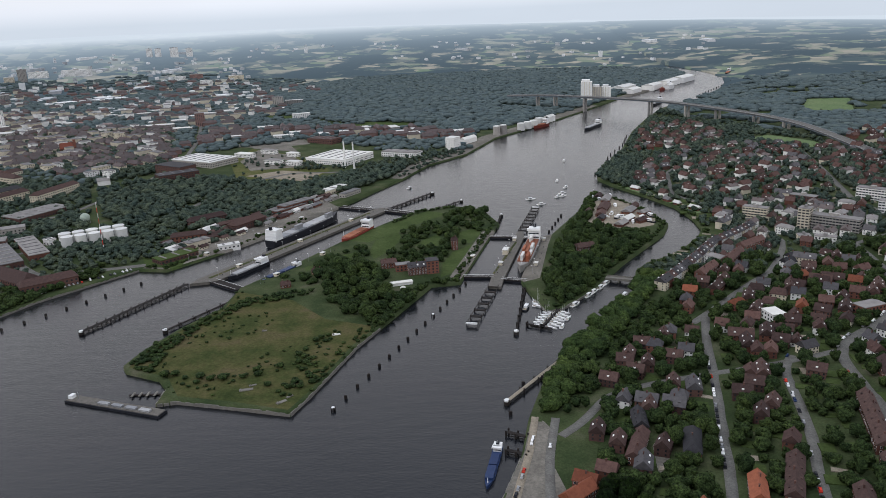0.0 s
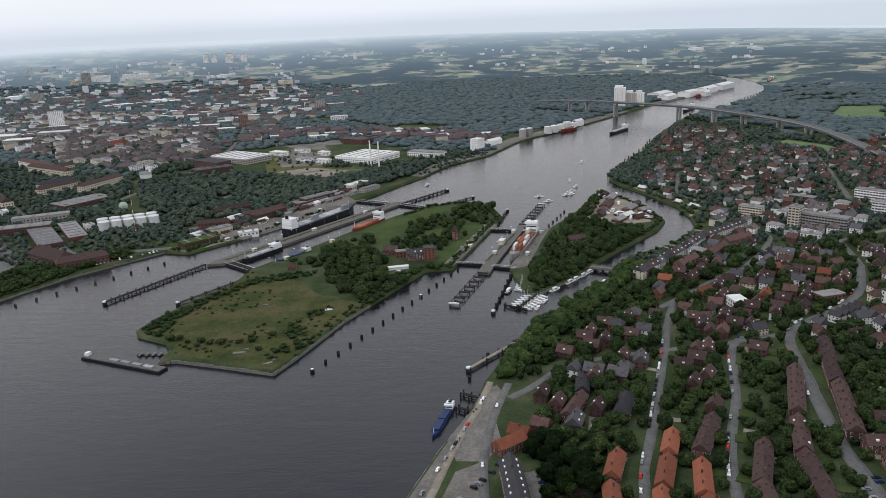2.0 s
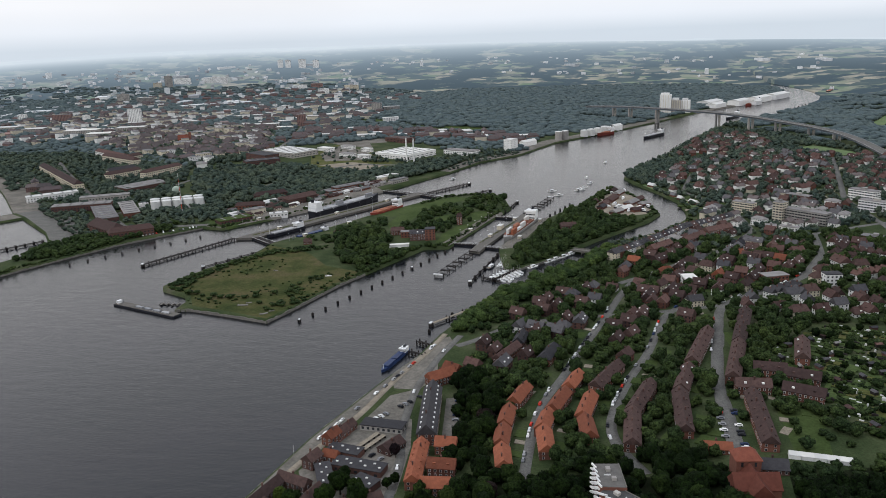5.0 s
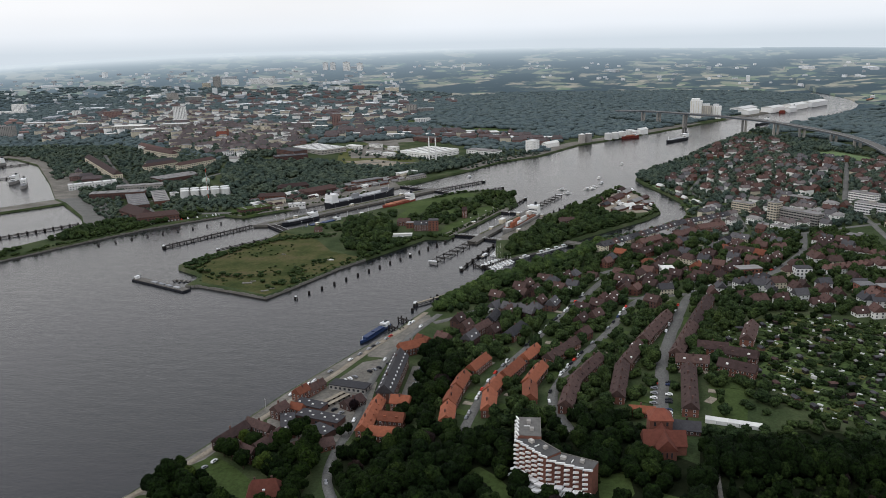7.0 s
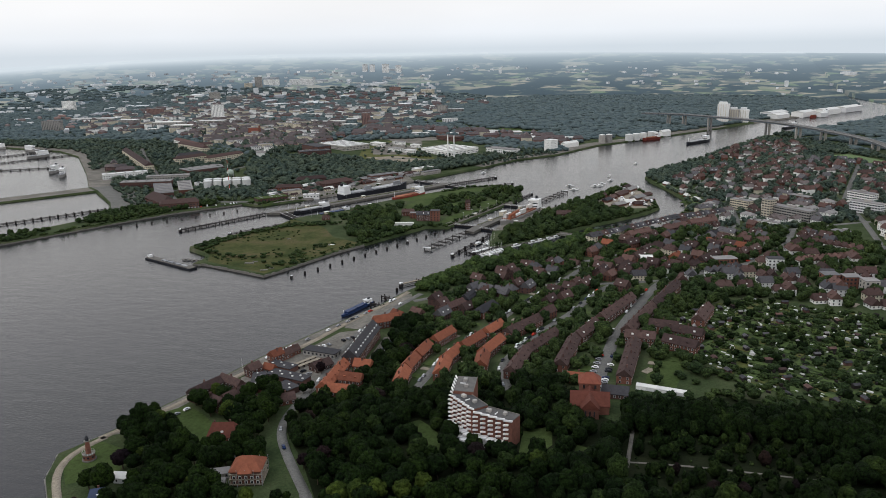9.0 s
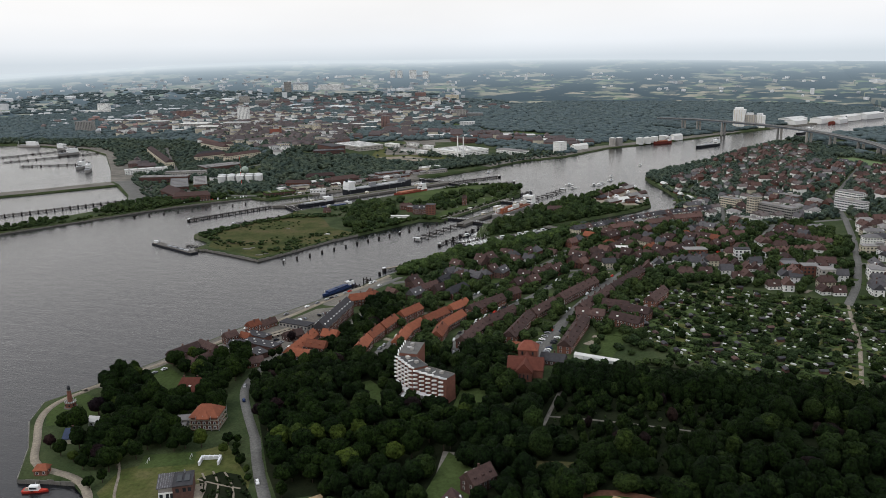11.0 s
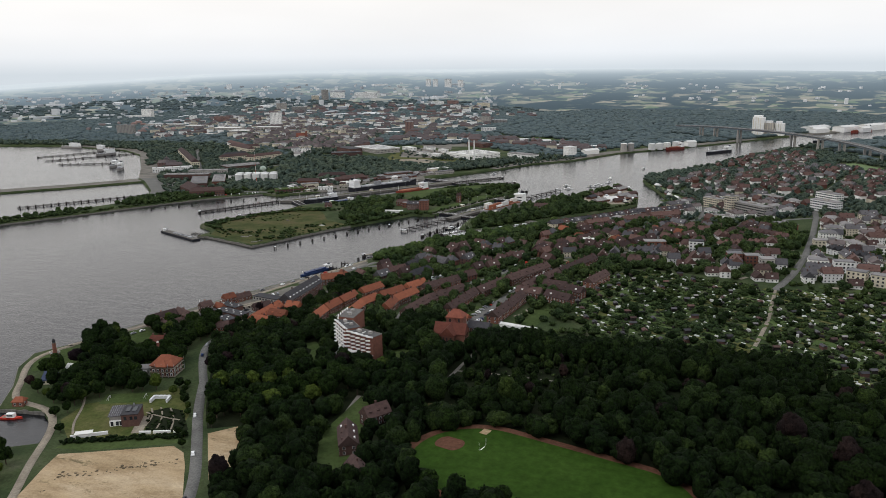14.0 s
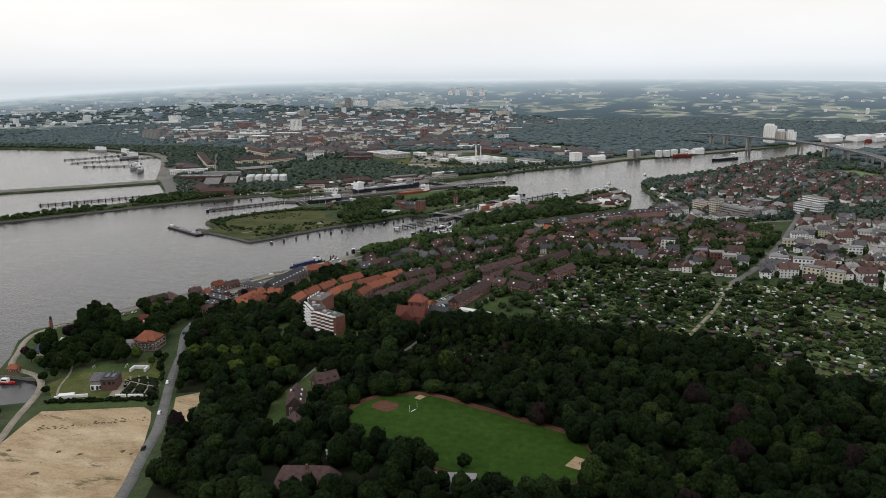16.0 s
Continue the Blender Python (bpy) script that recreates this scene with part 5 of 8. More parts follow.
# Pale town houses along the old arm of the canal: one close row of narrow gables.
TOWN_GABLES = [(pitched_kit("town_house", "house", 7.6, 10, 3, 3.6, wall, roof, 0, 1, 1, False, 60 + k), f"narrow {w} town house with steep {r} roof")
               for k, (wall, roof, w, r) in enumerate((("white", "roof_dark", "white", "dark grey"), ("cream", "roof_slate", "cream", "slate"), ("white", "roof_brown", "white", "brown"), ("cream", "roof_dark", "pale cream", "dark grey"), ("brick", "roof_dark", "red brick", "dark grey")))]
ARM_ROW = [(186, 598), (214, 632), (245, 674), (271, 711), (301, 737), (330, 765)]
for (x0, y0), (x1, y1) in zip(ARM_ROW, ARM_ROW[1:]):
    n = int(math.hypot(x1 - x0, y1 - y0) / 7.8)
    for k in range(n):
        kit, lab = TOWN_GABLES[(0, 1, 2, 0, 3, 4, 2)[(k + x0) % 7]]
        s = (k + 0.5) / n
        set_down(kit, x0 + (x1 - x0) * s, y0 + (y1 - y0) * s, math.degrees(math.atan2(y1 - y0, x1 - x0)), lab, "town houses by the old canal arm", (8, 10))
for a, b, wall in (((226, 616), (246, 640), "brick"), ((262, 650), (284, 678), "brick_dark"), ((290, 690), (318, 712), "brick")):
    row_between(a, b, 9, 3, 3.6, wall, "roof_red", "brick town terrace with red tile roof", "town_terrace", "town terraces", chim=11)
GABLE_KIT = pitched_kit("row_house", "house", 8.5, 5.2, 2, 2.8, "white", "roof_red", 0, 1, 0, False, 71)
GABLE_DARK = pitched_kit("row_house", "house", 8.5, 5.2, 2, 2.8, "white", "roof_dark", 0, 1, 0, False, 72)
for (x0, y0), (x1, y1), n, kit, c in (((378, 512), (432, 542), 10, GABLE_KIT, "red"), ((476, 532), (514, 499), 8, GABLE_DARK, "dark grey"), ((300, 470), (330, 490), 5, GABLE_DARK, "dark grey"), ((402, 600), (440, 566), 7, GABLE_KIT, "red"), ((520, 480), (560, 462), 7, GABLE_KIT, "red")):
    turn = math.degrees(math.atan2(y1 - y0, x1 - x0)) + 90
    for k in range(n):
        s = (k + 0.5) / n
        set_down(kit, x0 + (x1 - x0) * s, y0 + (y1 - y0) * s, turn, f"narrow white gabled row house with {c} roof", "white row houses", (8, 6))
for x, y, l, d, st, t, wall, roof, lab in ((394, 460, 12, 10, 3, 15, "brick", "roof_grey", "flat roofed brick block of flats"), (409, 458, 12, 10, 3, 15, "brick", "roof_grey", "flat roofed brick block of flats"), (421, 450, 11, 10, 3, 15, "grey", "roof_grey", "flat roofed grey block of flats"),
                                           (462, 462, 15, 9, 3, 8, "white", "roof_grey", "white block of flats with flat roof"), (482, 464, 15, 9, 3, 8, "white", "roof_grey", "white block of flats with flat roof"), (490, 434, 14, 9, 3, -20, "cream", "roof_grey", "cream block of flats with flat roof"),
                                           (507, 427, 14, 9, 3, -20, "cream", "roof_grey", "cream block of flats with flat roof"), (358, 504, 13, 9, 3, 10, "white", "roof_dark", "white block of flats with dark flat roof"), (317, 517, 20, 11, 2, 20, "brick", "roof_grey", "low brick hall with grey flat roof"), (249, 521, 11, 14, 2, 12, "white", "roof_white", "low white house with pale flat roof")):
    set_down(flat_kit("flats", "building", l, d, st, wall, roof, extra=False), x, y, t, lab, "small blocks of flats", (l, d))
for x, y, wall, roof, lab in ((233, 549, "brick", "roof_orange", "brick house with broad orange hipped roof"), (306, 600, "brick", "roof_orange", "brick house with broad orange hipped roof"), (244, 458, "cream", "roof_dark", "small yellow rendered house with dark roof"), (358, 602, "white", "roof_red", "white gabled house with red roof"),
                              (313, 640, "white", "roof_dark", "white villa with dark roof"), (324, 655, "white", "roof_dark", "white villa with dark roof")):
    set_down(pitched_kit("garden_villa", "house", 11, 9, 2, 3.6, wall, roof, 2.5 if roof == "roof_orange" else 0, 1, 0, False, x), x, y, 20, lab, "garden villas", (11, 9))


village([(80, 330), (105, 320), (150, 370), (170, 440), (200, 520), (150, 520), (110, 450), (88, 400)], 19.5, 31, (0, 1, 3, 4, 9, 1), 70)
village([(180, 340), (235, 400), (255, 450), (230, 530), (200, 480), (178, 400)], 19.5, 32, (0, 1, 4, 7, 1, 1), 68)
village([(160, 470), (260, 470), (330, 520), (430, 600), (400, 680), (330, 640), (250, 640), (210, 610)], 19.5, 33, (0, 1, 9, 3, 5, 7, 8, 9, 2, 5, 6, 1), 60)
village([(275, 440), (320, 420), (430, 400), (440, 480), (420, 560), (360, 560), (300, 480)], 18, 34, (2, 5, 6, 9, 9, 5, 2, 10), 15)
village([(440, 412), (530, 415), (650, 350), (760, 480), (700, 720), (480, 720), (460, 520)], 18, 35, (9, 5, 6, 12, 11, 13, 5, 9, 10, 12, 13), 12)
village([(230, 660), (330, 640), (420, 700), (480, 800), (420, 900), (330, 880), (290, 720)], 20, 36, (9, 6, 5, 12, 13, 11, 0, 5, 9, 12), -40)
village([(290, 900), (420, 900), (620, 800), (760, 900), (640, 1150), (430, 1230), (330, 1150), (270, 1020)], 26, 37, (5, 6, 0, 2, 1, 10, 4, 9, 7, 12, 2, 0), 25, without=[PASTURE])
village([(330, 1230), (430, 1250), (520, 1300), (520, 1500), (440, 1560), (380, 1400)], 26, 38, (1, 0, 6, 2, 5, 4, 0, 12), 20)
village([(640, 1150), (900, 900), (1100, 1100), (900, 1300), (700, 1300)], 32, 39, (0, 1, 2, 5, 6, 4), 10)
village([(760, 480), (980, 500), (1000, 800), (720, 760)], 25, 30, (9, 5, 13, 11, 12, 1, 9), 12)

VILLAGE_REST.finish("village_beyond", "further village houses with red and brown roofs", "houses")

# ---- lawns between the houses ----
def garden_lawns():
    rnd = random.Random(9)
    s, yards = Shape(), Shape()
    for poly, step, seed in (([(105, 200), (240, 225), (300, 300), (300, 440), (430, 400), (470, 560), (400, 690), (230, 640), (150, 520), (90, 400), (105, 300)], 15, 281), ([(440, 412), (650, 350), (780, 480), (700, 740), (480, 720)], 14.5, 282), ([(230, 690), (330, 700), (480, 800), (640, 820), (640, 1150), (430, 1230), (290, 1000)], 19, 283)):
        x, y = scatter(poly, step, seed, [ALLOTMENTS], 3, 0.8)
        for px, py in zip(x, y):
            a, l, w = radians(70 + rnd.choice((0, 90)) + rnd.uniform(-12, 12)), rnd.uniform(7, 13), rnd.uniform(5, 9)
            z = float(land_height(px, py))
            paved = rnd.random() < (0.2 if seed == 281 else 0.45)
            if paved:
                l, w = l * 0.8, w * 0.6
            (yards if paved else s).add([(px + u * l / 2 * math.cos(a) - v * w / 2 * math.sin(a), py + u * l / 2 * math.sin(a) + v * w / 2 * math.cos(a), z + dz) for dz in (-0.6, 0.3) for u, v in ((-1, -1), (1, -1), (1, 1), (-1, 1))],
                  [(4, 5, 6, 7), (0, 1, 5, 4), (1, 2, 6, 5), (2, 3, 7, 6), (3, 0, 4, 7)])
            FOOTPRINTS.append((px, py, 3.8))
    s.ob("garden_lawns", M["lawn"], None, label="mown garden lawns between village houses", category="lawn", kind="stuff")
    yards.ob("paved_yards", M["path"], None, label="pale paved yards and drives beside village houses", category="yard", kind="stuff")


garden_lawns()


# ---- garden plots ----
def garden_plots():
    rnd = random.Random(8)
    kits = []
    for l, d, wall, roof in ((3.6, 2.8, "timber", "roof_dark"), (4, 3, "timber", "roof_red"), (3.4, 2.6, "timber", "roof_slate"), (4.4, 2.8, "brick_dark", "roof_dark"), (3.6, 2.6, "timber", "roof_brown"), (2.6, 2.0, "timber", "roof_grey")):
        body = Shape().box(-l / 2, l / 2, -d / 2, d / 2, -1, 2.2)
        roof_ = Shape().gable(-l / 2, l / 2, -d / 2, d / 2, 2.25, 3.1, 0, 0.3, 0.15)
        kits.append(Kit("garden_shed", "shed", [("wall", body.mesh("wall", M[wall]), ""), ("roof", roof_.mesh("roof", M[roof]), "")]))
    x, y = scatter(ALLOTMENTS, 16, 77, gap=4, thin=0.5)
    for px, py in zip(x, y):
        set_down(rnd.choice(kits), float(px), float(py), 20 + rnd.choice((0, 90)) + rnd.uniform(-8, 8), "small wooden garden shed on a planted plot", "garden sheds", (3, 3))
    pale, brown = Shape(), Shape()
    cx, cy = scatter(ALLOTMENTS, 6.2, 79, gap=1.2, thin=0.6)
    for px, py in zip(cx, cy):
        a, l, d = radians(-28 + rnd.uniform(-6, 6)), rnd.uniform(0.8, 3.4), rnd.uniform(0.6, 1.7)
        z, h = float(land_height(px, py)), rnd.choice((0.45, 0.6, 1.0, 1.7))
        c, q = math.cos(a), math.sin(a)
        (pale if rnd.random() < 0.55 else brown).add([(px + u * l / 2 * c - v * d / 2 * q, py + u * l / 2 * q + v * d / 2 * c, z + dz) for dz in (-0.5, h) for u, v in ((-1, -1), (1, -1), (1, 1), (-1, 1))] + [(px - 0.3 * l * c, py - 0.3 * l * q, z + h * 1.25), (px + 0.3 * l * c, py + 0.3 * l * q, z + h * 1.25)],
            [(0, 1, 5, 4), (1, 2, 6, 5), (2, 3, 7, 6), (3, 0, 4, 7), (4, 5, 9, 8), (6, 7, 8, 9), (5, 6, 9), (7, 4, 8)])
    pale.ob("cold_frames", M["roof_white"], None, label="small pale glasshouses and cold frames on garden plots", category="cold frames", kind="stuff")
    brown.ob("compost_bins", M["timber"], None, label="small brown wooden bins and benches on garden plots", category="bins", kind="stuff")
    beds, tilled = Shape(), Shape()
    bx, by = scatter(ALLOTMENTS, 8.5, 78, gap=2)
    for px, py in zip(bx, by):
        a = radians(-28 + rnd.choice((0, 0, 90)))
        w, l = rnd.uniform(2.6, 5.5), rnd.uniform(6, 13)
        z = float(land_height(px, py))
        (tilled if rnd.random() < 0.3 else beds).add([(px + sx * l / 2 * math.cos(a) - sy * w / 2 * math.sin(a), py + sx * l / 2 * math.sin(a) + sy * w / 2 * math.cos(a), z + dz) for dz in (-0.4, 0.35) for sx, sy in ((-1, -1), (1, -1), (1, 1), (-1, 1))],
                 [(4, 5, 6, 7), (0, 1, 5, 4), (1, 2, 6, 5), (2, 3, 7, 6), (3, 0, 4, 7)])
    beds.ob("vegetable_beds", M["plot_grass"], None, label="vegetable beds and small lawns of garden plots", category="garden beds", kind="stuff")
    tilled.ob("tilled_beds", M["dry_lawn"], None, label="dry grass and tilled beds of garden plots", category="garden beds", kind="stuff")


garden_plots()


# ---- south bank: works, barracks, tanks, town ----
def oil_tanks():
    for i in range(5):
        for k in range(2):
            x, y = -413 + i * 12.5 - k * 9, 786 + i * 7.0 + k * 14
            e = thing("storage_tank", at(x, y), "pale cylindrical oil storage tank", "tank", "tank farm")
            Shape().tube((0, 0, -1), (0, 0, 13), 6.6, None, 24).ob("shell", M["tank"], e)
            Shape().tube((0, 0, 13), (0, 0, 14.2), 6.7, 0.6, 24).ob("roof", M["tank"], e)
            Shape().box(6.4, 7.0, -0.5, 0.5, 0, 13).ob("ladder", M["steel"], e)
            FOOTPRINTS.append((x, y, 8))


oil_tanks()


def radio_mast():
    e = thing("radio_mast", at(-368, 774), "slender red and white banded lattice mast", "mast")
    for k in range(9):
        Shape().tube((0, 0, 6 * k), (0, 0, 6 * k + 6), 0.55 - 0.045 * k, 0.55 - 0.045 * (k + 1), 4).ob("section", M["red_paint"] if k % 2 else M["white_paint"], e)
    g = thing("gas_sphere", at(-437, 885), "pale green spherical gas holder on legs", "tank")
    bm = bmesh.new()
    bmesh.ops.create_uvsphere(bm, u_segments=20, v_segments=12, radius=6, matrix=Matrix.Translation((0, 0, 7)))
    me = bpy.data.meshes.new("ball")
    bm.to_mesh(me)
    bm.free()
    me.materials.append(plain("green_tank_paint", (0.34, 0.40, 0.33), 0.2, 0.2, 0.5))
    link("ball", me, g)
    for k in range(6):
        a = k * math.pi / 3
        Shape().tube((5.5 * math.cos(a), 5.5 * math.sin(a), 0), (5.5 * math.cos(a), 5.5 * math.sin(a), 6), 0.4).ob("leg", M["steel"], g)


radio_mast()


def hall(a, b, width, h, wall, roof, label, name="factory_hall", ribs=True):
    length = math.hypot(b[0] - a[0], b[1] - a[1])
    x, y = (a[0] + b[0]) / 2, (a[1] + b[1]) / 2
    t = math.degrees(math.atan2(b[1] - a[1], b[0] - a[0]))
    e = thing(name, at(x, y, t), label, "building", "halls and barracks")
    Shape().box(-length / 2, length / 2, -width / 2, width / 2, -3, h).ob("wall", M[wall], e)
    if ribs:
        Shape().box(-length / 2 - 0.3, length / 2 + 0.3, -width / 2 - 0.3, width / 2 + 0.3, h, h + 0.8).ob("roof", M[roof], e)
        s = Shape()
        for k in range(max(2, int(length / 14))):
            u = -length / 2 + (k + 0.5) * length / max(2, int(length / 14))
            s.box(u - 1, u + 1, -width * 0.4, width * 0.4, h + 0.8, h + 1.3)
        s.ob("skylight_strip", M["roof_grey"], e, kind="stuff")
    else:
        Shape().gable(-length / 2, length / 2, -width / 2, width / 2, h + 0.1, h + width * 0.36, width * 0.3, 0.6).ob("roof", M[roof], e)
    windows(Shape(), length, width, max(1, int(h / 3.4)), lift=3.3, pitch=4.0, size=(1.8, 1.6), proud=0.08).ob("glazing", M["glass"], e, kind="stuff")
    n = max(1, int(length / width))
    for i in range(n):
        d = (i + 0.5) / n * length - length / 2
        FOOTPRINTS.append((x + d * math.cos(radians(t)), y + d * math.sin(radians(t)), width * 0.7))
    return e


hall((-436, 1272), (-352, 1222), 60, 8, "grey", "roof_white", "large hall with a pale flat roof")
hall((-200, 1280), (-130, 1240), 80, 9, "white", "roof_white", "large works hall with a pale flat roof")
hall((-421, 1100), (-373, 1135), 26, 11, "brick_dark", "roof_dark", "dark brick works building with flat roof")
hall((-240, 1450), (-190, 1420), 30, 8, "brick_dark", "roof_brown", "low brick workshop with brown roof")
hall((-90, 1300), (-30, 1270), 24, 8, "white", "roof_grey", "pale workshop near the canal quay")
for x, y in ((-149, 1195), (-133, 1183)):
    e = thing("chimney_stack", at(x, y), "tall slim pale works chimney", "chimney")
    Shape().tube((0, 0, 0), (0, 0, 42), 1.6, 1.1, 10).ob("shaft", M["white"], e)
    Shape().tube((0, 0, 42), (0, 0, 43.2), 1.3, 1.3, 10).ob("rim", M["steel"], e)
for a, b, w, h, wall, roof, lab in (
        ((-819, 1094), (-617, 908), 15, 12, "cream", "roof_brown", "long barrack block with brown roof"), ((-760, 1199), (-652, 1132), 15, 12, "cream", "roof_brown", "long barrack block with brown roof"),
        ((-622, 990), (-596, 1048), 13, 11, "cream", "roof_brown", "long barrack block with brown roof"), ((-560, 1000), (-538, 1080), 13, 11, "cream", "roof_brown", "long barrack block with brown roof"), ((-542, 905), (-506, 968), 38, 6, "brick_dark", "roof_grey", "low dockyard works with grey flat roof"),
        ((-508, 800), (-440, 715), 26, 6, "brick_dark", "roof_grey", "low dockyard works with grey flat roof"), ((-478, 815), (-424, 745), 20, 6, "brick", "roof_grey", "low brick dockyard works with flat roof"), ((-300, 795), (-264, 807), 11, 7, "brick", "roof_brown", "red brick lock office"), ((-262, 851), (-226, 882), 8, 4, "brick", "roof_brown", "low brick store in the lock yard"), ((-250, 832), (-216, 862), 8, 4, "brick_dark", "roof_brown", "low brick store in the lock yard"), ((-238, 762), (-218, 772), 9, 4, "white", "roof_white", "low white lock cabin"), ((-205, 905), (-175, 945), 7, 4, "brick", "roof_grey", "low brick store in the lock yard"), ((-447, 806), (-437, 800), 9, 6, "white", "roof_white", "small white dockyard house"),
        ((-820, 1265), (-690, 1170), 14, 11, "white", "roof_red", "long white barrack block with red roof"), ((-642, 1025), (-618, 1070), 13, 11, "cream", "roof_dark", "long barrack block with dark roof"), ((-706, 1160), (-688, 1204), 13, 11, "cream", "roof_brown", "long barrack block with brown roof"),
        ((-560, 770), (-490, 800), 20, 9, "brick_dark", "roof_grey", "dark brick dockyard building"), ((-440, 690), (-385, 655), 22, 7, "brick_dark", "roof_brown", "dark brick dockyard store"),
        ((-560, 830), (-500, 860), 16, 8, "grey", "roof_grey", "grey dockyard shed with flat roof"),
        ((-650, 830), (-600, 880), 16, 8, "white", "roof_white", "white dockyard shed with flat roof"), ((-390, 640), (-350, 670), 14, 8, "brick_dark", "roof_brown", "brick house at the lock head"),
        ((-240, 830), (-215, 870), 14, 8, "brick_dark", "roof_brown", "brick lock workshop by the quay"), ((-200, 920), (-170, 960), 14, 7, "brick", "roof_grey", "brick lock workshop by the quay"), ((-275, 770), (-258, 790), 12, 6, "cream", "roof_grey", "low lock office by the quay"),
        ((-290, 720), (-262, 752), 18, 4, "brick_dark", "lawn", "low building with a planted roof at the lock head"), ((-160, 1000), (-135, 1040), 14, 6, "cream", "roof_white", "pale lock store by the quay"),
        ((-300, 860), (-265, 890), 12, 7, "brick_dark", "roof_brown", "brick lock workshop by the quay"), ((-130, 985), (-112, 1015), 10, 5, "grey", "roof_grey", "grey lock store by the quay")):
    hall(a, b, w, h, wall, roof, lab, "barracks" if "barrack" in lab else "dock_building", roof in ("roof_grey", "roof_white", "lawn"))

rnd = random.Random(23)
YARD_KITS = [pitched_kit("yard_store", "shed", l, d, 1, 2.0, wall, roof, 0, 0, 0, False, 80 + k) for k, (l, d, wall, roof) in enumerate(((16, 7, "brick", "roof_brown"), (12, 7, "brick_dark", "roof_red"), (14, 8, "white", "roof_white"), (11, 6, "grey", "roof_grey"), (18, 7, "brick", "roof_grey"), (9, 6, "cream", "roof_brown")))]
x, y = scatter([(-272, 735), (-150, 955), (-128, 1000), (-150, 1010), (-210, 925), (-268, 850), (-312, 790)], 13, 91, gap=10, thin=0.85)
for px, py in zip(x, y):
    set_down(rnd.choice(YARD_KITS), float(px), float(py), 60 + rnd.uniform(-5, 5), "low workshop or store in the lock yard", "lock yard stores", (9, 6))
for px, py, l, d, t, roof in ((-336, 1297, 34, 16, -30, "roof_white"), (-305, 1492, 40, 18, 10, "roof_white"), (-273, 1237, 30, 16, -30, "roof_grey"), (-237, 1224, 26, 12, -30, "roof_white"), (-158, 1246, 20, 12, -30, "roof_grey"), (-300, 1330, 30, 12, -30, "roof_grey"), (-252, 1300, 22, 12, -30, "roof_white")):
    set_down(flat_kit("works_shed", "shed", l, d, 2, "white", roof, extra=False), px, py, t, "low pale works shed with flat roof", "works sheds", (l, d))


def landmark(x, y, l, d, h, turn, wall, roof, label, name="tower_block", bands=False):
    """A single building that stands out of the town: plan place, length, depth and height."""
    st = max(1, round(h / 2.9))
    set_down(flat_kit(name, "building", l, d, st, wall, roof, bands, 4.2, h > 14), x, y, turn, label, "landmark buildings", (l, d))


landmark(-1035, 1760, 34, 18, 44, 20, "white", "roof_grey", "tall white office tower over the town")
landmark(-1020, 1738, 46, 20, 9, 20, "grey", "roof_white", "low grey podium at the foot of the office tower", "office_wing")
landmark(-538, 1716, 21, 18, 30, 15, "hazed_brick", "roof_grey", "red brick tower block over the town")
landmark(-1838, 2036, 44, 18, 36, 10, "white", "roof_white", "white hospital block on the far side of town")
landmark(-1860, 2022, 90, 20, 13, 10, "white", "roof_white", "long low white hospital wing", "hospital_wing")
landmark(-1333, 1429, 50, 18, 28, 15, "grey", "roof_grey", "long grey office block behind the basin")
landmark(-1533, 1945, 24, 16, 16, 25, "white", "roof_white", "white block of flats in the town")
landmark(-1335, 1862, 52, 16, 24, 12, "hazed_brick", "roof_grey", "long brick block of flats in the town")
landmark(-1271, 1884, 18, 14, 16, -20, "white", "roof_white", "white block of flats in the town")
landmark(-1576, 2921, 28, 20, 46, 10, "grey", "roof_grey", "lone grey high-rise on the far side of town")
landmark(-1560, 3010, 72, 18, 24, 8, "white", "roof_white", "long white slab block far behind the town")
landmark(-1431, 3060, 110, 24, 22, 5, "white", "roof_white", "white research buildings far behind the town", "institute")
landmark(-1616, 2898, 34, 18, 20, 20, "cream", "roof_white", "pale block of flats far behind the town")
landmark(-1544, 2517, 42, 18, 28, 15, "grey", "roof_grey", "grey high-rise slab behind the town")
landmark(-1434, 2487, 62, 16, 19, 15, "grey", "roof_white", "grey slab block behind the town")
for x, y, l, h in ((-1299, 3513, 24, 36), (-1262, 3521, 24, 36), (-1190, 3525, 34, 41), (-1129, 3549, 27, 35)):
    landmark(x, y, l, 20, h, 12, "white", "roof_grey", "pale high-rise of a far housing estate")
landmark(-977, 2930, 38, 16, 15, 8, "white", "roof_white", "white block of flats by the far woods")
landmark(-926, 2965, 48, 16, 16, 8, "hazed_brick", "roof_grey", "brick block of flats by the far woods")
landmark(-829, 2765, 42, 16, 19, 10, "white", "roof_white", "white block of flats by the far woods")
landmark(-762, 2923, 56, 16, 18, 10, "cream", "roof_white", "pale block of flats by the far woods")
landmark(-425, 2052, 28, 16, 24, 10, "grey", "roof_grey", "grey high-rise at the edge of the woods")
landmark(-385, 2070, 48, 14, 11, 10, "grey", "roof_white", "low pale wing beside the grey high-rise", "office_wing")
landmark(-317, 1778, 40, 14, 13, 25, "white", "roof_white", "long white warehouse behind the works", "warehouse")
landmark(-676, 1530, 22, 14, 17, -35, "cream", "roof_grey", "cream block of flats in the old town")
landmark(-645, 1516, 22, 14, 17, -35, "cream", "roof_grey", "cream block of flats in the old town")
landmark(-412, 1157, 62, 30, 14, -34, "brick_dark", "roof_dark", "dark brick works hall beside the white hall", "works_hall")
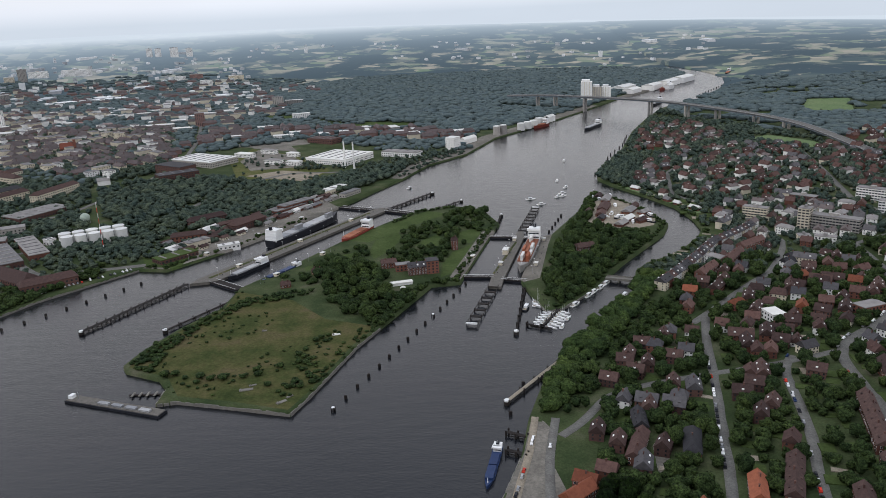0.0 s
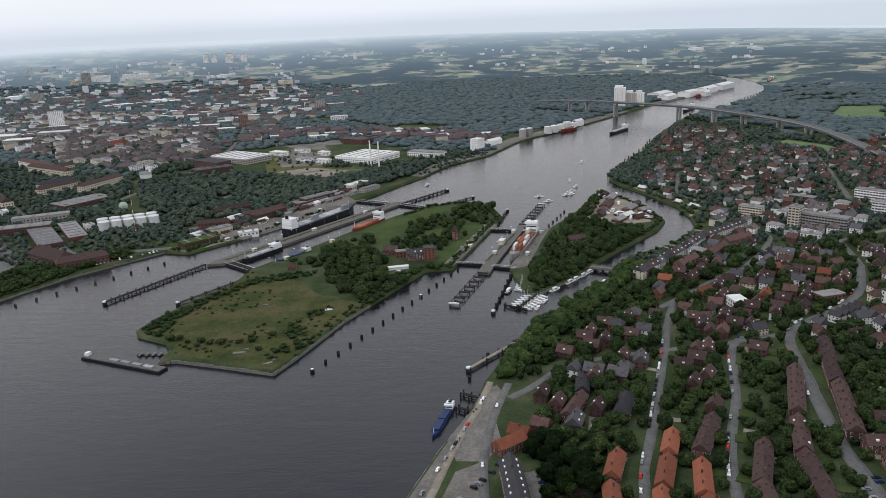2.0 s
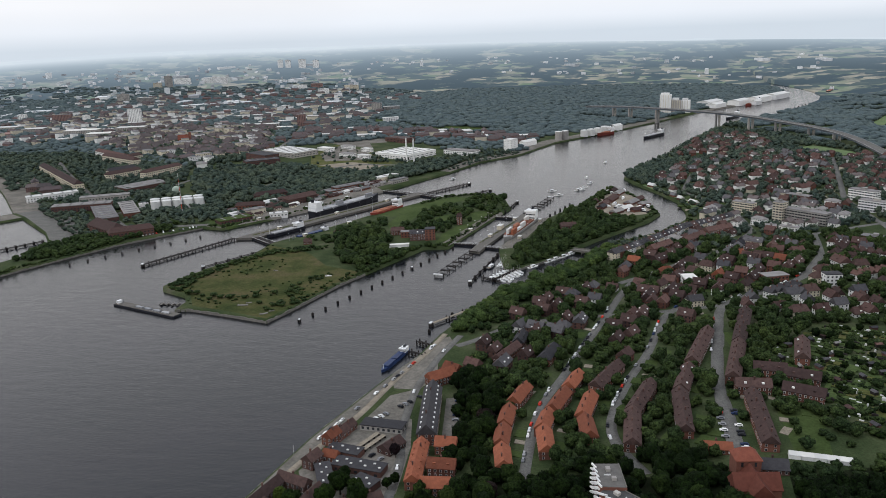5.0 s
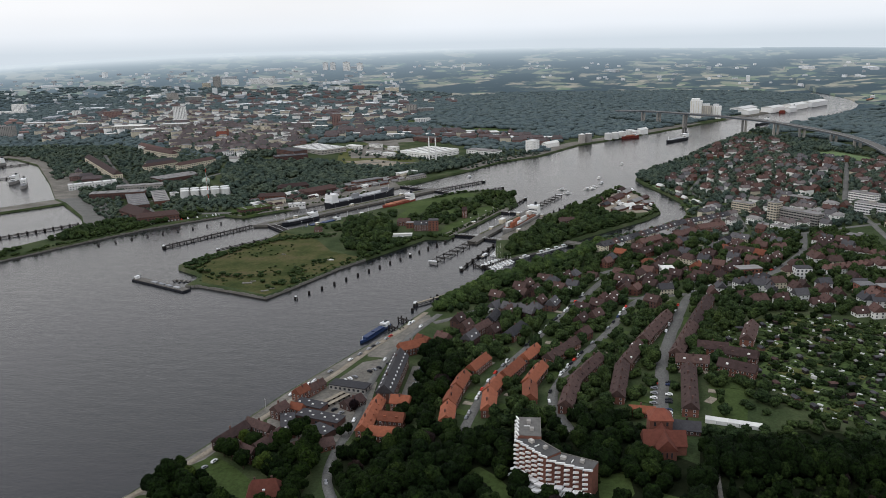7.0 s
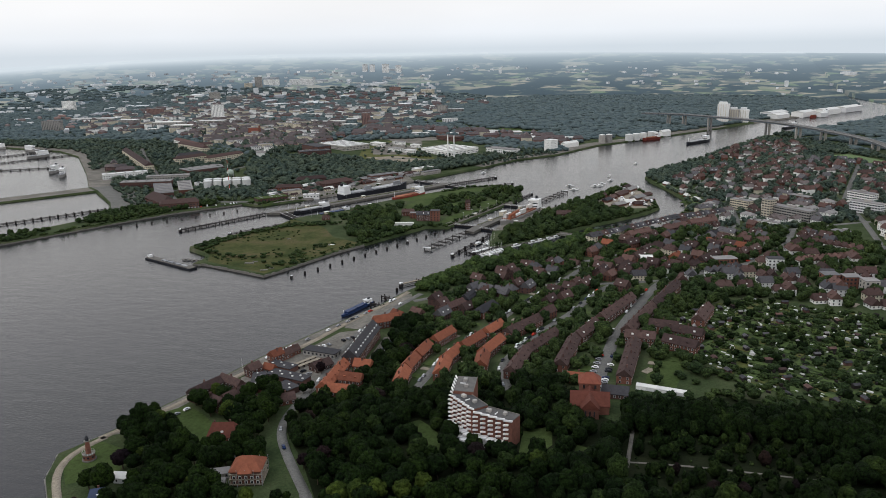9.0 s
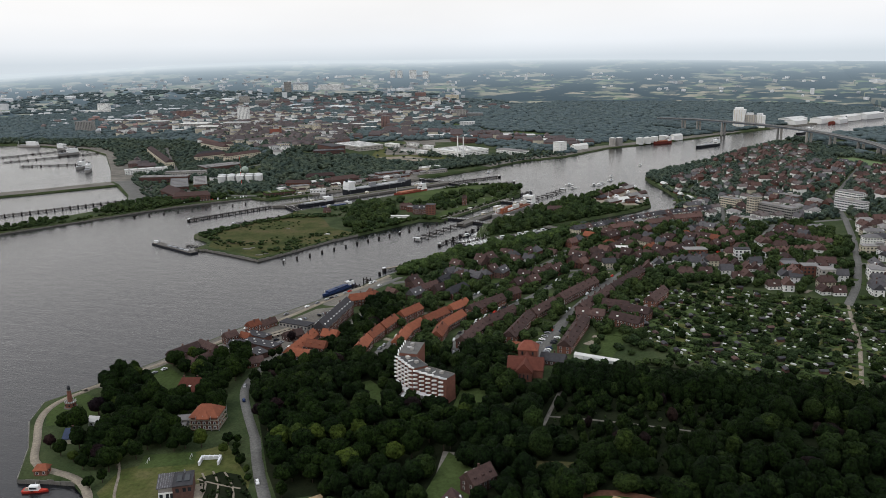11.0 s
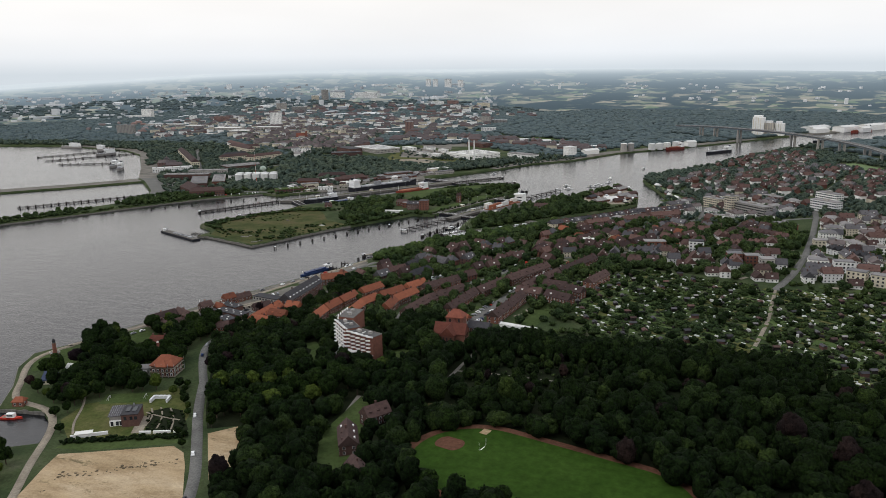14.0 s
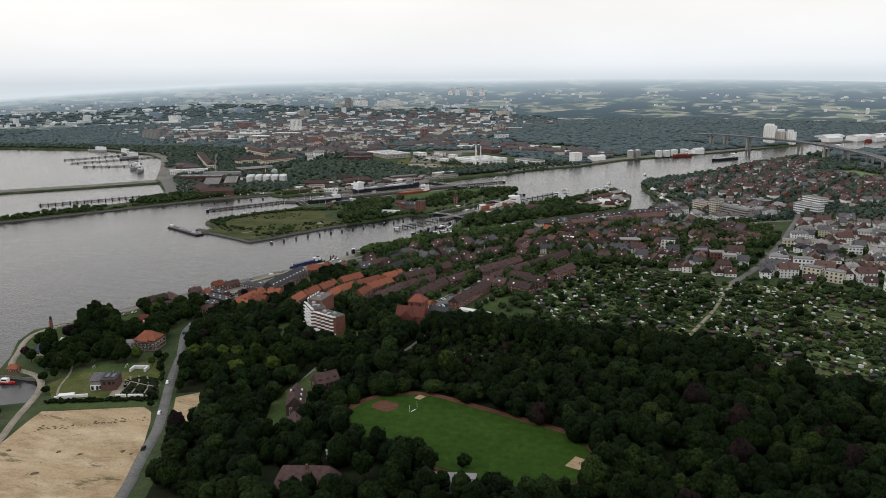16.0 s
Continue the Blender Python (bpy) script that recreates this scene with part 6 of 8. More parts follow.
# Flat sheds of a shopping and works quarter behind the barracks.
for x, y, l, d, h, t in ((-1424, 1690, 140, 30, 9, 8), (-1237, 1615, 54, 34, 12, 12), (-1060, 1560, 80, 40, 11, 14), (-985, 1520, 60, 36, 9, 14), (-949, 1600, 70, 30, 12, 14), (-627, 1686, 72, 22, 8, 12), (-560, 1650, 44, 20, 7, 12)):
    landmark(x, y, l, d, h, t, "grey", "roof_white", "wide low hall with a pale flat roof", "retail_hall")
e = thing("town_church", at(-700, 1400, 30) @ Matrix.Diagonal((0.7, 0.7, 0.8, 1)), "red brick town church with steep orange roof", "church")
gable_wall(Shape(), 34, 20, 12, 12).ob("nave", M["brick"], e)
Shape().gable(-17, 17, -10, 10, 12.2, 24.4, 4, 0.5).ob("roof", M["roof_church"], e)
Shape().box(17, 24, -3.5, 3.5, 0, 30).ob("tower", M["brick"], e)
e = thing("chapel", at(-503, 1098, 25), "little white chapel with a bell turret", "church")
gable_wall(Shape(), 18, 10, 7, 4).ob("nave", M["white"], e)
Shape().gable(-9, 9, -5, 5, 7.1, 11.4, 0, 0.4).ob("roof", M["roof_grey"], e)
Shape().box(5, 9, -2, 2, 7, 16, 0.3).ob("turret", M["white"], e)


# Town houses and blocks of the south bank.
def block_kits():
    out = []
    for i, (l, d, st, wall, roof, flat) in enumerate(((22, 11, 3, "hazed_brick", "roof_town_brown", 0), (30, 12, 3, "cream", "roof_town_brown", 0), (20, 12, 4, "white", "roof_grey", 1), (32, 12, 3, "hazed_brick", "roof_town", 0),
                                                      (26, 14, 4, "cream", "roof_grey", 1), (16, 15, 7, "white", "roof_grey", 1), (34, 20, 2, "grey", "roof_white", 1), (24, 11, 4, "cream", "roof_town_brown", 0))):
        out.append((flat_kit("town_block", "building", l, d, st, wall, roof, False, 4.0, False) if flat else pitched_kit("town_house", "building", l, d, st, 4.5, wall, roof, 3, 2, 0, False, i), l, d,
                    {"brick": "red brick", "cream": "cream", "white": "white", "hazed_brick": "pale brick", "grey": "grey"}[wall], "flat roof" if flat else "pitched roof"))
    return out


BLOCKS = block_kits()


def town(poly, step, seed, kinds, axis, without=(), thin=1.0, group="town blocks", lump_=0.0):
    rnd = random.Random(seed)
    x, y = scatter(poly, step, seed, without, 26, thin, lump_)
    for px, py in zip(x, y):
        kit, l, d, w, r = BLOCKS[rnd.choice(kinds)]
        if py > 1290 or px < -850:
            TOWN_REST.put(kit, at(float(px), float(py), axis + rnd.choice((0, 0, 90)) + rnd.uniform(-6, 6)))
            FOOTPRINTS.append((px, py, 14))
            continue
        set_down(kit, float(px), float(py), axis + rnd.choice((0, 0, 90)) + rnd.uniform(-6, 6), f"{w} town building with {r}", group, (l, d))


town([(-760, 1290), (-520, 1120), (-450, 1260), (-520, 1500), (-620, 1700), (-900, 1700), (-1000, 1480)], 31, 51, (0, 1, 7, 2, 0, 4, 1, 3), -40)
town([(-1000, 1480), (-900, 1700), (-800, 2000), (-1150, 2100), (-1500, 1900), (-1400, 1600), (-1150, 1350)], 42, 52, (2, 1, 3, 4, 7, 6, 0, 2), -30, thin=0.85)
town([(-480, 1380), (-300, 1500), (-100, 1480), (30, 1400), (100, 1480), (0, 1580), (-200, 1600), (-500, 1640)], 33, 53, (3, 3, 7, 6, 0, 0, 3), 15, thin=0.85)
town([(-620, 1700), (-480, 1660), (-350, 1900), (-500, 2300), (-900, 2300), (-850, 1950)], 46, 54, (0, 3, 2, 1, 6, 4), 10, thin=0.85)
town([(-600, 800), (-640, 950), (-740, 960), (-680, 860)], 34, 55, (3, 7, 0), 35, thin=0.7, group="dockyard buildings")
town([(-900, 2300), (-500, 2300), (-300, 2500), (-700, 2900), (-1300, 2900), (-1700, 2500), (-1500, 1950), (-1150, 2120)], 50, 56, (0, 1, 3, 7, 3, 2), 20, thin=0.6, lump_=-0.8)
TOWN_REST.finish("town_beyond", "further town buildings with mixed roofs", "buildings")


# ---- locks ----
PILE = Shape().tube((0, 0, -4), (0, 0, 4.2), 0.42, 0.36, 6).mesh("pile", M["timber"])
def quay_island(name, corners, label, top=2.6):
    e = thing(name, pose(0, 0, 0), label, "quay", kind="structure")
    Shape().prism(corners, -4, top - 0.5).ob("body", M["stone"], e)
    Shape().prism(corners, top - 0.5, top).ob("coping", M["stone"], e)
    return e


quay_island("lock_wall", [(-236, 654), (-212, 660), (-66, 908), (-62, 920), (-74, 922), (-84, 912), (-232, 668)], "long weathered concrete wall between the two large lock chambers")
quay_island("lock_wall", [(42, 623), (53, 620), (57, 640), (91, 771), (92, 792), (86, 793), (82, 776), (47, 650)], "narrow concrete wall between the two small lock chambers")


def lock_gate(a, b, thick=5.0, label="dark steel sliding lock gate with a walkway"):
    m, length = along(a, b)
    e = thing("lock_gate", m, label, "lock gate", "lock gates")
    Shape().box(0, length, -thick / 2, thick / 2, -4, 1.6).ob("leaf", M["hull_dark"], e)
    Shape().box(0, length, -thick / 2 - 0.3, thick / 2 + 0.3, 1.6, 2.2).ob("walkway", M["timber"], e)
    for s in (-1, 1):
        rail = Shape().box(0, length, s * thick / 2 - 0.08, s * thick / 2 + 0.08, 3.1, 3.25).ob("rail", M["white_paint"], e)
        for k in range(7):
            x = (k + 0.5) * length / 7
            Shape().box(x - 0.06, x + 0.06, s * thick / 2 - 0.06, s * thick / 2 + 0.06, 2.2, 3.2).ob("rail_post", M["white_paint"], rail)


lock_gate((-216, 662), (-184, 636), 8)
lock_gate((-127, 936), (-83, 914), 8)
lock_gate((-66, 910), (-34, 890), 8)
for a, b in (((20, 652), (48, 648)), ((54, 778), (83, 773)), ((55, 642), (78, 634)), ((90, 769), (113, 762))):
    lock_gate(a, b, 4, "dark steel lock gate of the small lock")


def jetty(a, b, width=3.0, bay=9.0, label="dark timber guide jetty on piles", white=True, group="guide jetties", deck="timber"):
    """A timber walkway on pairs of piles, with fender piles in clusters."""
    m, length = along(a, b)
    e = thing("jetty", m, label, "jetty", group)
    Shape().box(0, length, -width / 2, width / 2, 1.9, 2.3).ob("deck", M[deck], e)
    for s in (-1, 1):
        Shape().box(0, length, s * width / 2 - 0.1, s * width / 2 + 0.1, 0.6, 1.0).ob("waling", M["timber"], e)
    for k in range(int(length / bay) + 1):
        x = min(k * bay, length)
        for s in (-1, 1):
            link("pile", PILE, e).matrix_basis = Matrix.Translation((x, s * (width / 2 + 0.45), -0.6)) @ Matrix.Diagonal((1.7, 1.2, 1, 1))
    if white:
        Shape().prism([(-1.8 * math.cos(t), 1.8 * math.sin(t)) for t in (k * math.pi / 4 for k in range(8))], 2.3, 3.4).ob("end_cap", M["white_paint"], e)
        Shape().prism([(-2 * math.cos(t), 2 * math.sin(t)) for t in (k * math.pi / 4 for k in range(8))], -4, 2.3).ob("end_dolphin", M["timber"], e)


jetty((-291, 547), (-240, 655), 4.5, 9)
jetty((-222, 545), (-186, 606), 1.6, 15)
jetty((-8, 996), (-64, 914), 5, 9)
jetty((30, 948), (-15, 895), 1.6, 14)
jetty((56, 522), (72, 618), 0.9, 15)
jetty((75, 869), (64, 805), 1.2, 12)
jetty((39, 415), (92, 487), 2.6, 18, "pale concrete landing stage on dark piles", deck="path")
jetty((66, 447), (76, 440), 2.0, 9, "short pale footbridge to the landing stage", False, deck="path")
jetty((-470, 628), (-560, 480), 3, 10, "dark timber jetty in the naval basin", False)
jetty((36, 379), (48, 372), 2.6, 6, "short landing pier on piles", False)
jetty((34, 360), (46, 354), 2.6, 6, "short landing pier on piles", False)
jetty((-840, 926), (-944, 868), 4, 16, "long mooring pier in the naval basin", False)
jetty((-950, 1075), (-1027, 900), 4, 16, "long mooring pier in the naval basin", False)
jetty((-1050, 1130), (-1107, 945), 4, 16, "long mooring pier in the naval basin", False)


def lattice_jetty(a, b, width=9.0):
    """Two rows of piles joined by cross beams, like a ladder on the water."""
    m, length = along(a, b)
    e = thing("guide_frame", m, "ladder-like dark timber guide frame before the small locks", "jetty", "guide frames")
    for s in (-1, 1):
        Shape().box(0, length, s * width / 2 - 0.2, s * width / 2 + 0.2, 1.7, 2.1).ob("beam", M["timber"], e)
    for k in range(int(length / 14) + 1):
        x = k * 14
        Shape().box(x - 1.7, x + 1.7, -width / 2, width / 2, 1.8, 2.4).ob("cross_beam", M["timber"], e)
        for s in (-1, 1):
            link("pile", PILE, e).matrix_basis = Matrix.Translation((x, s * width / 2, -0.8))
    Shape().box(-3, -1.4, -4.5, 0.2, 2.3, 3.4).ob("end_screen", M["white_paint"], e)
    Shape().box(-3, -1.4, 0.2, 4.5, 2.3, 3.2).ob("end_screen", M["white_paint"], e)


lattice_jetty((23.5, 541), (45, 624))
lattice_jetty((119, 894), (94, 798))


CAP_WHITE = Shape().tube((0, 0, 4.0), (0, 0, 4.7), 1.2, 1.05, 8).mesh("cap", M["white_paint"])
CAP_DARK = Shape().tube((0, 0, 4.0), (0, 0, 4.6), 0.95, 0.8, 8).mesh("cap", M["timber"])


def dolphin(x, y, r=1.1, tall=2.3):
    e = thing("mooring_dolphin", pose(x, y, 0) @ Matrix.Diagonal((1, 1, tall / 4.2, 1)), "dark timber mooring dolphin made of a ring of piles", "dolphin", "mooring dolphins")
    for k in range(5):
        t = k * 2 * math.pi / 5
        link("pile", PILE, e).matrix_basis = Matrix.Translation((0.75 * r * math.cos(t), 0.75 * r * math.sin(t), 0))
    link("cap", CAP_WHITE if r > 1.4 else CAP_DARK, e)


for i in range(16):
    y = 413 + 14.9 * i
    dolphin(float(np.interp(y, (413, 528, 558, 636), (-70, -22, -9, 22))), y, 1.6 if i in (0, 10) else 1.0)
for i in range(7):
    dolphin(56 + 16 * i / 6, 522 + 92 * i / 6, 1.6 if i == 0 else 1.2, 2.8)
for i in range(5):
    dolphin(121 + 24 * i / 4, 794 + 66 * i / 4, 1.1)
for i in range(9):
    dolphin(-286 - 88 * i / 8, 664 - 120 * i / 8)
dolphin(40, 402), dolphin(52, 440)
for i in range(6):
    dolphin(-455 - 20 * i, 470 - 42 * i, 1.0)
for i in range(12):
    dolphin(232 + 12 * i + 3 * math.sin(i), 1085 + 30 * i, 0.9, 3.4)
for i in range(14):
    dolphin(700 + 18 * i, 2015 + 28 * i, 1.2, 3)


def mole_barge():
    m, length = along((-249, 437), (-178, 411))
    e = thing("pier_pontoon", m, "long low rusty pontoon moored off the island point", "pontoon")
    Shape().box(0, length, -4.5, 4.5, -1.5, 1.5).ob("hull", M["hull_dark"], e)
    Shape().box(0.6, length - 0.6, -3.9, 3.9, 1.5, 1.9).ob("deck", M["stone"], e)
    for k in range(4):
        Shape().box(26 + 11 * k, 34 + 11 * k, -2.4, 0.6, 1.9, 3.0).ob("hatch", M["steel"], e)
    Shape().box(1, 4, -2, 2, 1.9, 4.2).ob("cabin", M["white_paint"], e)
    Shape().tube((8, 0, 1.9), (8, 0, 7), 0.2).ob("mast", M["steel"], e)
    w = thing("wooden_ramp", pose(-196, 440, 0), "collapsed pale timber landing frame", "ramp")
    for k in range(5):
        Shape().box(-12 + 5 * k, -10.6 + 5 * k, -3, 3, 0.9, 1.4).ob("plank", M["concrete"], w)
    Shape().box(-14, 12, -0.8, 0.8, 0.4, 0.9).ob("bearer", M["timber"], w)


mole_barge()


def stone_edge(line, label, height=1.3, width=2.2):
    """A rough stone kerb along a shore."""
    s = Shape()
    rnd = random.Random(3)
    for (x0, y0), (x1, y1) in zip(line, line[1:]):
        n = max(1, int(math.hypot(x1 - x0, y1 - y0) / 3.2))
        a = math.atan2(y1 - y0, x1 - x0)
        for i in range(n):
            t = (i + 0.5) / n
            x, y, w, l = x0 + (x1 - x0) * t, y0 + (y1 - y0) * t, width * rnd.uniform(0.4, 0.6), 1.7
            z = 0.7 * height + 1.5 + rnd.uniform(-0.45, 0.3)
            s.add([(x + u * l * math.cos(a) - v * w * math.sin(a), y + u * l * math.sin(a) + v * w * math.cos(a), zz) for zz in (-1, z) for u, v in ((-1, -1), (1, -1), (1, 1), (-1, 1))],
                  [(4, 5, 6, 7), (0, 1, 5, 4), (1, 2, 6, 5), (2, 3, 7, 6), (3, 0, 4, 7)])
    s.ob("stone_edge", M["concrete"], None, label=label, category="embankment", kind="stuff")


stone_edge(ISLE_MIDDLE[3:11], "pale rough stone embankment of the island", 1.1, 1.3)
stone_edge(SHORE_NORTH[9:20], "pale stone kerb of the shore promenade", 0.9, 1.4)
stone_edge(ISLE_EAST[1:6], "pale stone quay of the small harbour", 1.0, 1.3)
stone_edge(SHORE_SOUTH[9:16], "pale stone embankment of the fjord shore", 0.4, 1.3)

# Island buildings.
for x, y, l, d, t, st, lab in ((-50, 685, 15, 10, 10, 2, "red brick lock house on the island"), (15, 735, 6, 6, 15, 4, "small brick tower house on the island"), (144, 709, 18, 11, 15, 3, "dark brick house among trees on the lock island"), (-142, 637, 9, 6, 20, 1, "low hut on the island"), (-118, 672, 10, 7, 20, 1, "low hut on the island")):
    set_down(pitched_kit("lock_house", "house", l, d, st, 3.0, "brick_dark" if st == 3 else "brick", "roof_brown", 1, 2, 0, seed=l), x, y, t, lab, "lock houses", (l, d))
set_down(flat_kit("lock_office", "building", 11, 11, 4, "brick", "roof_dark", extra=False), -8, 666, 12, "square brick lock office with flat roof", "lock houses", (11, 11))
set_down(pitched_kit("lock_office_wing", "building", 17, 11, 3, 3.4, "brick_dark", "roof_dark", 0, 1, 3, seed=4), -22, 664, 12, "dark roofed brick wing of the lock office", "lock houses", (17, 11))
set_down(flat_kit("lock_annexe", "building", 14, 8, 2, "brick", "roof_grey", extra=False), -36, 674, 12, "low brick annexe of the lock office", "lock houses", (14, 8))
e = thing("dome_tent", pose(-34, 622, 2.6), "small white dome on the lock island", "dome")
Shape().prism([(2.6 * math.cos(k * math.pi / 6), 2.6 * math.sin(k * math.pi / 6)) for k in range(12)], -0.1, 1.4).ob("drum", M["white"], e)
Shape().prism([(2.7 * math.cos(k * math.pi / 6), 2.7 * math.sin(k * math.pi / 6)) for k in range(12)], 1.4, 2.6, 0.5).ob("dome", M["roof_white"], e)
e = thing("gate_store", pose(-42, 632, 2.6, 0, 0, 15), "low white roofed gate store on the lock island", "shed")
Shape().box(-16, 16, -2.5, 2.5, -1, 2.4).ob("wall", M["white"], e)
Shape().box(-16.5, 16.5, -3, 3, 2.4, 2.8).ob("roof", M["roof_white"], e)
e = thing("control_tower", pose(66, 716, 2.6, 0, 0, 75), "pale lock control cabin on the wall", "cabin")
Shape().box(-5, 5, -2.4, 2.4, -0.1, 4.5).ob("wall", M["cream"], e)
Shape().box(-5.4, 5.4, -2.8, 2.8, 4.5, 5).ob("roof", M["roof_white"], e)
FOOTPRINTS.append((-42, 632, 12))

# Boatyard sheds on the point of the eastern island.
for i, (x, y, l, d, t, r) in enumerate(((200, 880, 30, 12, 70, "roof_red"), (225, 860, 22, 12, 60, "roof_grey"), (212, 920, 24, 10, 70, "roof_grey"), (190, 850, 16, 10, 70, "roof_red"), (240, 850, 14, 9, 40, "roof_grey"), (215, 825, 18, 10, 50, "roof_white"), (205, 935, 16, 8, 70, "roof_brown"), (186, 830, 14, 8, 65, "roof_dark"), (203, 805, 18, 10, 55, "roof_grey"), (228, 815, 14, 8, 35, "roof_brown"), (236, 880, 16, 8, 60, "roof_brown"), (178, 862, 10, 7, 70, "roof_brown"), (262, 972, 12, 6, -55, "roof_white"), (284, 905, 10, 6, -65, "roof_grey"), (303, 860, 14, 6, -60, "roof_white"), (290, 885, 9, 5, -62, "roof_white"))):
    set_down(pitched_kit("boatyard_shed", "shed", l, d, 1, 2.6, "brick", r, 0, 0, 0, False, i), x, y, t, "low boatyard shed beside the old canal arm", "boatyard sheds", (l, d))

# Footbridge over the old arm.
m, length = along((152, 632), (176, 622))
e = thing("footbridge", m, "plain concrete road bridge over the old canal arm", "bridge")
Shape().box(-4, length + 4, -4, 4, 2.4, 3.4).ob("deck", M["concrete"], e)
for s in (-1, 1):
    Shape().box(-4, length + 4, s * 3.9 - 0.1, s * 3.9 + 0.1, 3.4, 4.5).ob("parapet", M["concrete"], e)
for k in (0.3, 0.7):
    Shape().box(length * k - 0.6, length * k + 0.6, -3.4, 3.4, -4, 2.4).ob("pier", M["concrete"], e)


# ---- high bridge ----
def high_bridge():
    e = thing("high_bridge", pose(0, 0, 0), "long high road bridge on tall concrete piers", "bridge")
    line = [(188, 1942), (250, 1898), (297, 1859), (358, 1796), (420, 1742), (483, 1680), (530, 1600), (570, 1515), (608, 1420), (630, 1320), (636, 1240), (631, 1081)]
    deck_z = [29, 32, 33.5, 34.5, 34.5, 34, 34, 33, 32, 31, 28, 22]
    span = np.r_[0, np.cumsum(np.hypot(*np.diff(np.array(line, float), axis=0).T))]
    fine = np.linspace(0, span[-1], 61)
    kern = np.ones(5) / 5
    raw = np.stack([np.interp(fine, span, [c[k] for c in line]) for k in (0, 1)] + [np.interp(fine, span, deck_z)], 1)
    pts = np.stack([np.convolve(np.pad(raw[:, k], 2, mode="reflect", reflect_type="odd"), kern, "valid") for k in range(3)], 1)
    deck_z, pts = pts[:, 2], pts[:, :2]
    d = np.gradient(pts, axis=0)
    n = np.stack([-d[:, 1], d[:, 0]], 1) / np.linalg.norm(d, axis=1)[:, None]
    for half, up, down, name, mat in ((8.5, 0.0, -0.8, "deck", "asphalt"), (6.0, -0.8, -3.6, "girder", "bridge_blue")):
        v, f = [], []
        for i, (p, s) in enumerate(zip(pts, n)):
            v += [(p[0] + s[0] * half * a, p[1] + s[1] * half * a, deck_z[i] + b) for a, b in ((-1, down), (1, down), (1, up), (-1, up))]
            if i:
                k = 4 * i
                f += [(k - 4 + j, k - 4 + (j + 1) % 4, k + (j + 1) % 4, k + j) for j in range(4)]
        f += [(3, 2, 1, 0), tuple(len(v) - 4 + j for j in range(4))]
        link(name, mesh_from(name, v, f, M[mat]), e)
    for side in (-1, 1):
        s = Shape()
        for p, q, z0, z1, m0, m1 in zip(pts[:-1], pts[1:], deck_z[:-1], deck_z[1:], n[:-1], n[1:]):
            s.tube((*(p + m0 * 8.3 * side), z0 + 0.6), (*(q + m1 * 8.3 * side), z1 + 0.6), 0.35, None, 5)
        s.ob("parapet", M["steel"], e)
    for px, py in ((262, 1888), (297, 1859), (358, 1793), (483, 1686), (530, 1600), (570, 1515), (608, 1420), (628, 1335)):
        i = int(np.argmin(np.hypot(pts[:, 0] - px, pts[:, 1] - py)))
        turn = math.atan2(d[i, 1], d[i, 0])
        for s in (-1, 1):
            x, y = pts[i] + n[i] * 5.2 * s
            corner = [(x + 1.6 * a * math.cos(turn) - 2.2 * b * math.sin(turn), y + 1.6 * a * math.sin(turn) + 2.2 * b * math.cos(turn)) for a, b in ((-1, -1), (1, -1), (1, 1), (-1, 1))]
            Shape().prism(corner, -4, deck_z[i] - 3.4).ob("pier", M["grey"], e)
    return line


high_bridge()
street([(631, 1090), (640, 1010), (670, 920), (740, 840), (900, 740)], 12, "asphalt", "road", "dual carriageway beyond the high bridge")
KEEP_OFF.append(([(183, 1945), (297, 1859), (420, 1742), (483, 1680), (570, 1515), (630, 1320), (636, 1240), (631, 1081)], 12))

# ---- canal port ----
e = thing("cold_store", at(30, 1334, 55), "white block of a canal-side warehouse", "building", "port buildings")
Shape().box(-10, 10, -9, 9, -2, 21).ob("wall", M["white"], e)
Shape().box(-10.3, 10.3, -9.3, 9.3, 21, 21.6).ob("roof", M["roof_white"], e)
windows(Shape(), 20, 18, 6, lift=3.2, pitch=4).ob("glazing", M["grey"], e, kind="stuff")
for x, y, r, h, n in ((120, 1478, 7, 17, 1), (134, 1490, 7, 17, 1), (175, 1535, 8, 13, 1), (190, 1552, 8, 13, 1), (205, 1570, 8, 13, 1), (222, 1610, 9, 12, 1)):
    e = thing("silo", at(x, y), "pale round storage silo on the canal quay", "silo", "port silos")
    Shape().tube((0, 0, -1), (0, 0, h), r, None, 20).ob("shell", M["tank"] if y > 1500 else M["grey"], e)
    Shape().tube((0, 0, h), (0, 0, h + 1.4), r, 1, 20).ob("cap", M["tank"], e)
for x, y, l, d, h, w in ((400, 2000, 28, 24, 47, "white"), (429, 2006, 24, 22, 33, "grey"), (455, 2010, 22, 20, 32, "white")):
    e = thing("grain_silo", at(x, y, -10), "huge pale grain silo block by the high bridge", "silo", "grain silos")
    Shape().box(-l / 2, l / 2, -d / 2, d / 2, -2, h).ob("wall", M[w], e)
    Shape().box(-l / 2 + 2, l / 2 - 6, -d / 2 + 3, d / 2 - 3, h, h + 5).ob("headhouse", M["white"], e)
    s = Shape()
    for k in range(int(l / 6)):
        x0 = -l / 2 + (k + 0.5) * 6
        s.box(x0 - 0.5, x0 + 0.5, -d / 2 - 0.4, d / 2 + 0.4, 0, h)
    s.ob("pilaster_strip", M["cream"], e, kind="stuff")
    FOOTPRINTS.append((x, y, 20))
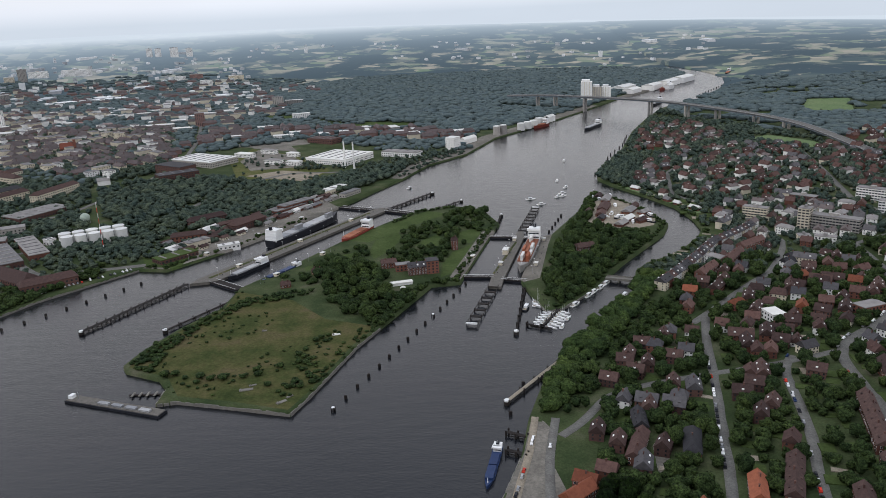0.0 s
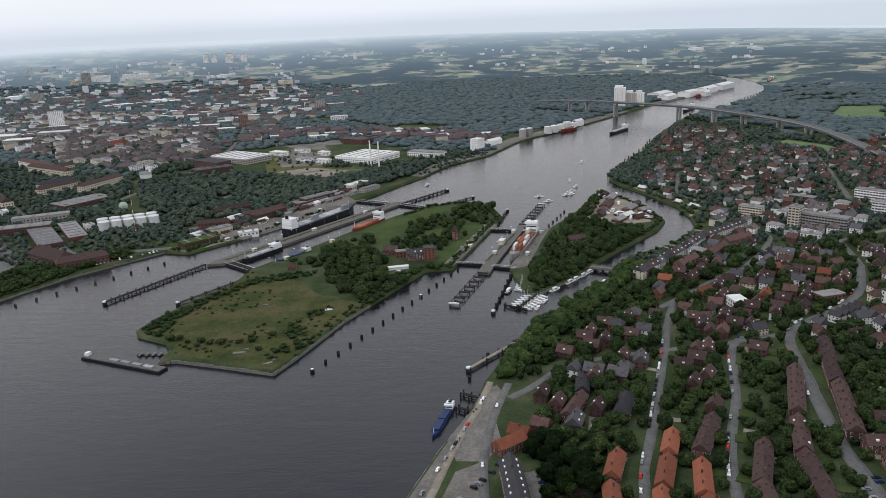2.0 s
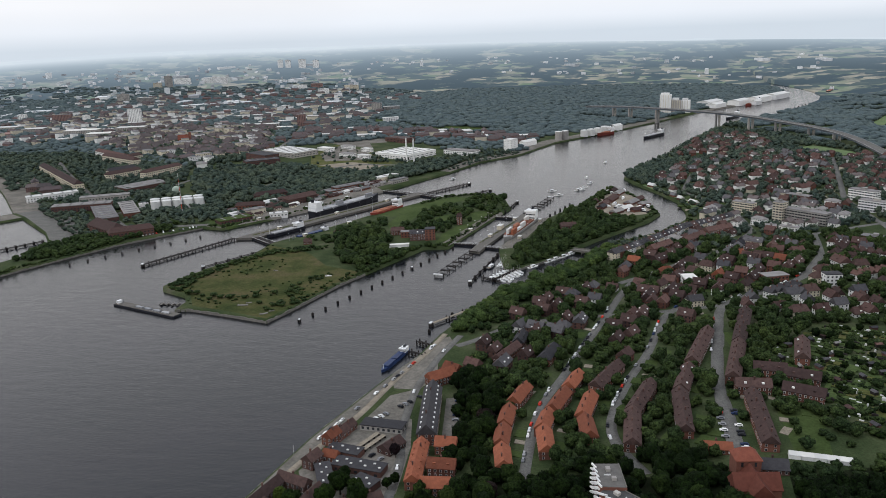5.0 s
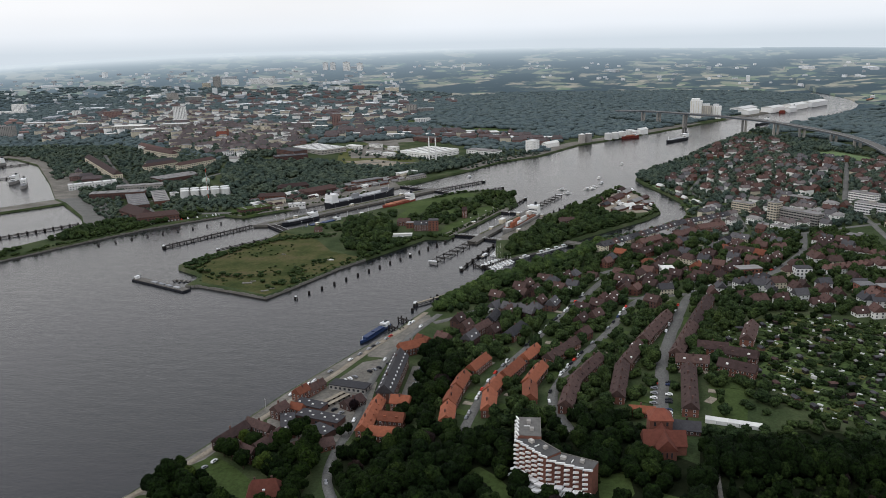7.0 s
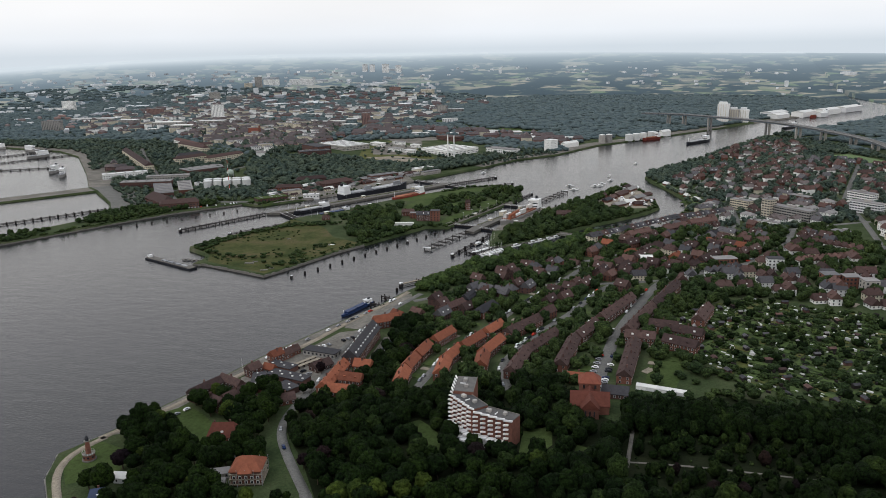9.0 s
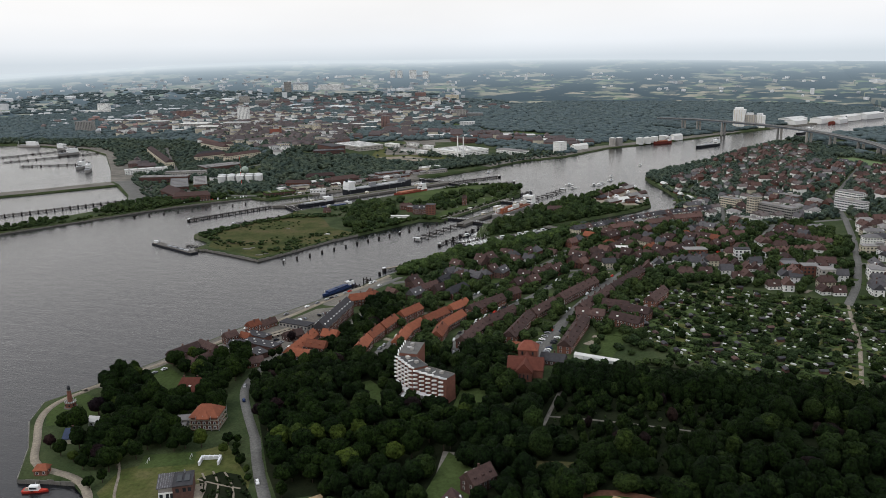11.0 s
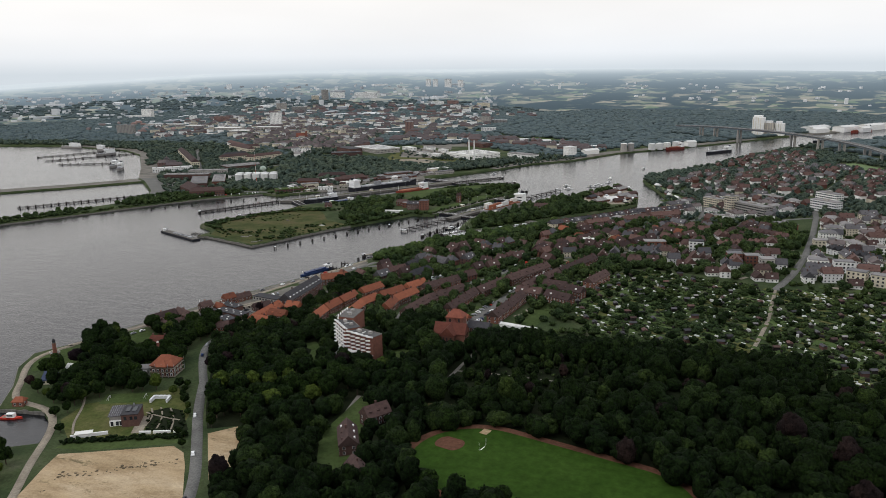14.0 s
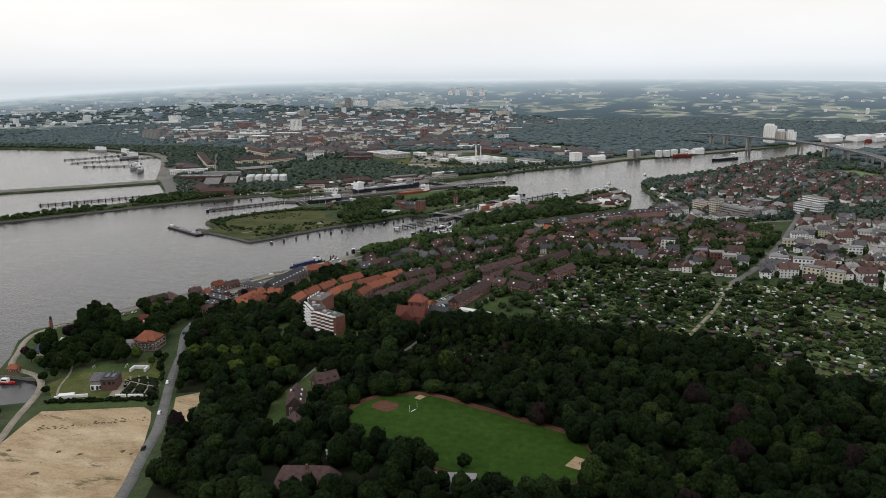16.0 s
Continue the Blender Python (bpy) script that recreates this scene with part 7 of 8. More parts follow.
for i, (x, y, l, d, h) in enumerate(((560, 2150, 60, 30, 10), (640, 2230, 70, 34, 12), (720, 2330, 90, 36, 12), (800, 2440, 100, 40, 12), (690, 2230, 40, 16, 9), (560, 2250, 80, 40, 9), (60, 1400, 40, 12, 8), (250, 1650, 30, 12, 9))):
    e = thing("port_shed", at(x, y, 55), "long pale port shed on the canal quay", "shed", "port sheds")
    Shape().box(-l / 2, l / 2, -d / 2, d / 2, -2, h).ob("wall", M["white"], e)
    Shape().gable(-l / 2, l / 2, -d / 2, d / 2, h + 0.1, h + 4, 0, 0.3).ob("roof", M["roof_white"], e)
    FOOTPRINTS.append((x, y, 40))


# ---- ships and boats ----
def hull_shape(length, beam, top, sheer=0.8, blunt=0.12, draft=2.0, wall=0.0):
    """A hull with its bow towards +x."""
    s = Shape()
    stations = [(-0.5, 0.72), (-0.46, 0.92), (-0.3, 1.0), (0.0, 1.0), (0.5 - 2.2 * blunt, 1.0), (0.5 - 1.2 * blunt, 0.78), (0.5 - 0.5 * blunt, 0.42), (0.5, 0.03)]
    rings = []
    for u, w in stations:
        x, b = u * length, w * beam / 2
        z = top + sheer * max(0, (u - 0.2) / 0.3) ** 2 + 0.4 * sheer * max(0, (-u - 0.35) / 0.15)
        rings.append([(x, -b, z), (x * 0.985, -b * 0.86, -draft), (x * 0.985, b * 0.86, -draft), (x, b, z)])
    v = [p for r in rings for p in r]
    f = []
    for i in range(len(rings) - 1):
        a, b = 4 * i, 4 * i + 4
        f += [(a, a + 1, b + 1, b), (a + 1, a + 2, b + 2, b + 1), (a + 2, a + 3, b + 3, b + 2), (a + 3, a, b, b + 3)]
    k = len(v) - 4
    f += [(0, 3, 2, 1), (k, k + 1, k + 2, k + 3)]
    return s.add(v, f)


def cargo_ship(a, b, beam, top, hull, label, house=0.14, tall=14.0, load=None, deck="rust", group="ships", boxes=("rust", "steel", "grey", "rust", "steel")):
    """Stern at a, bow at b."""
    length = math.hypot(b[0] - a[0], b[1] - a[1])
    e = thing("cargo_ship", pose((a[0] + b[0]) / 2, (a[1] + b[1]) / 2, 0, 0, 0, math.degrees(math.atan2(b[1] - a[1], b[0] - a[0]))), label, "ship", group)
    hull_shape(length, beam, top, top * 0.3).ob("hull", M[hull], e)
    x0, x1 = -0.5 * length + 2, -0.5 * length + 2 + house * length
    w = beam * 0.42
    n = max(2, int(tall / 3))
    for k in range(n):
        tier = Shape().box(x0 + 0.5 * k, x1 - 0.7 * k, -w, w, top + k * tall / n + (0.02 if k else -0.5), top + (k + 1) * tall / n).ob("deckhouse_tier", M["white_paint"], e)
        Shape().box(x1 - 0.7 * k - 0.02, x1 - 0.7 * k + 0.05, -w * 0.9, w * 0.9, top + (k + 0.45) * tall / n, top + (k + 0.78) * tall / n).ob("glazing", M["glass"], tier, kind="stuff")
    Shape().box(x1 - 0.7 * n, x1 - 0.7 * n + 2.5, -beam * 0.5, beam * 0.5, top + tall * 0.8, top + tall).ob("bridge_wing", M["white_paint"], e)
    Shape().box(x0 + 1, x0 + 3.5, -min(1.5, 0.15 * beam), min(1.5, 0.15 * beam), top + tall, top + tall + min(3.5, 0.3 * tall)).ob("funnel", M["hull_dark"], e)
    Shape().tube(((x0 + x1) / 2, 0, top + tall), ((x0 + x1) / 2, 0, top + tall + min(6, 0.7 * tall)), 0.18).ob("mast", M["steel"], e)
    Shape().tube((0.42 * length, 0, top), (0.42 * length, 0, top + min(9, tall)), 0.2).ob("foremast", M["white_paint"], e)
    h0, h1 = x1 + 2, 0.36 * length
    bays = max(2, int((h1 - h0) / 13))
    rnd = random.Random(int(length))
    for k in range(bays):
        a0, a1 = h0 + k * (h1 - h0) / bays + 0.5, h0 + (k + 1) * (h1 - h0) / bays - 0.5
        Shape().box(a0, a1, -beam * 0.4, beam * 0.4, top - 0.5, top + 1.4).ob("hatch_cover", M[deck], e)
        if load:
            for j in range(4):
                hgt = rnd.choice((0, 2.5, 5.0)) if rnd.random() < load else 0
                if hgt:
                    y0 = -beam * 0.38 + j * beam * 0.19
                    Shape().box(a0 + 0.2, a1 - 0.2, y0 + 0.06, y0 + beam * 0.19 - 0.06, top + 1.4, top + 1.4 + hgt).ob("container", M[rnd.choice(boxes)], e)
    return e


cargo_ship((-183, 770), (-126, 886), 17, 7, "hull_dark", "large dark hulled cargo ship in the lock", 0.1, 12, 0.12, "steel")
cargo_ship((-80, 832), (-106, 776), 12, 4.5, "hull_red", "red coaster in the large lock", 0.16, 9, 0.15)
cargo_ship((101, 764), (76, 663), 14, 5.5, "grey", "cargo ship with orange and white containers in the small lock", 0.11, 11, 0.95, "rust", boxes=("rust", "roof_white", "rust", "roof_orange", "white_paint"))
cargo_ship((344, 1578), (300, 1505), 11, 4, "hull_dark", "dark cargo ship under way on the canal", 0.14, 8, None, "steel")
cargo_ship((-140, 704), (-168, 658), 8, 2.2, "hull_blue", "blue inland barge in the large lock", 0.12, 4, None, "hull_blue")
cargo_ship((-176, 716), (-203, 668), 9, 3, "hull_dark", "small white and dark coaster in the lock", 0.2, 6, None, "steel")
cargo_ship((30, 367), (21, 327), 5.5, 1.5, "hull_blue", "blue tanker barge moored at the quay", 0.14, 3.2, None, "hull_blue")
cargo_ship((238, 1600), (205, 1560), 12, 5, "hull_red", "red ship lying at the canal quay", 0.18, 10, None, "rust")
cargo_ship((575, 1930), (535, 1855), 11, 4, "hull_dark", "cargo ship passing under the high bridge", 0.16, 8, None, "steel")
cargo_ship((710, 2285), (655, 2195), 12, 5, "hull_red", "red ship at the far port quay", 0.18, 9, None, "rust")
cargo_ship((1050, 2700), (1010, 2615), 12, 5, "hull_dark", "distant cargo ship on the canal bend", 0.16, 9, None, "rust")
for a, b in (((-812, 900), (-800, 866)), ((-772, 872), (-748, 838)), ((-1200, 1146), (-1262, 1140)), ((-1120, 1128), (-1060, 1108)), ((-1000, 1070), (-1008, 1020))):
    cargo_ship(a, b, 9, 4, "grey", "grey naval ship at the basin quay", 0.5, 9, None, "steel", "naval ships")


def boat_kit(name, length, beam, cabin, mast, hull="white_paint"):
    parts = [("hull", hull_shape(length, beam, 0.9, 0.35, 0.3, 0.5).mesh("hull", M[hull]), ""), ("cabin", Shape().box(-length * 0.22, length * 0.16, -beam * 0.3, beam * 0.3, 0.7, 0.7 + cabin, 0.12).mesh("cabin", M["white_paint"]), ""),
             ("deck", Shape().box(-length * 0.44, -length * 0.22, -beam * 0.3, beam * 0.3, 0.85, 1.0).mesh("deck", M["path"]), ""), ("cabin/cabin_window", Shape().box(-length * 0.18, length * 0.1, -beam * 0.31, beam * 0.31, 0.7 + cabin * 0.4, 0.7 + cabin * 0.75).mesh("cabin_window", M["glass"]), "")]
    if mast:
        parts.append(("mast", Shape().tube((0.5, 0, 0.8), (0.5, 0, mast), 0.06).tube((0.5, 0, 2), (-length * 0.36, 0, 2.1), 0.1).mesh("mast", M["white_paint"]), ""))
    return Kit(name, "boat", parts)


YACHT, CRUISER, LAUNCH = boat_kit("yacht", 10, 3.2, 0.7, 8.5), boat_kit("motor_cruiser", 13, 4.2, 2.0, 0), boat_kit("launch", 17, 5, 2.2, 5, "hull_dark")
rnd = random.Random(5)
for side in (-1, 1):
    for k in range(7):
        s = 0.08 + 0.14 * k
        x, y = 77 + 18 * s + side * 0.89 * 6, 531 + 35 * s - side * 0.46 * 6
        YACHT.put(pose(x + rnd.uniform(-0.5, 0.5), y, 0, 0, 0, -27 + (180 if side < 0 else 0)), "white sailing yacht with furled sails at the marina", "marina yachts")
for k in range(6):
    YACHT.put(pose(80 + 0.6 * k, 576 + 4.4 * k, 0, 0, 0, -20 + 180 * (k % 2)), "white sailing yacht with furled sails at the marina", "marina yachts")
for p in ((66, 537, 84, 526), (77, 531, 95, 566), (86, 572, 87, 606)):
    jetty(p[:2], p[2:], 1.6, 12, "narrow marina pontoon on piles", False, "marina pontoons")
for x, y, t in ((104, 549, 60), (97, 534, 70)):
    YACHT.put(pose(x - 4, y, 0, 0, 0, t), "white sailing yacht with furled sails at the marina", "marina yachts")
for x, y, t in ((113, 578, 48), (128, 598, 50), (134, 606, 50), (142, 616, 50), (149, 626, 50), (150, 579, 55), (133, 543, 55), (116, 510, 52), (111, 502, 52), (93, 469, 58), (103, 487, 60), (123, 525, 60), (158, 596, 60)):
    (LAUNCH if x == 150 else CRUISER).put(pose(x - 2, y, 0, 0, 0, t), "white motor boat moored along the bank", "moored boats")
for x, y, t in ((120, 948, 10), (130, 919, 20), (157, 957, 40), (164, 960, 40), (166, 976, 30), (171, 1053, 80), (206, 1201, 70), (176, 1010, 60), (-40, 1040, 60), (180, 300, 0)):
    if y > 500:
        CRUISER.put(pose(x, y, 0, 0, 0, t), "white motor boat under way on the canal", "boats under way")
for line in ([(256, 978), (276, 945), (288, 905), (304, 866)],):
    street(line, 3, "path", "path", "pale gravel towpath along the old canal arm")
    for px, py in dense(line, 9.0, False):
        FOOTPRINTS.append((px, py, 8))
for k in range(16):
    x, y = rnd.uniform(180, 246), rnd.uniform(812, 945)
    if bool(inside(ISLE_EAST, x, y)) and bool(clear_of(np.array([x]), np.array([y]), 6)[0]):
        rnd.choice((CRUISER, YACHT, CRUISER, LAUNCH)).put(pose(x, y, 3.3, 0, 0, rnd.uniform(0, 360)), "boat laid up ashore in the boatyard", "laid up boats")
LAUNCH.put(pose(70, 575, 0, 0, 0, 70), "dark hulled launch at the marina", "moored boats")
PILOT = boat_kit("pilot_boat", 12, 4, 2.4, 5, "red_paint")
PILOT.put(pose(36, 21, 0, 0, 0, 20), "red and white pilot boat at the small harbour", "harbour boats")
YACHT.put(pose(0, 214, 0, 0, 0, 75), "small white sailing boat off the promenade", "harbour boats")


# ---- remains on the island meadow ----
for x, y, l, w, t in ((-131, 439, 9, 3, 12), (-104, 421, 7, 2.6, 40), (-82, 526, 6, 3.5, 20), (-140, 537, 4, 2, 5), (-196, 470, 4, 2, 15), (-128, 445, 5, 1.6, 30), (-100, 428, 5, 1.5, 45)):
    e = thing("concrete_slab", at(x, y, t), "broken pale concrete slab in rough grass", "slab", "old foundations")
    Shape().box(-l / 2, l / 2, -w / 2, w / 2, -0.4, 0.45).ob("slab", M["roof_white"] if l == 6 else M["concrete"], e)
    Shape().box(-l / 2 + 0.4, -l / 2 + 1.4, -w / 2 + 0.2, w / 2 - 0.3, 0.45, 0.9).ob("block", M["concrete"], e)


# ---- lamps, cabins, bollards and grass on the lock walls ----
LAMP = Kit("lamp_post", "street lamp", [("pole", Shape().tube((0, 0, -0.3), (0, 0, 8.5), 0.12, 0.07, 6).mesh("pole", M["steel"]), ""), ("lamp_head", Shape().box(-0.2, 1.2, -0.18, 0.18, 8.4, 8.65, 0.04).mesh("lamp_head", M["white_paint"]), "")])
CABIN = Kit("lock_cabin", "cabin", [("wall", Shape().box(-2.4, 2.4, -1.7, 1.7, -0.3, 2.6).mesh("wall", M["cream"]), ""), ("roof", Shape().box(-2.8, 2.8, -2.1, 2.1, 2.6, 2.95).mesh("roof", M["roof_white"]), ""), ("wall/window", Shape().box(-1.6, 1.6, -1.76, -1.7, 1.2, 2.1).mesh("window", M["glass"]), "")])
BOLLARD = Kit("bollard", "bollard", [("post", Shape().tube((0, 0, -0.2), (0, 0, 0.7), 0.35, 0.28, 8).mesh("post", M["hull_dark"]), ""), ("cap", Shape().tube((0, 0, 0.7), (0, 0, 0.95), 0.45, 0.4, 8).mesh("cap", M["hull_dark"]), "")])
rnd = random.Random(61)
for (x0, y0), (x1, y1), n in (((-220, 664), (-78, 906), 12), ((-172, 640), (-110, 748), 7), ((-262, 712), (-165, 880), 10), ((48, 645), (80, 764), 6), ((22, 668), (50, 772), 5), ((82, 640), (110, 760), 6)):
    turn = math.degrees(math.atan2(y1 - y0, x1 - x0))
    for k in range(n):
        s = (k + 0.5) / n
        x, y = x0 + (x1 - x0) * s, y0 + (y1 - y0) * s
        LAMP.put(pose(x, y, 2.6, 0, 0, turn + 90), "tall grey lamp post on the lock wall", "lock lamps")
        BOLLARD.put(pose(x + rnd.uniform(2, 4), y + rnd.uniform(1, 4), 2.6), "black iron mooring bollard", "bollards")
        if k % 4 == 1:
            CABIN.put(pose(x + 2, y + 6, 2.6, 0, 0, turn), "small pale cabin on the lock wall", "lock cabins")
for (x0, y0), (x1, y1), w in (((-222, 668), (-90, 894), 3.5), ((49, 655), (78, 752), 2.2)):
    a = math.atan2(y1 - y0, x1 - x0)
    n = 14
    e = thing("grass_strip", pose(x0, y0, 2.6, 0, 0, math.degrees(a)), "narrow strip of rough grass on the lock wall", "grass", kind="structure")
    length = math.hypot(x1 - x0, y1 - y0)
    for k in range(n):
        Shape().box(length * k / n + 0.5, length * (k + 1) / n - 0.8, -w / 2, w / 2, -0.1, 0.12).ob("turf", M["meadow"], e)


# ---- woods, park trees and garden trees ----
TRACK_OVAL = oval(336, 44, 67, 34, -10)
HOUSE_LAWN = [(215, 100), (236, 84), (247, 40), (262, 18), (240, 14), (216, 55)]
CEMETERY = [(255, 172), (303, 179), (348, 186), (352, 160), (338, 140), (325, 110), (262, 112), (255, 130)]
WOOD_GAP = [(255, 100), (280, 104), (282, 92), (258, 90)]
SHORE_PARK = [(-13, 140), (4, 134), (24, 120), (36, 112), (50, 112), (52, 122), (38, 136), (14, 150), (-2, 158)]
POINT_LAWN = [(-29, 88), (-22, 108), (0, 104), (10, 84), (-8, 68), (-24, 76)]
COURT = [(300, 2), (318, 6), (322, -20), (300, -24)]

# The nearest trees are things of their own, with trunk and crown.
bark_mesh = []
for k in range(2):
    s = Shape().tube((0, 0, -1.5), (0.1, 0, 5), 0.42, 0.26, 8)
    for j in range(5):
        a = j * 1.27 + k
        s.tube((0.1, 0, 3 + 0.5 * j), (2.2 * math.cos(a), 2.2 * math.sin(a), 6.5 + 0.5 * j), 0.17, 0.06, 5)
    bark_mesh.append(s.mesh("trunk", M["bark"]))
PALE = foliage("pale_crown_leaves", (0.02, 0.034, 0.008), (0.06, 0.085, 0.02), per="object")
PURPLE = foliage("copper_beech_leaves", (0.008, 0.005, 0.008), (0.02, 0.012, 0.016), per="object")
crown_mesh = {}
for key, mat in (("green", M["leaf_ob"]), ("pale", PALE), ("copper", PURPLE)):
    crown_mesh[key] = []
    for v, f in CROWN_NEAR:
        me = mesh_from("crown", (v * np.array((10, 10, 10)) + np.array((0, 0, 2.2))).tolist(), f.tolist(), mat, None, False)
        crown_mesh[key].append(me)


def single_trees(x, y, seed, low=0.5, high=1.12, group="park trees"):
    rnd = random.Random(seed)
    for i, (px, py) in enumerate(zip(x, y)):
        key = "pale" if rnd.random() < 0.07 else "copper" if rnd.random() < 0.025 else "green"
        k = rnd.uniform(low, high)
        label = {"green": "broad leafy green tree with a rounded uneven crown", "pale": "pale yellow-green leafy tree", "copper": "dark copper beech tree"}[key]
        e = thing("tree", at(float(px), float(py), rnd.uniform(0, 360)) @ Matrix.Diagonal((k, k, k * rnd.uniform(0.95, 1.3), 1)), label, "tree", group)
        link("trunk", rnd.choice(bark_mesh), e)
        link("crown", rnd.choice(crown_mesh[key]), e)


single_trees(*scatter([(-24, 112), (10, 104), (4, 62), (30, 50), (62, 40), (66, 60), (100, 78), (62, 130), (58, 160), (60, 210), (44, 200), (30, 170), (0, 172), (-12, 140)], 7.8, 201, [SHORE_PARK, POINT_LAWN, VILLA_LAWN, VILLA_YARD], 4), 1, 0.6, 1.15)
near = scatter([(66, 150), (96, 116), (114, 96), (134, 66), (152, 46), (160, 58), (180, 60), (226, 105), (246, 125), (246, 165), (215, 178), (160, 205), (105, 205), (70, 180)], 8.4, 202, [HILL_LAWN, PARK_LAWN, CHURCH_LAWN, SAND_SMALL, HOUSE_LAWN, VILLA_YARD], 5, 0.95)
lone = near[1] < 128
single_trees(near[0][lone], near[1][lone], 2, 0.55, 1.15)
PARK_ROWS = [scatter([(198, 166), (226, 168), (226, 178), (222, 212), (200, 222), (160, 218), (150, 200), (190, 190)], 9, 204, [], 3, 0.95)]
single_trees(*scatter([(62, 66), (72, 82), (104, 84), (112, 96), (100, 112), (60, 110), (54, 84)], 8, 205, [VILLA_YARD], 4, 0.8), 5, 0.35, 0.7, "garden trees")
single_trees(*scatter([(8, 54), (30, 40), (54, 34), (64, 40), (64, 62), (40, 62), (20, 64)], 8, 206, [POINT_LAWN], 4, 0.7), 6, 0.35, 0.8, "garden trees")
single_trees(*scatter([(100, 88), (124, 62), (142, 44), (136, 40), (116, 58), (94, 82)], 8, 207, [], 2, 0.85), 7, 0.35, 0.65, "garden trees")
single_trees([62, 72, 64, 74, 84, 92, 66, 80, 90], [-22, -12, -36, -24, -18, -30, -50, -38, -46], 8, 0.55, 0.85, "garden trees")
single_trees(*scatter([(110, 74), (124, 62), (142, 46), (146, 48), (132, 62)], 8, 203, [], 2, 0.6), 3, 0.3, 0.55, "garden trees")

single_trees([56, 35, 33, 59, 62, 50], [219, 196, 191, 189, 193, 181], 15, 0.4, 0.65, "harbour trees")
single_trees([292, 311, 326, 349, 313, 328, 348], [21, 15, 19, 18, -7, -6, -3], 14, 0.6, 0.95)
single_trees([80, 46, 64, 58, 62, 36], [16, 40, 34, 52, 28, 44], 9, 0.45, 0.75, "garden trees")
single_trees(*scatter([(80, 143), (104, 112), (131, 80), (150, 55), (160, 62), (142, 86), (114, 120), (92, 148)], 7.5, 208, [], 1.5, 0.95), 10, 0.4, 0.75, "roadside trees")
single_trees(*scatter([(164, 14), (150, 33), (133, 55), (118, 74), (112, 72), (128, 52), (146, 30), (158, 14)], 8, 209, [], 1, 0.9), 11, 0.25, 0.42, "roadside trees")

ax, ay = np.meshgrid(np.arange(252, 450, 7.0), np.arange(4) * 6.6)
ax, ay = ax.ravel() + 0.12 * ay.ravel(), 172 + 0.13 * (ax.ravel() - 252) + ay.ravel()
park_trees = tree_rows(near[0][~lone], near[1][~lone], 202, (7, 12), (9, 15))
avenue = tree_rows(ax, ay, 222, (8.5, 10), (12.5, 14.5))
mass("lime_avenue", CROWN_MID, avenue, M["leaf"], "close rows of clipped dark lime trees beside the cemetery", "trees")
mid, isle = [tree_rows(*PARK_ROWS[0], 204, (7, 13), (8, 14)), park_trees], []
for poly, step, seed, without, wide, tall in (
        ([(160, 62), (190, 12), (225, -40), (300, -52), (420, -60), (560, -40), (640, 60), (640, 160), (520, 182), (455, 190), (400, 208), (320, 204), (250, 192), (246, 165), (232, 150), (226, 105), (182, 62)], 9.3, 211, [CEMETERY, TRACK_OVAL, HOUSE_LAWN, WOOD_GAP, SAND_SMALL, SAND_FIELD, COURT, CHURCH_LAWN], (7, 14.5), (8, 19)),
        (CEMETERY, 6.6, 219, [], (3.5, 6.5), (5, 11)),
        ([(-58, 538), (-48, 542), (-10, 622), (8, 630), (-2, 638), (-34, 612), (-46, 580)], 7, 220, [], (5, 10), (4, 9)),
        ([(70, 180), (105, 205), (106, 300), (88, 330), (76, 320), (80, 250), (84, 205)], 8, 212, [], (8, 12), (9, 14)),
        ([(-122, 676), (-100, 610), (-80, 566), (-56, 543), (-46, 570), (-38, 610), (-46, 650), (-78, 709), (-112, 712)], 9.4, 214, [], (7, 15), (6, 14)),
        ([(-160, 655), (-120, 640), (-90, 690), (-60, 745), (-80, 760), (-110, 730), (-140, 690)], 12, 218, ISLE_LAWNS, (5, 11), (4, 9)),
        ([(-50, 742), (20, 735), (44, 780), (60, 870), (50, 905), (20, 890), (0, 850), (-30, 820), (-56, 780)], 11, 215, ISLE_LAWNS, (6, 14), (5, 12)),
        ([(-50, 690), (-34, 690), (-6, 686), (4, 700), (16, 745), (20, 760), (-30, 740), (-52, 742)], 10, 224, ISLE_LAWNS, (5, 11), (5, 11)),
        ([(94, 640), (88, 585), (98, 570), (134, 613), (164, 668), (184, 698), (212, 738), (232, 772), (200, 776), (172, 800), (160, 830), (144, 800), (128, 765), (112, 700)], 9.2, 216, [], (7, 15), (6, 15)),
        ([(160, 830), (172, 830), (190, 890), (205, 945), (200, 955), (180, 905)], 8, 217, [], (6, 10), (6, 9)),
        ):
    x, y = scatter(poly, step, seed, without, 5, 0.96)
    (isle if seed in (214, 215, 216, 217, 218, 220, 224) else mid).append(tree_rows(x, y, seed, wide, tall))
mass("island_trees", CROWN_MID, np.concatenate(isle), M["leaf_garden"], "leafy green trees on the lock islands", "trees")
rows = np.concatenate(mid)
kind = np.random.RandomState(31).rand(len(rows))
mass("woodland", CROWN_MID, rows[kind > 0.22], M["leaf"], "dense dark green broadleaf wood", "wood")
mass("pale_wood_trees", CROWN_MID, rows[(kind > 0.03) & (kind <= 0.22)], M["leaf_glade"], "paler broadleaf trees within the wood", "trees")
mass("copper_wood_trees", CROWN_MID, rows[kind <= 0.03], foliage("copper_leaves", (0.008, 0.006, 0.006), (0.024, 0.015, 0.017)), "dark copper beeches within the wood", "trees")
x, y = scatter([(60, 396), (66, 392), (82, 425), (105, 470), (135, 520), (170, 578), (200, 632), (190, 640), (172, 620), (146, 572), (116, 524), (90, 486), (70, 446)], 7.6, 213, [], 4)
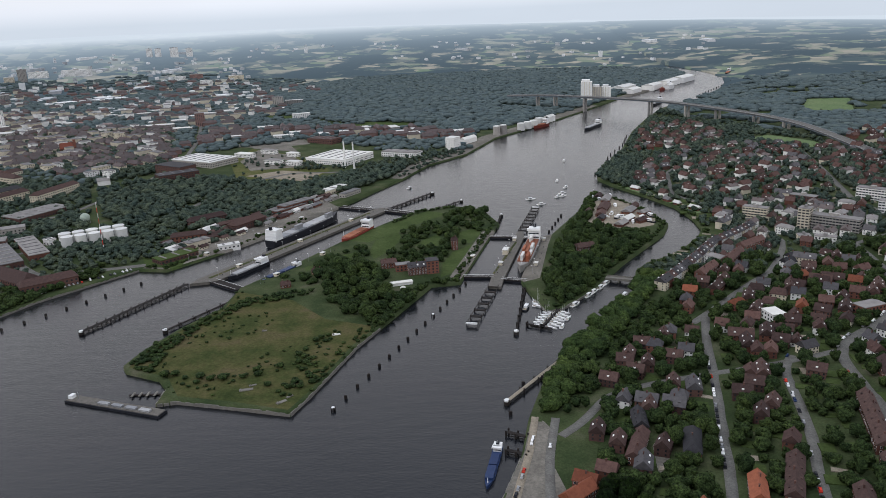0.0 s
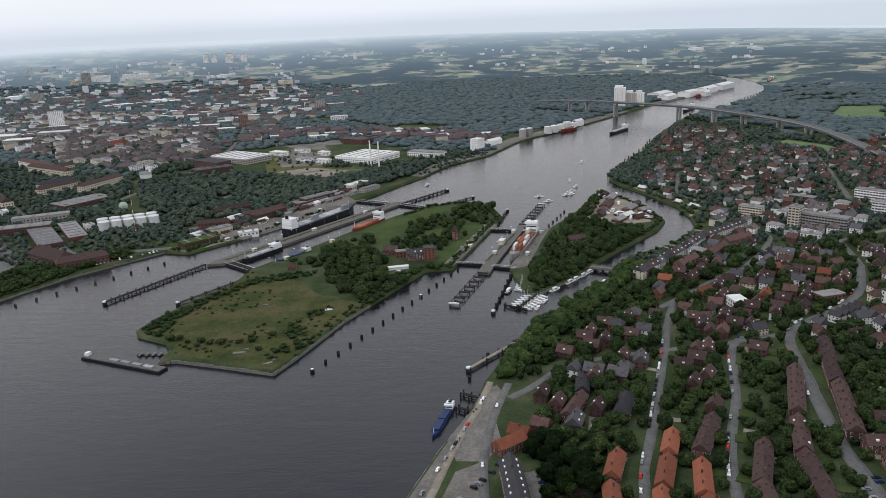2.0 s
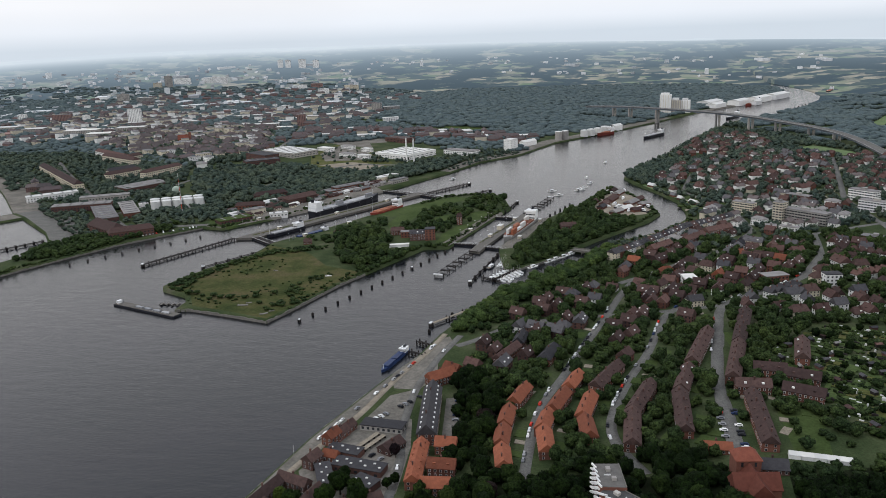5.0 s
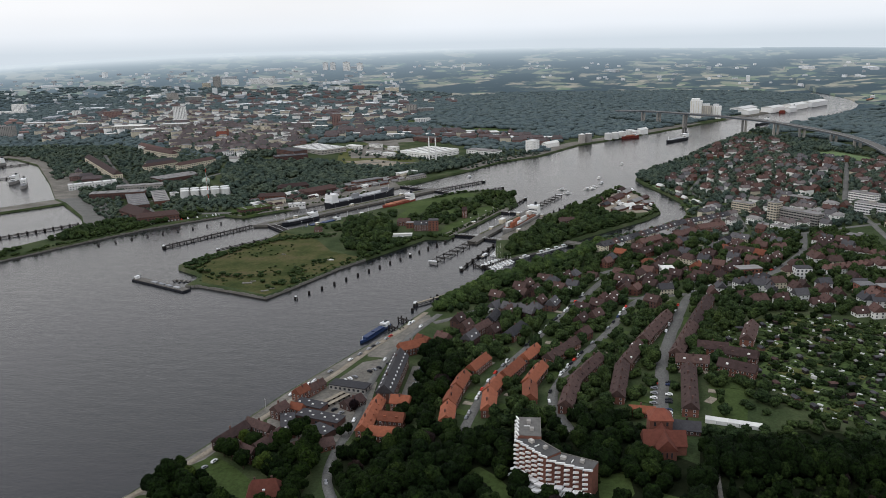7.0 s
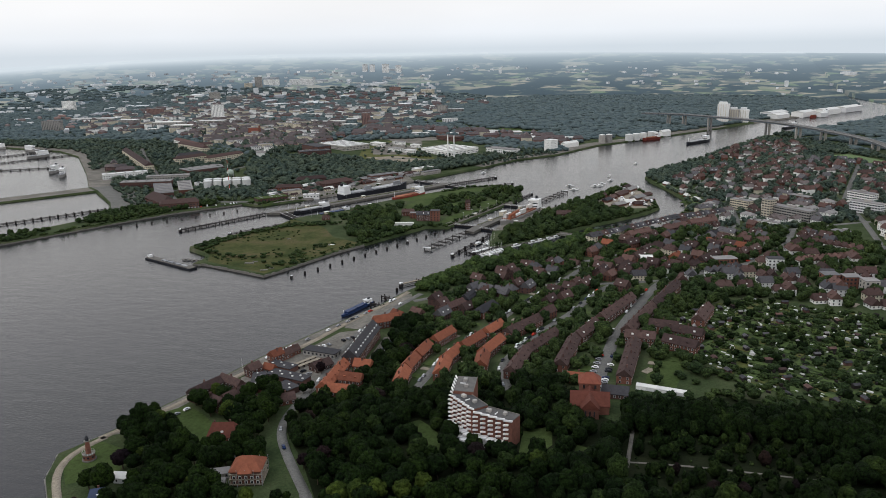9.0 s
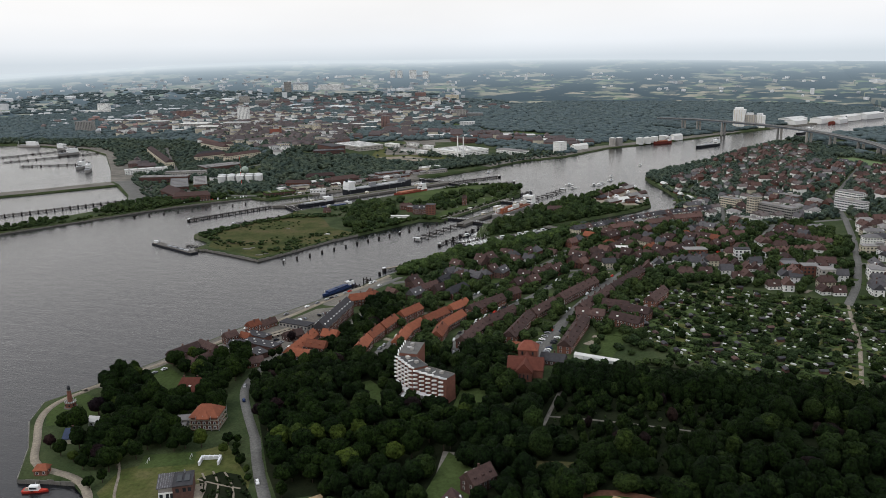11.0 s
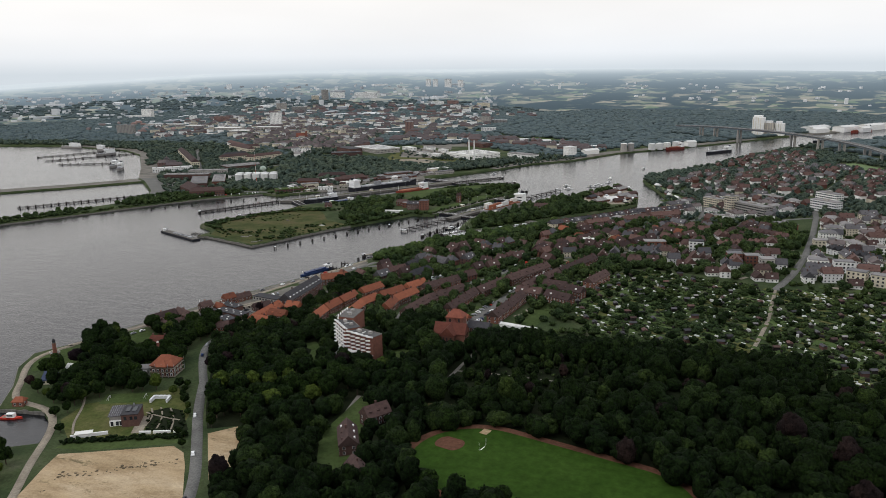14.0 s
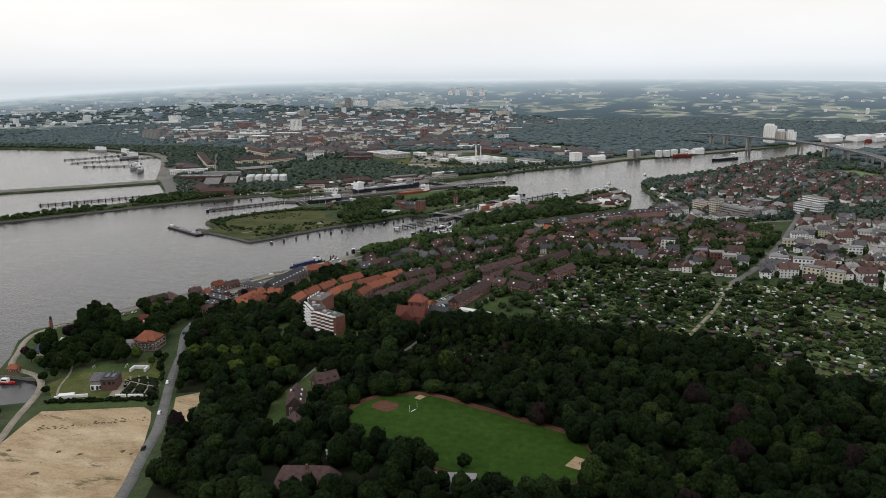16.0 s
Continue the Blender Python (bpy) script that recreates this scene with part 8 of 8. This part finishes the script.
mass("shore_limes", CROWN_MID, tree_rows(x, y, 213, (9, 14), (9, 13)), M["leaf_lime"], "bright green lime trees along the shore", "trees")
x, y = scatter([(290, 120), (520, 60), (640, 120), (470, 185), (330, 215)], 26, 221, [TRACK_OVAL, CEMETERY], 4)
mass("poplars", CROWN_SLIM, tree_rows(x, y, 221, (5, 7), (14, 19)), M["leaf"], "slim conifers and poplars among the wood", "trees")

low, beyond = [], []
BEYOND = (250, 234, 235, 236, 237, 238, 239, 242, 243, 244, 245, 247, 248, 249, 253, 254, 255)
for poly, step, seed, without, wide, tall, thin in (
        ([(80, 330), (110, 300), (160, 290), (300, 300), (320, 410), (440, 400), (470, 560), (420, 700), (230, 650), (200, 600), (150, 520), (100, 440)], 8.6, 231, [ALLOTMENTS], (6, 13), (7, 15), 0.97),
        ([(105, 200), (240, 225), (300, 300), (160, 300), (105, 300)], 8.6, 232, [], (6, 11.5), (7, 14), 0.93),
        ([(70, 392), (110, 400), (150, 500), (170, 560), (150, 560), (110, 505), (84, 455)], 8, 256, [], (6, 12), (6, 13), 0.85),
        ([(440, 400), (640, 320), (780, 480), (720, 740), (480, 730), (460, 540)], 8.2, 233, [], (4, 9.5), (4, 9), 0.78),
        ([(230, 650), (330, 640), (480, 730), (720, 740), (640, 820), (480, 900), (330, 900), (300, 760)], 8.2, 234, [], (5, 10.5), (6, 11.5), 0.88),
        ([(270, 940), (330, 900), (480, 900), (640, 800), (780, 900), (650, 1170), (440, 1260), (300, 1200), (230, 1060)], 9.0, 235, [PASTURE], (7, 12.5), (7, 12.5), 0.97),
        ([(780, 480), (1000, 500), (1020, 820), (720, 780)], 11, 236, [], (5, 10), (4, 8.5), 0.72),
        ([(640, 320), (640, 200), (900, 160), (1000, 500), (780, 480)], 11, 237, [], (7, 14), (7, 13), 0.9),
        ([(-490, 1051), (-416, 1153), (-320, 1120), (-200, 1075), (-140, 1140), (-83, 1199), (-40, 1200), (-70, 1100), (-125, 1020), (-200, 960), (-235, 880), (-300, 838), (-388, 864), (-430, 920)], 9.6, 238, [], (10, 17), (8, 14), 0.98),
        ([(-430, 780), (-330, 760), (-300, 830), (-360, 860), (-430, 860)], 9.5, 239, [], (9, 14), (6, 11), 0.9),
        ([(-440, 540), (-404, 560), (-370, 625), (-330, 690), (-340, 720), (-420, 650), (-446, 610)], 8.5, 240, [], (8, 13), (7, 11), 0.92),
        ([(-545, 245), (-490, 366), (-440, 470), (-452, 520), (-478, 462), (-512, 370), (-562, 248)], 8, 241, [], (6, 10), (5, 9), 0.9),
        ([(-230, 1180), (-60, 1180), (40, 1300), (-40, 1330), (-100, 1220), (-220, 1230)], 11, 242, [], (7, 12), (7, 12), 0.85),
        ([(-440, 640), (-330, 700), (-270, 760), (-150, 950), (-180, 960), (-300, 800), (-360, 780), (-480, 790), (-600, 880), (-700, 1000), (-740, 960), (-600, 790)], 10, 244, [], (8, 13), (6, 10), 0.85),
        ([(-620, 870), (-480, 760), (-420, 860), (-520, 1090), (-780, 1300), (-860, 1200)], 11, 243, [], (9, 15), (7, 12), 0.92),
        ([(-760, 1290), (-520, 1100), (-440, 1150), (-450, 1260), (-520, 1500), (-620, 1700), (-900, 1700), (-1000, 1480)], 11.5, 245, [], (9, 15), (9, 15), 0.97),
        ([(236, 1100), (230, 1045), (256, 968), (287, 880), (290, 815), (286, 780), (330, 760), (345, 900), (300, 1010), (280, 1100)], 9.5, 247, [], (7, 13), (6, 12), 0.9),
        ([(-740, 905), (-905, 1080), (-1022, 1145), (-1250, 1180), (-1640, 1105), (-1700, 1190), (-1300, 1260), (-900, 1310), (-780, 1310), (-860, 1190), (-700, 1000)], 12, 250, [], (10, 17), (7, 12), 0.9),
        ([(254, 228), (300, 232), (308, 242), (290, 290), (268, 350), (262, 300)], 8.5, 251, [], (5, 11), (4, 10), 0.6),
        ([(250, 196), (320, 208), (400, 212), (400, 222), (312, 234), (290, 226), (252, 214)], 7, 252, [], (5, 9), (4, 8), 0.85),
        ([(180, 640), (202, 666), (226, 686), (250, 712), (280, 748), (330, 745), (262, 660), (215, 622)], 8.5, 248, [], (6, 12), (5, 10), 0.85),
        ([(242, 1100), (322, 1276), (384, 1448), (512, 1735), (550, 1735), (420, 1440), (350, 1250), (290, 1100)], 11, 249, [], (8, 14), (7, 12), 0.9),
        ([(420, 1250), (530, 1190), (640, 1170), (640, 1300), (570, 1480), (540, 1700), (470, 1560), (420, 1430), (380, 1300)], 11, 253, [PASTURE], (8, 13.5), (7, 12), 0.95),
        ([(-70, 1100), (-20, 1110), (60, 1290), (40, 1310), (-40, 1200)], 10, 254, [], (5, 10), (4, 8), 0.55),
        ([(-345, 1235), (-340, 1370), (-258, 1310), (-175, 1180), (-198, 1095), (-305, 1132)], 19, 255, [], (5, 11), (4, 9), 0.5),
        ):
    x, y = scatter(poly, step, seed, without, 2.5, thin)
    (beyond if seed in BEYOND else low).append(tree_rows(x, y, seed, wide, tall))
x, y = scatter(ALLOTMENTS, 9, 246, [], 3, 0.62, -0.9)
low.append(tree_rows(x, y, 246, (4, 9.5), (3, 7.5)))
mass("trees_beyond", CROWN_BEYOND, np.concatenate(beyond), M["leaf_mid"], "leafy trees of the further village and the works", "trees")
mass("garden_trees", CROWN_LOW, np.concatenate(low), M["leaf_garden"], "leafy garden and street trees between houses", "trees")

x, y = scatter(ALLOTMENTS, 14, 255, [], 2, 0.4)
mass("plot_trees", CROWN_LOW, tree_rows(x, y, 255, (4, 9), (4, 8.5)), M["leaf"], "dark leafy fruit trees and conifers on garden plots", "trees")
edge, weeds = [], []
for poly, step, seed, wide, tall, thin, to in (([(90, 8), (92, 12), (120, 27), (146, 38), (148, 34), (120, 22), (93, 7)], 1.9, 281, (2.6, 3.6), (2.2, 2.9), 1.0, edge), (FLOWER_GARDEN, 2.5, 282, (1.2, 2.8), (0.8, 2.2), 0.75, edge),
                                               ([(112, -14), (126, -8), (143, 8), (160, 17), (163, 12), (146, 2), (130, -14), (116, -20)], 1.9, 283, (0.8, 2.6), (0.2, 0.8), 0.75, weeds), ([(116, -30), (140, -16), (190, -10), (205, -34), (170, -60), (130, -60)], 6, 284, (2, 5), (0.2, 0.6), 0.3, weeds)):
    x, y = scatter(poly, step, seed, (), 0.5, thin)
    to.append(tree_rows(x, y, seed, wide, tall, 0.2))
mass("clipped_hedges", CROWN_BUSH, np.concatenate(edge), M["leaf"], "dark clipped hedges round the garden beds", "hedge")
mass("earth_clods", CROWN_BUSH, np.concatenate(weeds), plain("dry_earth", (0.12, 0.095, 0.06), 0.4, 0.6, 0.95), "clods of brown earth and weeds on bare sand", "earth")
bush = []
for poly, step, seed, thin, wide, tall, lump_ in ((CEMETERY, 3.6, 260, 0.5, (1.0, 2.6), (0.8, 2.2), 0.0), (ALLOTMENTS, 5.2, 251, 0.5, (2.0, 6.5), (1.2, 4.5), -1.6), ([(-222, 480), (-176, 434), (-100, 412), (-60, 540), (-110, 600), (-184, 628), (-206, 550)], 8, 252, 0.55, (1.5, 5), (1, 3), -0.6),
                                                  ([(-226, 482), (-205, 466), (-206, 500), (-195, 540), (-165, 595), (-118, 612), (-116, 626), (-150, 620), (-176, 602), (-194, 572), (-208, 538), (-222, 510)], 4.6, 253, 0.85, (4.5, 8.5), (2.5, 5), 0.0),
                                                  ([(-217, 474), (-172, 446), (-112, 462), (-112, 474), (-172, 458), (-214, 480)], 8, 258, 0.6, (6, 11), (4, 7), 0.0),
                                                  ([(-122, 446), (-98, 424), (-80, 455), (-96, 500), (-70, 540), (-92, 530), (-108, 492), (-100, 462)], 6.5, 259, 0.6, (4, 8), (2, 4.5), 0.0),
                                                  ([(-76, 505), (-90, 432), (-84, 432), (-60, 515), (-30, 585), (-12, 622), (-40, 590)], 5, 254, 0.6, (3, 6), (2, 4), 0.0),
                                                  (FLOWER_GARDEN, 2.8, 256, 0.8, (1.2, 2.6), (0.8, 2.0), 0.0)):
    x, y = scatter(poly, step, seed, (), 1.0, thin, lump_)
    bush.append(tree_rows(x, y, seed, wide, tall, 0.3))
for line, away, seed in ((ISLE_EAST[3:14], 5, 271), (SHORE_NORTH[20:38], 5, 272), (ISLE_MIDDLE[10:20], 6, 273), (SHORE_SOUTH[6:10], 8, 274), (SHORE_SOUTH[10:15], 5, 275), (SHORE_NORTH[2:7], 6, 276)):
    pts = np.array(dense(line, 3.2, False), float)
    rs = np.random.RandomState(seed)
    d = np.gradient(pts, axis=0)
    nrm = np.stack([-d[:, 1], d[:, 0]], 1) / (np.linalg.norm(d, axis=1)[:, None] + 1e-9)
    for side in (1, -1):
        q = pts + nrm * side * (2.5 + rs.rand(len(pts)) * away)[:, None]
        pick = (inside(LAND_NORTH, q[:, 0], q[:, 1]) | inside(LAND_SOUTH, q[:, 0], q[:, 1]) | inside(ISLE_MIDDLE, q[:, 0], q[:, 1]) | inside(ISLE_EAST, q[:, 0], q[:, 1])) & (rs.rand(len(pts)) < 0.85)
        q = q[pick]
        pick = clear_of(q[:, 0], q[:, 1], 2)
        bush.append(tree_rows(q[pick, 0], q[pick, 1], seed, (3.5, 8), (2.2, 6), 0.4))
hx, hy = [], []
rr = random.Random(44)
for k in range(-12, 26):
    for i in range(-60, 90):
        if (i // 9 + 3 * k) % 4:
            u, w = i * 3.1 + rr.uniform(-0.8, 0.8), k * 13.0 + rr.uniform(-0.8, 0.8)
            hx.append(430 + u * math.cos(radians(-28)) - w * math.sin(radians(-28)))
            hy.append(290 + u * math.sin(radians(-28)) + w * math.cos(radians(-28)))
hx, hy = np.array(hx), np.array(hy)
pick = inside(ALLOTMENTS, hx, hy)
hx, hy = hx[pick], hy[pick]
pick = clear_of(hx, hy, 2)
bush.append(tree_rows(hx[pick], hy[pick], 257, (2.2, 4.2), (1.4, 3.2), 0.3))
mass("bushes", CROWN_BUSH, np.concatenate(bush), M["leaf_garden"], "low green bushes and hedges", "bushes")

FIELDS = [[(1250, 2500), (1500, 2600), (1900, 2450), (1700, 2200), (1350, 2250)], [(1300, 2050), (1700, 2000), (1600, 1850), (1250, 1900)], PASTURE, [(754, 1549), (865, 1746), (960, 1739), (840, 1498)], [(1000, 2250), (1120, 2380), (1200, 2300), (1080, 2180)],
          [(-180, 1620), (-60, 1600), (-30, 1660), (-160, 1690)], [(-420, 1800), (-300, 1780), (-280, 1830), (-410, 1850)], [(1150, 1250), (1350, 1300), (1400, 1480), (1200, 1450)]]
far = []
for poly, step, seed, thin, wide, tall, lump_ in (
        ([(210, 1660), (120, 1540), (-120, 1600), (-420, 1900), (-480, 2300), (-600, 2600), (-300, 2900), (700, 3000), (960, 2830), (800, 2480), (620, 2280), (480, 2040), (380, 1880)], 18, 261, 0.97, (20, 30), (8, 13), 0),
        ([(530, 1740), (560, 1480), (620, 1230), (900, 1300), (1100, 1100), (1500, 1400), (1900, 1900), (1300, 2300), (1010, 2430), (860, 2190), (650, 1925)], 16.5, 262, 0.95, (19, 29), (8, 13), -1.0),
        ([(900, 160), (1500, 400), (1500, 1400), (1100, 1100), (1000, 500)], 18.5, 263, 0.9, (19, 28), (8, 12), -0.9),
        ([(-480, 1300), (-520, 1100), (-900, 1300), (-1300, 1250), (-1700, 1180), (-2000, 1700), (-1900, 2500), (-900, 2600), (-500, 2300), (-420, 1900), (-200, 1640), (100, 1560), (60, 1320), (-100, 1340), (-240, 1480)], 16.5, 264, 0.95, (14, 21), (8, 13), -3.0),
        ([(-480, 2300), (-900, 2300), (-1900, 2100), (-2600, 1500), (-3000, 1600), (-2300, 2700), (-1000, 3100), (-500, 2900)], 26, 266, 0.9, (20, 32), (8, 13), -0.6),
        ([(-1300, 1250), (-1700, 1180), (-2300, 1000), (-2300, 1500), (-1700, 1700), (-1350, 1500)], 14, 265, 0.95, (12, 20), (8, 14), -0.5),
        ):
    x, y = scatter(poly, step, seed, FIELDS, 8, thin, lump_)
    far.append(tree_rows(x, y, seed, wide, tall, 1.5))
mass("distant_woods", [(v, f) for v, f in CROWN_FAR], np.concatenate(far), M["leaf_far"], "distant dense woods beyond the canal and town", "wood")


# ---- far town ----
def far_town():
    rnd = np.random.RandomState(91)
    for seed, poly, step, mats, thin, tall, lump_ in (
            (301, [(-500, 2300), (-900, 2300), (-1900, 1900), (-2500, 1500), (-3300, 2200), (-2200, 3300), (-900, 3500), (-600, 2600)], 52, ("white", "grey", "roof_grey", "white"), 0.6, (5, 11), -0.5),
            (302, [(-900, 3500), (200, 3300), (700, 3050), (1500, 3400), (900, 4200), (-500, 4300), (-2200, 3300)], 60, ("white", "white", "grey"), 0.4, (4, 9), 0.3),
            (303, [(-2300, 1000), (-2300, 1700), (-3300, 2200), (-3900, 1500), (-3200, 800)], 52, ("white", "cream", "grey", "cream"), 0.55, (5, 11), -0.3),
            (304, [(-1000, 1480), (-700, 1700), (-800, 2200), (-1700, 2000), (-1700, 1500), (-1200, 1350)], 46, ("roof_grey", "white", "roof_brown", "roof_red", "grey"), 0.5, (6, 11), -0.6)):
        x, y = scatter(poly, step, seed, (), 10, thin, lump_)
        near_ = np.hypot(x - CENTRE[0], y - CENTRE[1]) < 4050
        x, y = x[near_], y[near_]
        z = land_height(x, y)
        for k, name in enumerate(mats):
            s = Shape()
            for px, py, pz in zip(x[k :: len(mats)], y[k :: len(mats)], z[k :: len(mats)]):
                l, d, h, a = rnd.uniform(9, 24), rnd.uniform(8, 13), rnd.uniform(*tall), rnd.uniform(0, 3.14)
                if name == "white" and rnd.rand() < 0.03:
                    l, d, h = rnd.uniform(18, 30), 14, rnd.uniform(16, 26)
                if rnd.rand() < 0.05:
                    l, d, h = rnd.uniform(50, 100), rnd.uniform(25, 45), 8
                c, q = math.cos(a), math.sin(a)
                ridge = h + (d * 0.3 if name in ("roof_red", "roof_brown") else 0.4)
                base = [(-l / 2, -d / 2), (l / 2, -d / 2), (l / 2, d / 2), (-l / 2, d / 2)]
                vv = [(px + u * c - v * q, py + u * q + v * c, pz + zz) for zz in (-3, h) for u, v in base] + [(px + u * c, py + u * q, pz + ridge) for u in (-l / 2 + 2, l / 2 - 2)]
                s.add(vv, [(0, 1, 5, 4), (1, 2, 6, 5), (2, 3, 7, 6), (3, 0, 4, 7), (4, 5, 9, 8), (6, 7, 8, 9), (5, 6, 9), (7, 4, 8)])
            if s.v:
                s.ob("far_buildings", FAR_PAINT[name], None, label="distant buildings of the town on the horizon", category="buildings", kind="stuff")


# Reds, browns and greys are washed out so that their colour carries haze.
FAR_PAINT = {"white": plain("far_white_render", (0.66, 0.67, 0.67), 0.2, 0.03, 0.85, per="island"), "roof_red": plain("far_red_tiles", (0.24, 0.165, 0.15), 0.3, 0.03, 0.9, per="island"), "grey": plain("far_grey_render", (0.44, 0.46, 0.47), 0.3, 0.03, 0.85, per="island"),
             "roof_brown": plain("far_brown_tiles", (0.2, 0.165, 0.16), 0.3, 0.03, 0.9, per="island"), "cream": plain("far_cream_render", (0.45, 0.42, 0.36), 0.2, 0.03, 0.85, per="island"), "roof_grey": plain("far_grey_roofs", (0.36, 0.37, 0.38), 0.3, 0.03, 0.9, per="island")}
far_town()


# ---- cars ----
def car_kit(paint, tall):
    body = Shape().box(-2.1, 2.1, -0.85, 0.85, 0.3, 0.85, 0.06)
    cabin = Shape().box(-1.5, 0.9, -0.78, 0.78, 0.85, tall, 0.22)
    glass = Shape().box(-1.42, 0.82, -0.8, 0.8, 0.95, tall - 0.18, 0.16)
    parts = [("body", body.mesh("body", paint), ""), ("cabin", cabin.mesh("cabin", paint), ""), ("cabin/glass", glass.mesh("glass", M["glass"]), "")]
    for x in (-1.3, 1.3):
        for y in (-0.86, 0.86):
            parts.append(("wheel", Shape().tube((x, y - 0.1, 0.32), (x, y + 0.1, 0.32), 0.32, None, 8).mesh("wheel", M["hull_dark"]), ""))
    return Kit("car", "car", parts)


CARS = [(car_kit(M["white_paint"], 1.45), "white"), (car_kit(M["steel"], 1.45), "silver grey"), (car_kit(M["hull_dark"], 1.5), "black"), (car_kit(M["red_paint"], 1.45), "red"), (car_kit(M["hull_blue"], 1.45), "blue"), (car_kit(M["white_paint"], 2.3), "tall white")]


def park(line, offset, spacing, seed, thin=0.7, across=False, span=(0.0, 1.0), lift=0.25):
    rnd = random.Random(seed)
    pts = np.asarray(line, float)
    seg = np.r_[0, np.cumsum(np.hypot(*np.diff(pts, axis=0).T))]
    for s in np.arange(seg[-1] * span[0], seg[-1] * span[1], spacing):
        if rnd.random() > thin:
            continue
        x, y = np.interp(s, seg, pts[:, 0]), np.interp(s, seg, pts[:, 1])
        x2, y2 = np.interp(s + 1, seg, pts[:, 0]), np.interp(s + 1, seg, pts[:, 1])
        a = math.atan2(y2 - y, x2 - x)
        px, py = x - offset * math.sin(a), y + offset * math.cos(a)
        kit, colour = rnd.choice(CARS + CARS[:3] * 2)
        kit.put(pose(px, py, float(land_height(x, y)) + lift, 0, 0, math.degrees(a) + (90 if across else rnd.choice((0, 180)))), f"{colour} car parked at the kerb", "parked cars")


park(ROAD_WEST, 2.2, 6.5, 1, 0.6, span=(0.05, 0.75))
park(ROAD_MID, 2.2, 6.5, 2, 0.6)
park(ROAD_EAST, 4.2, 7, 3, 0.45, span=(0, 0.7))
park(ROAD_EAST, -4.2, 3.4, 4, 0.7, True, span=(0.03, 0.14))
park(ROAD_EAST, 4.2, 3.4, 5, 0.5, True, span=(0.03, 0.12))
park(ROAD_SHORE, 0.5, 22, 6, 0.5)
park(ROAD_LANE, 1.6, 45, 7, 0.5)
park([(12, 232), (35, 306), (48, 349), (54, 372)], 3.5, 5.5, 8, 0.5)
park([(-6, 132), (2, 160), (6, 176)], -2, 7, 9, 0.7)
park([(30, 262), (50, 292), (54, 300)], -6, 4, 10, 0.6, True)
park([(43, 219), (50, 215)], 0, 3.2, 11, 0.8, True)
park([(84, 238), (80, 288)], 0, 3.0, 13, 0.5, True)
park([(-300, 690), (-352, 640), (-385, 590)], -14, 4.0, 12, 0.85, True)


# ---- from the plan to the ground ----
# The plan was drawn from older sightings; this cubic brings it to the later survey.
SURVEY = ((3.31, -0.75), (-4.63, -13.72), (-10.16, 9.71), (-19.33, 3.77), (-13.33, -19.22), (-6.81, -6.74), (-5.34, 4.53), (-8.92, 1.2), (0.6, -3.53), (1.96, -0.83))


def surveyed(x, y):
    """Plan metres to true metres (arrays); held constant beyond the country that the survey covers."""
    u, v = np.clip(x, -1200, 1000) / 1000, np.clip(y, -150, 2700) / 1000
    terms = (1 + 0 * u, u, v, u * u, u * v, v * v, u**3, u * u * v, u * v * v, v**3)
    return x + sum(c[0] * t for c, t in zip(SURVEY, terms)), y + sum(c[1] * t for c, t in zip(SURVEY, terms))


def lay_out():
    for root in [o for o in scene.objects if o.parent is None and o.type in ("MESH", "EMPTY") and o.name != "water"]:
        p = root.matrix_basis.translation
        if p.length > 1e-6:
            x, y = surveyed(p.x, p.y)
            root.location = (x, y, p.z)
            continue
        for o in (root, *root.children_recursive):
            if o.type == "MESH":
                co = np.empty(len(o.data.vertices) * 3, np.float32)
                o.data.vertices.foreach_get("co", co)
                co = co.reshape(-1, 3)
                co[:, 0], co[:, 1] = surveyed(co[:, 0], co[:, 1])
                o.data.vertices.foreach_set("co", co.ravel())
                o.data.update()


lay_out()
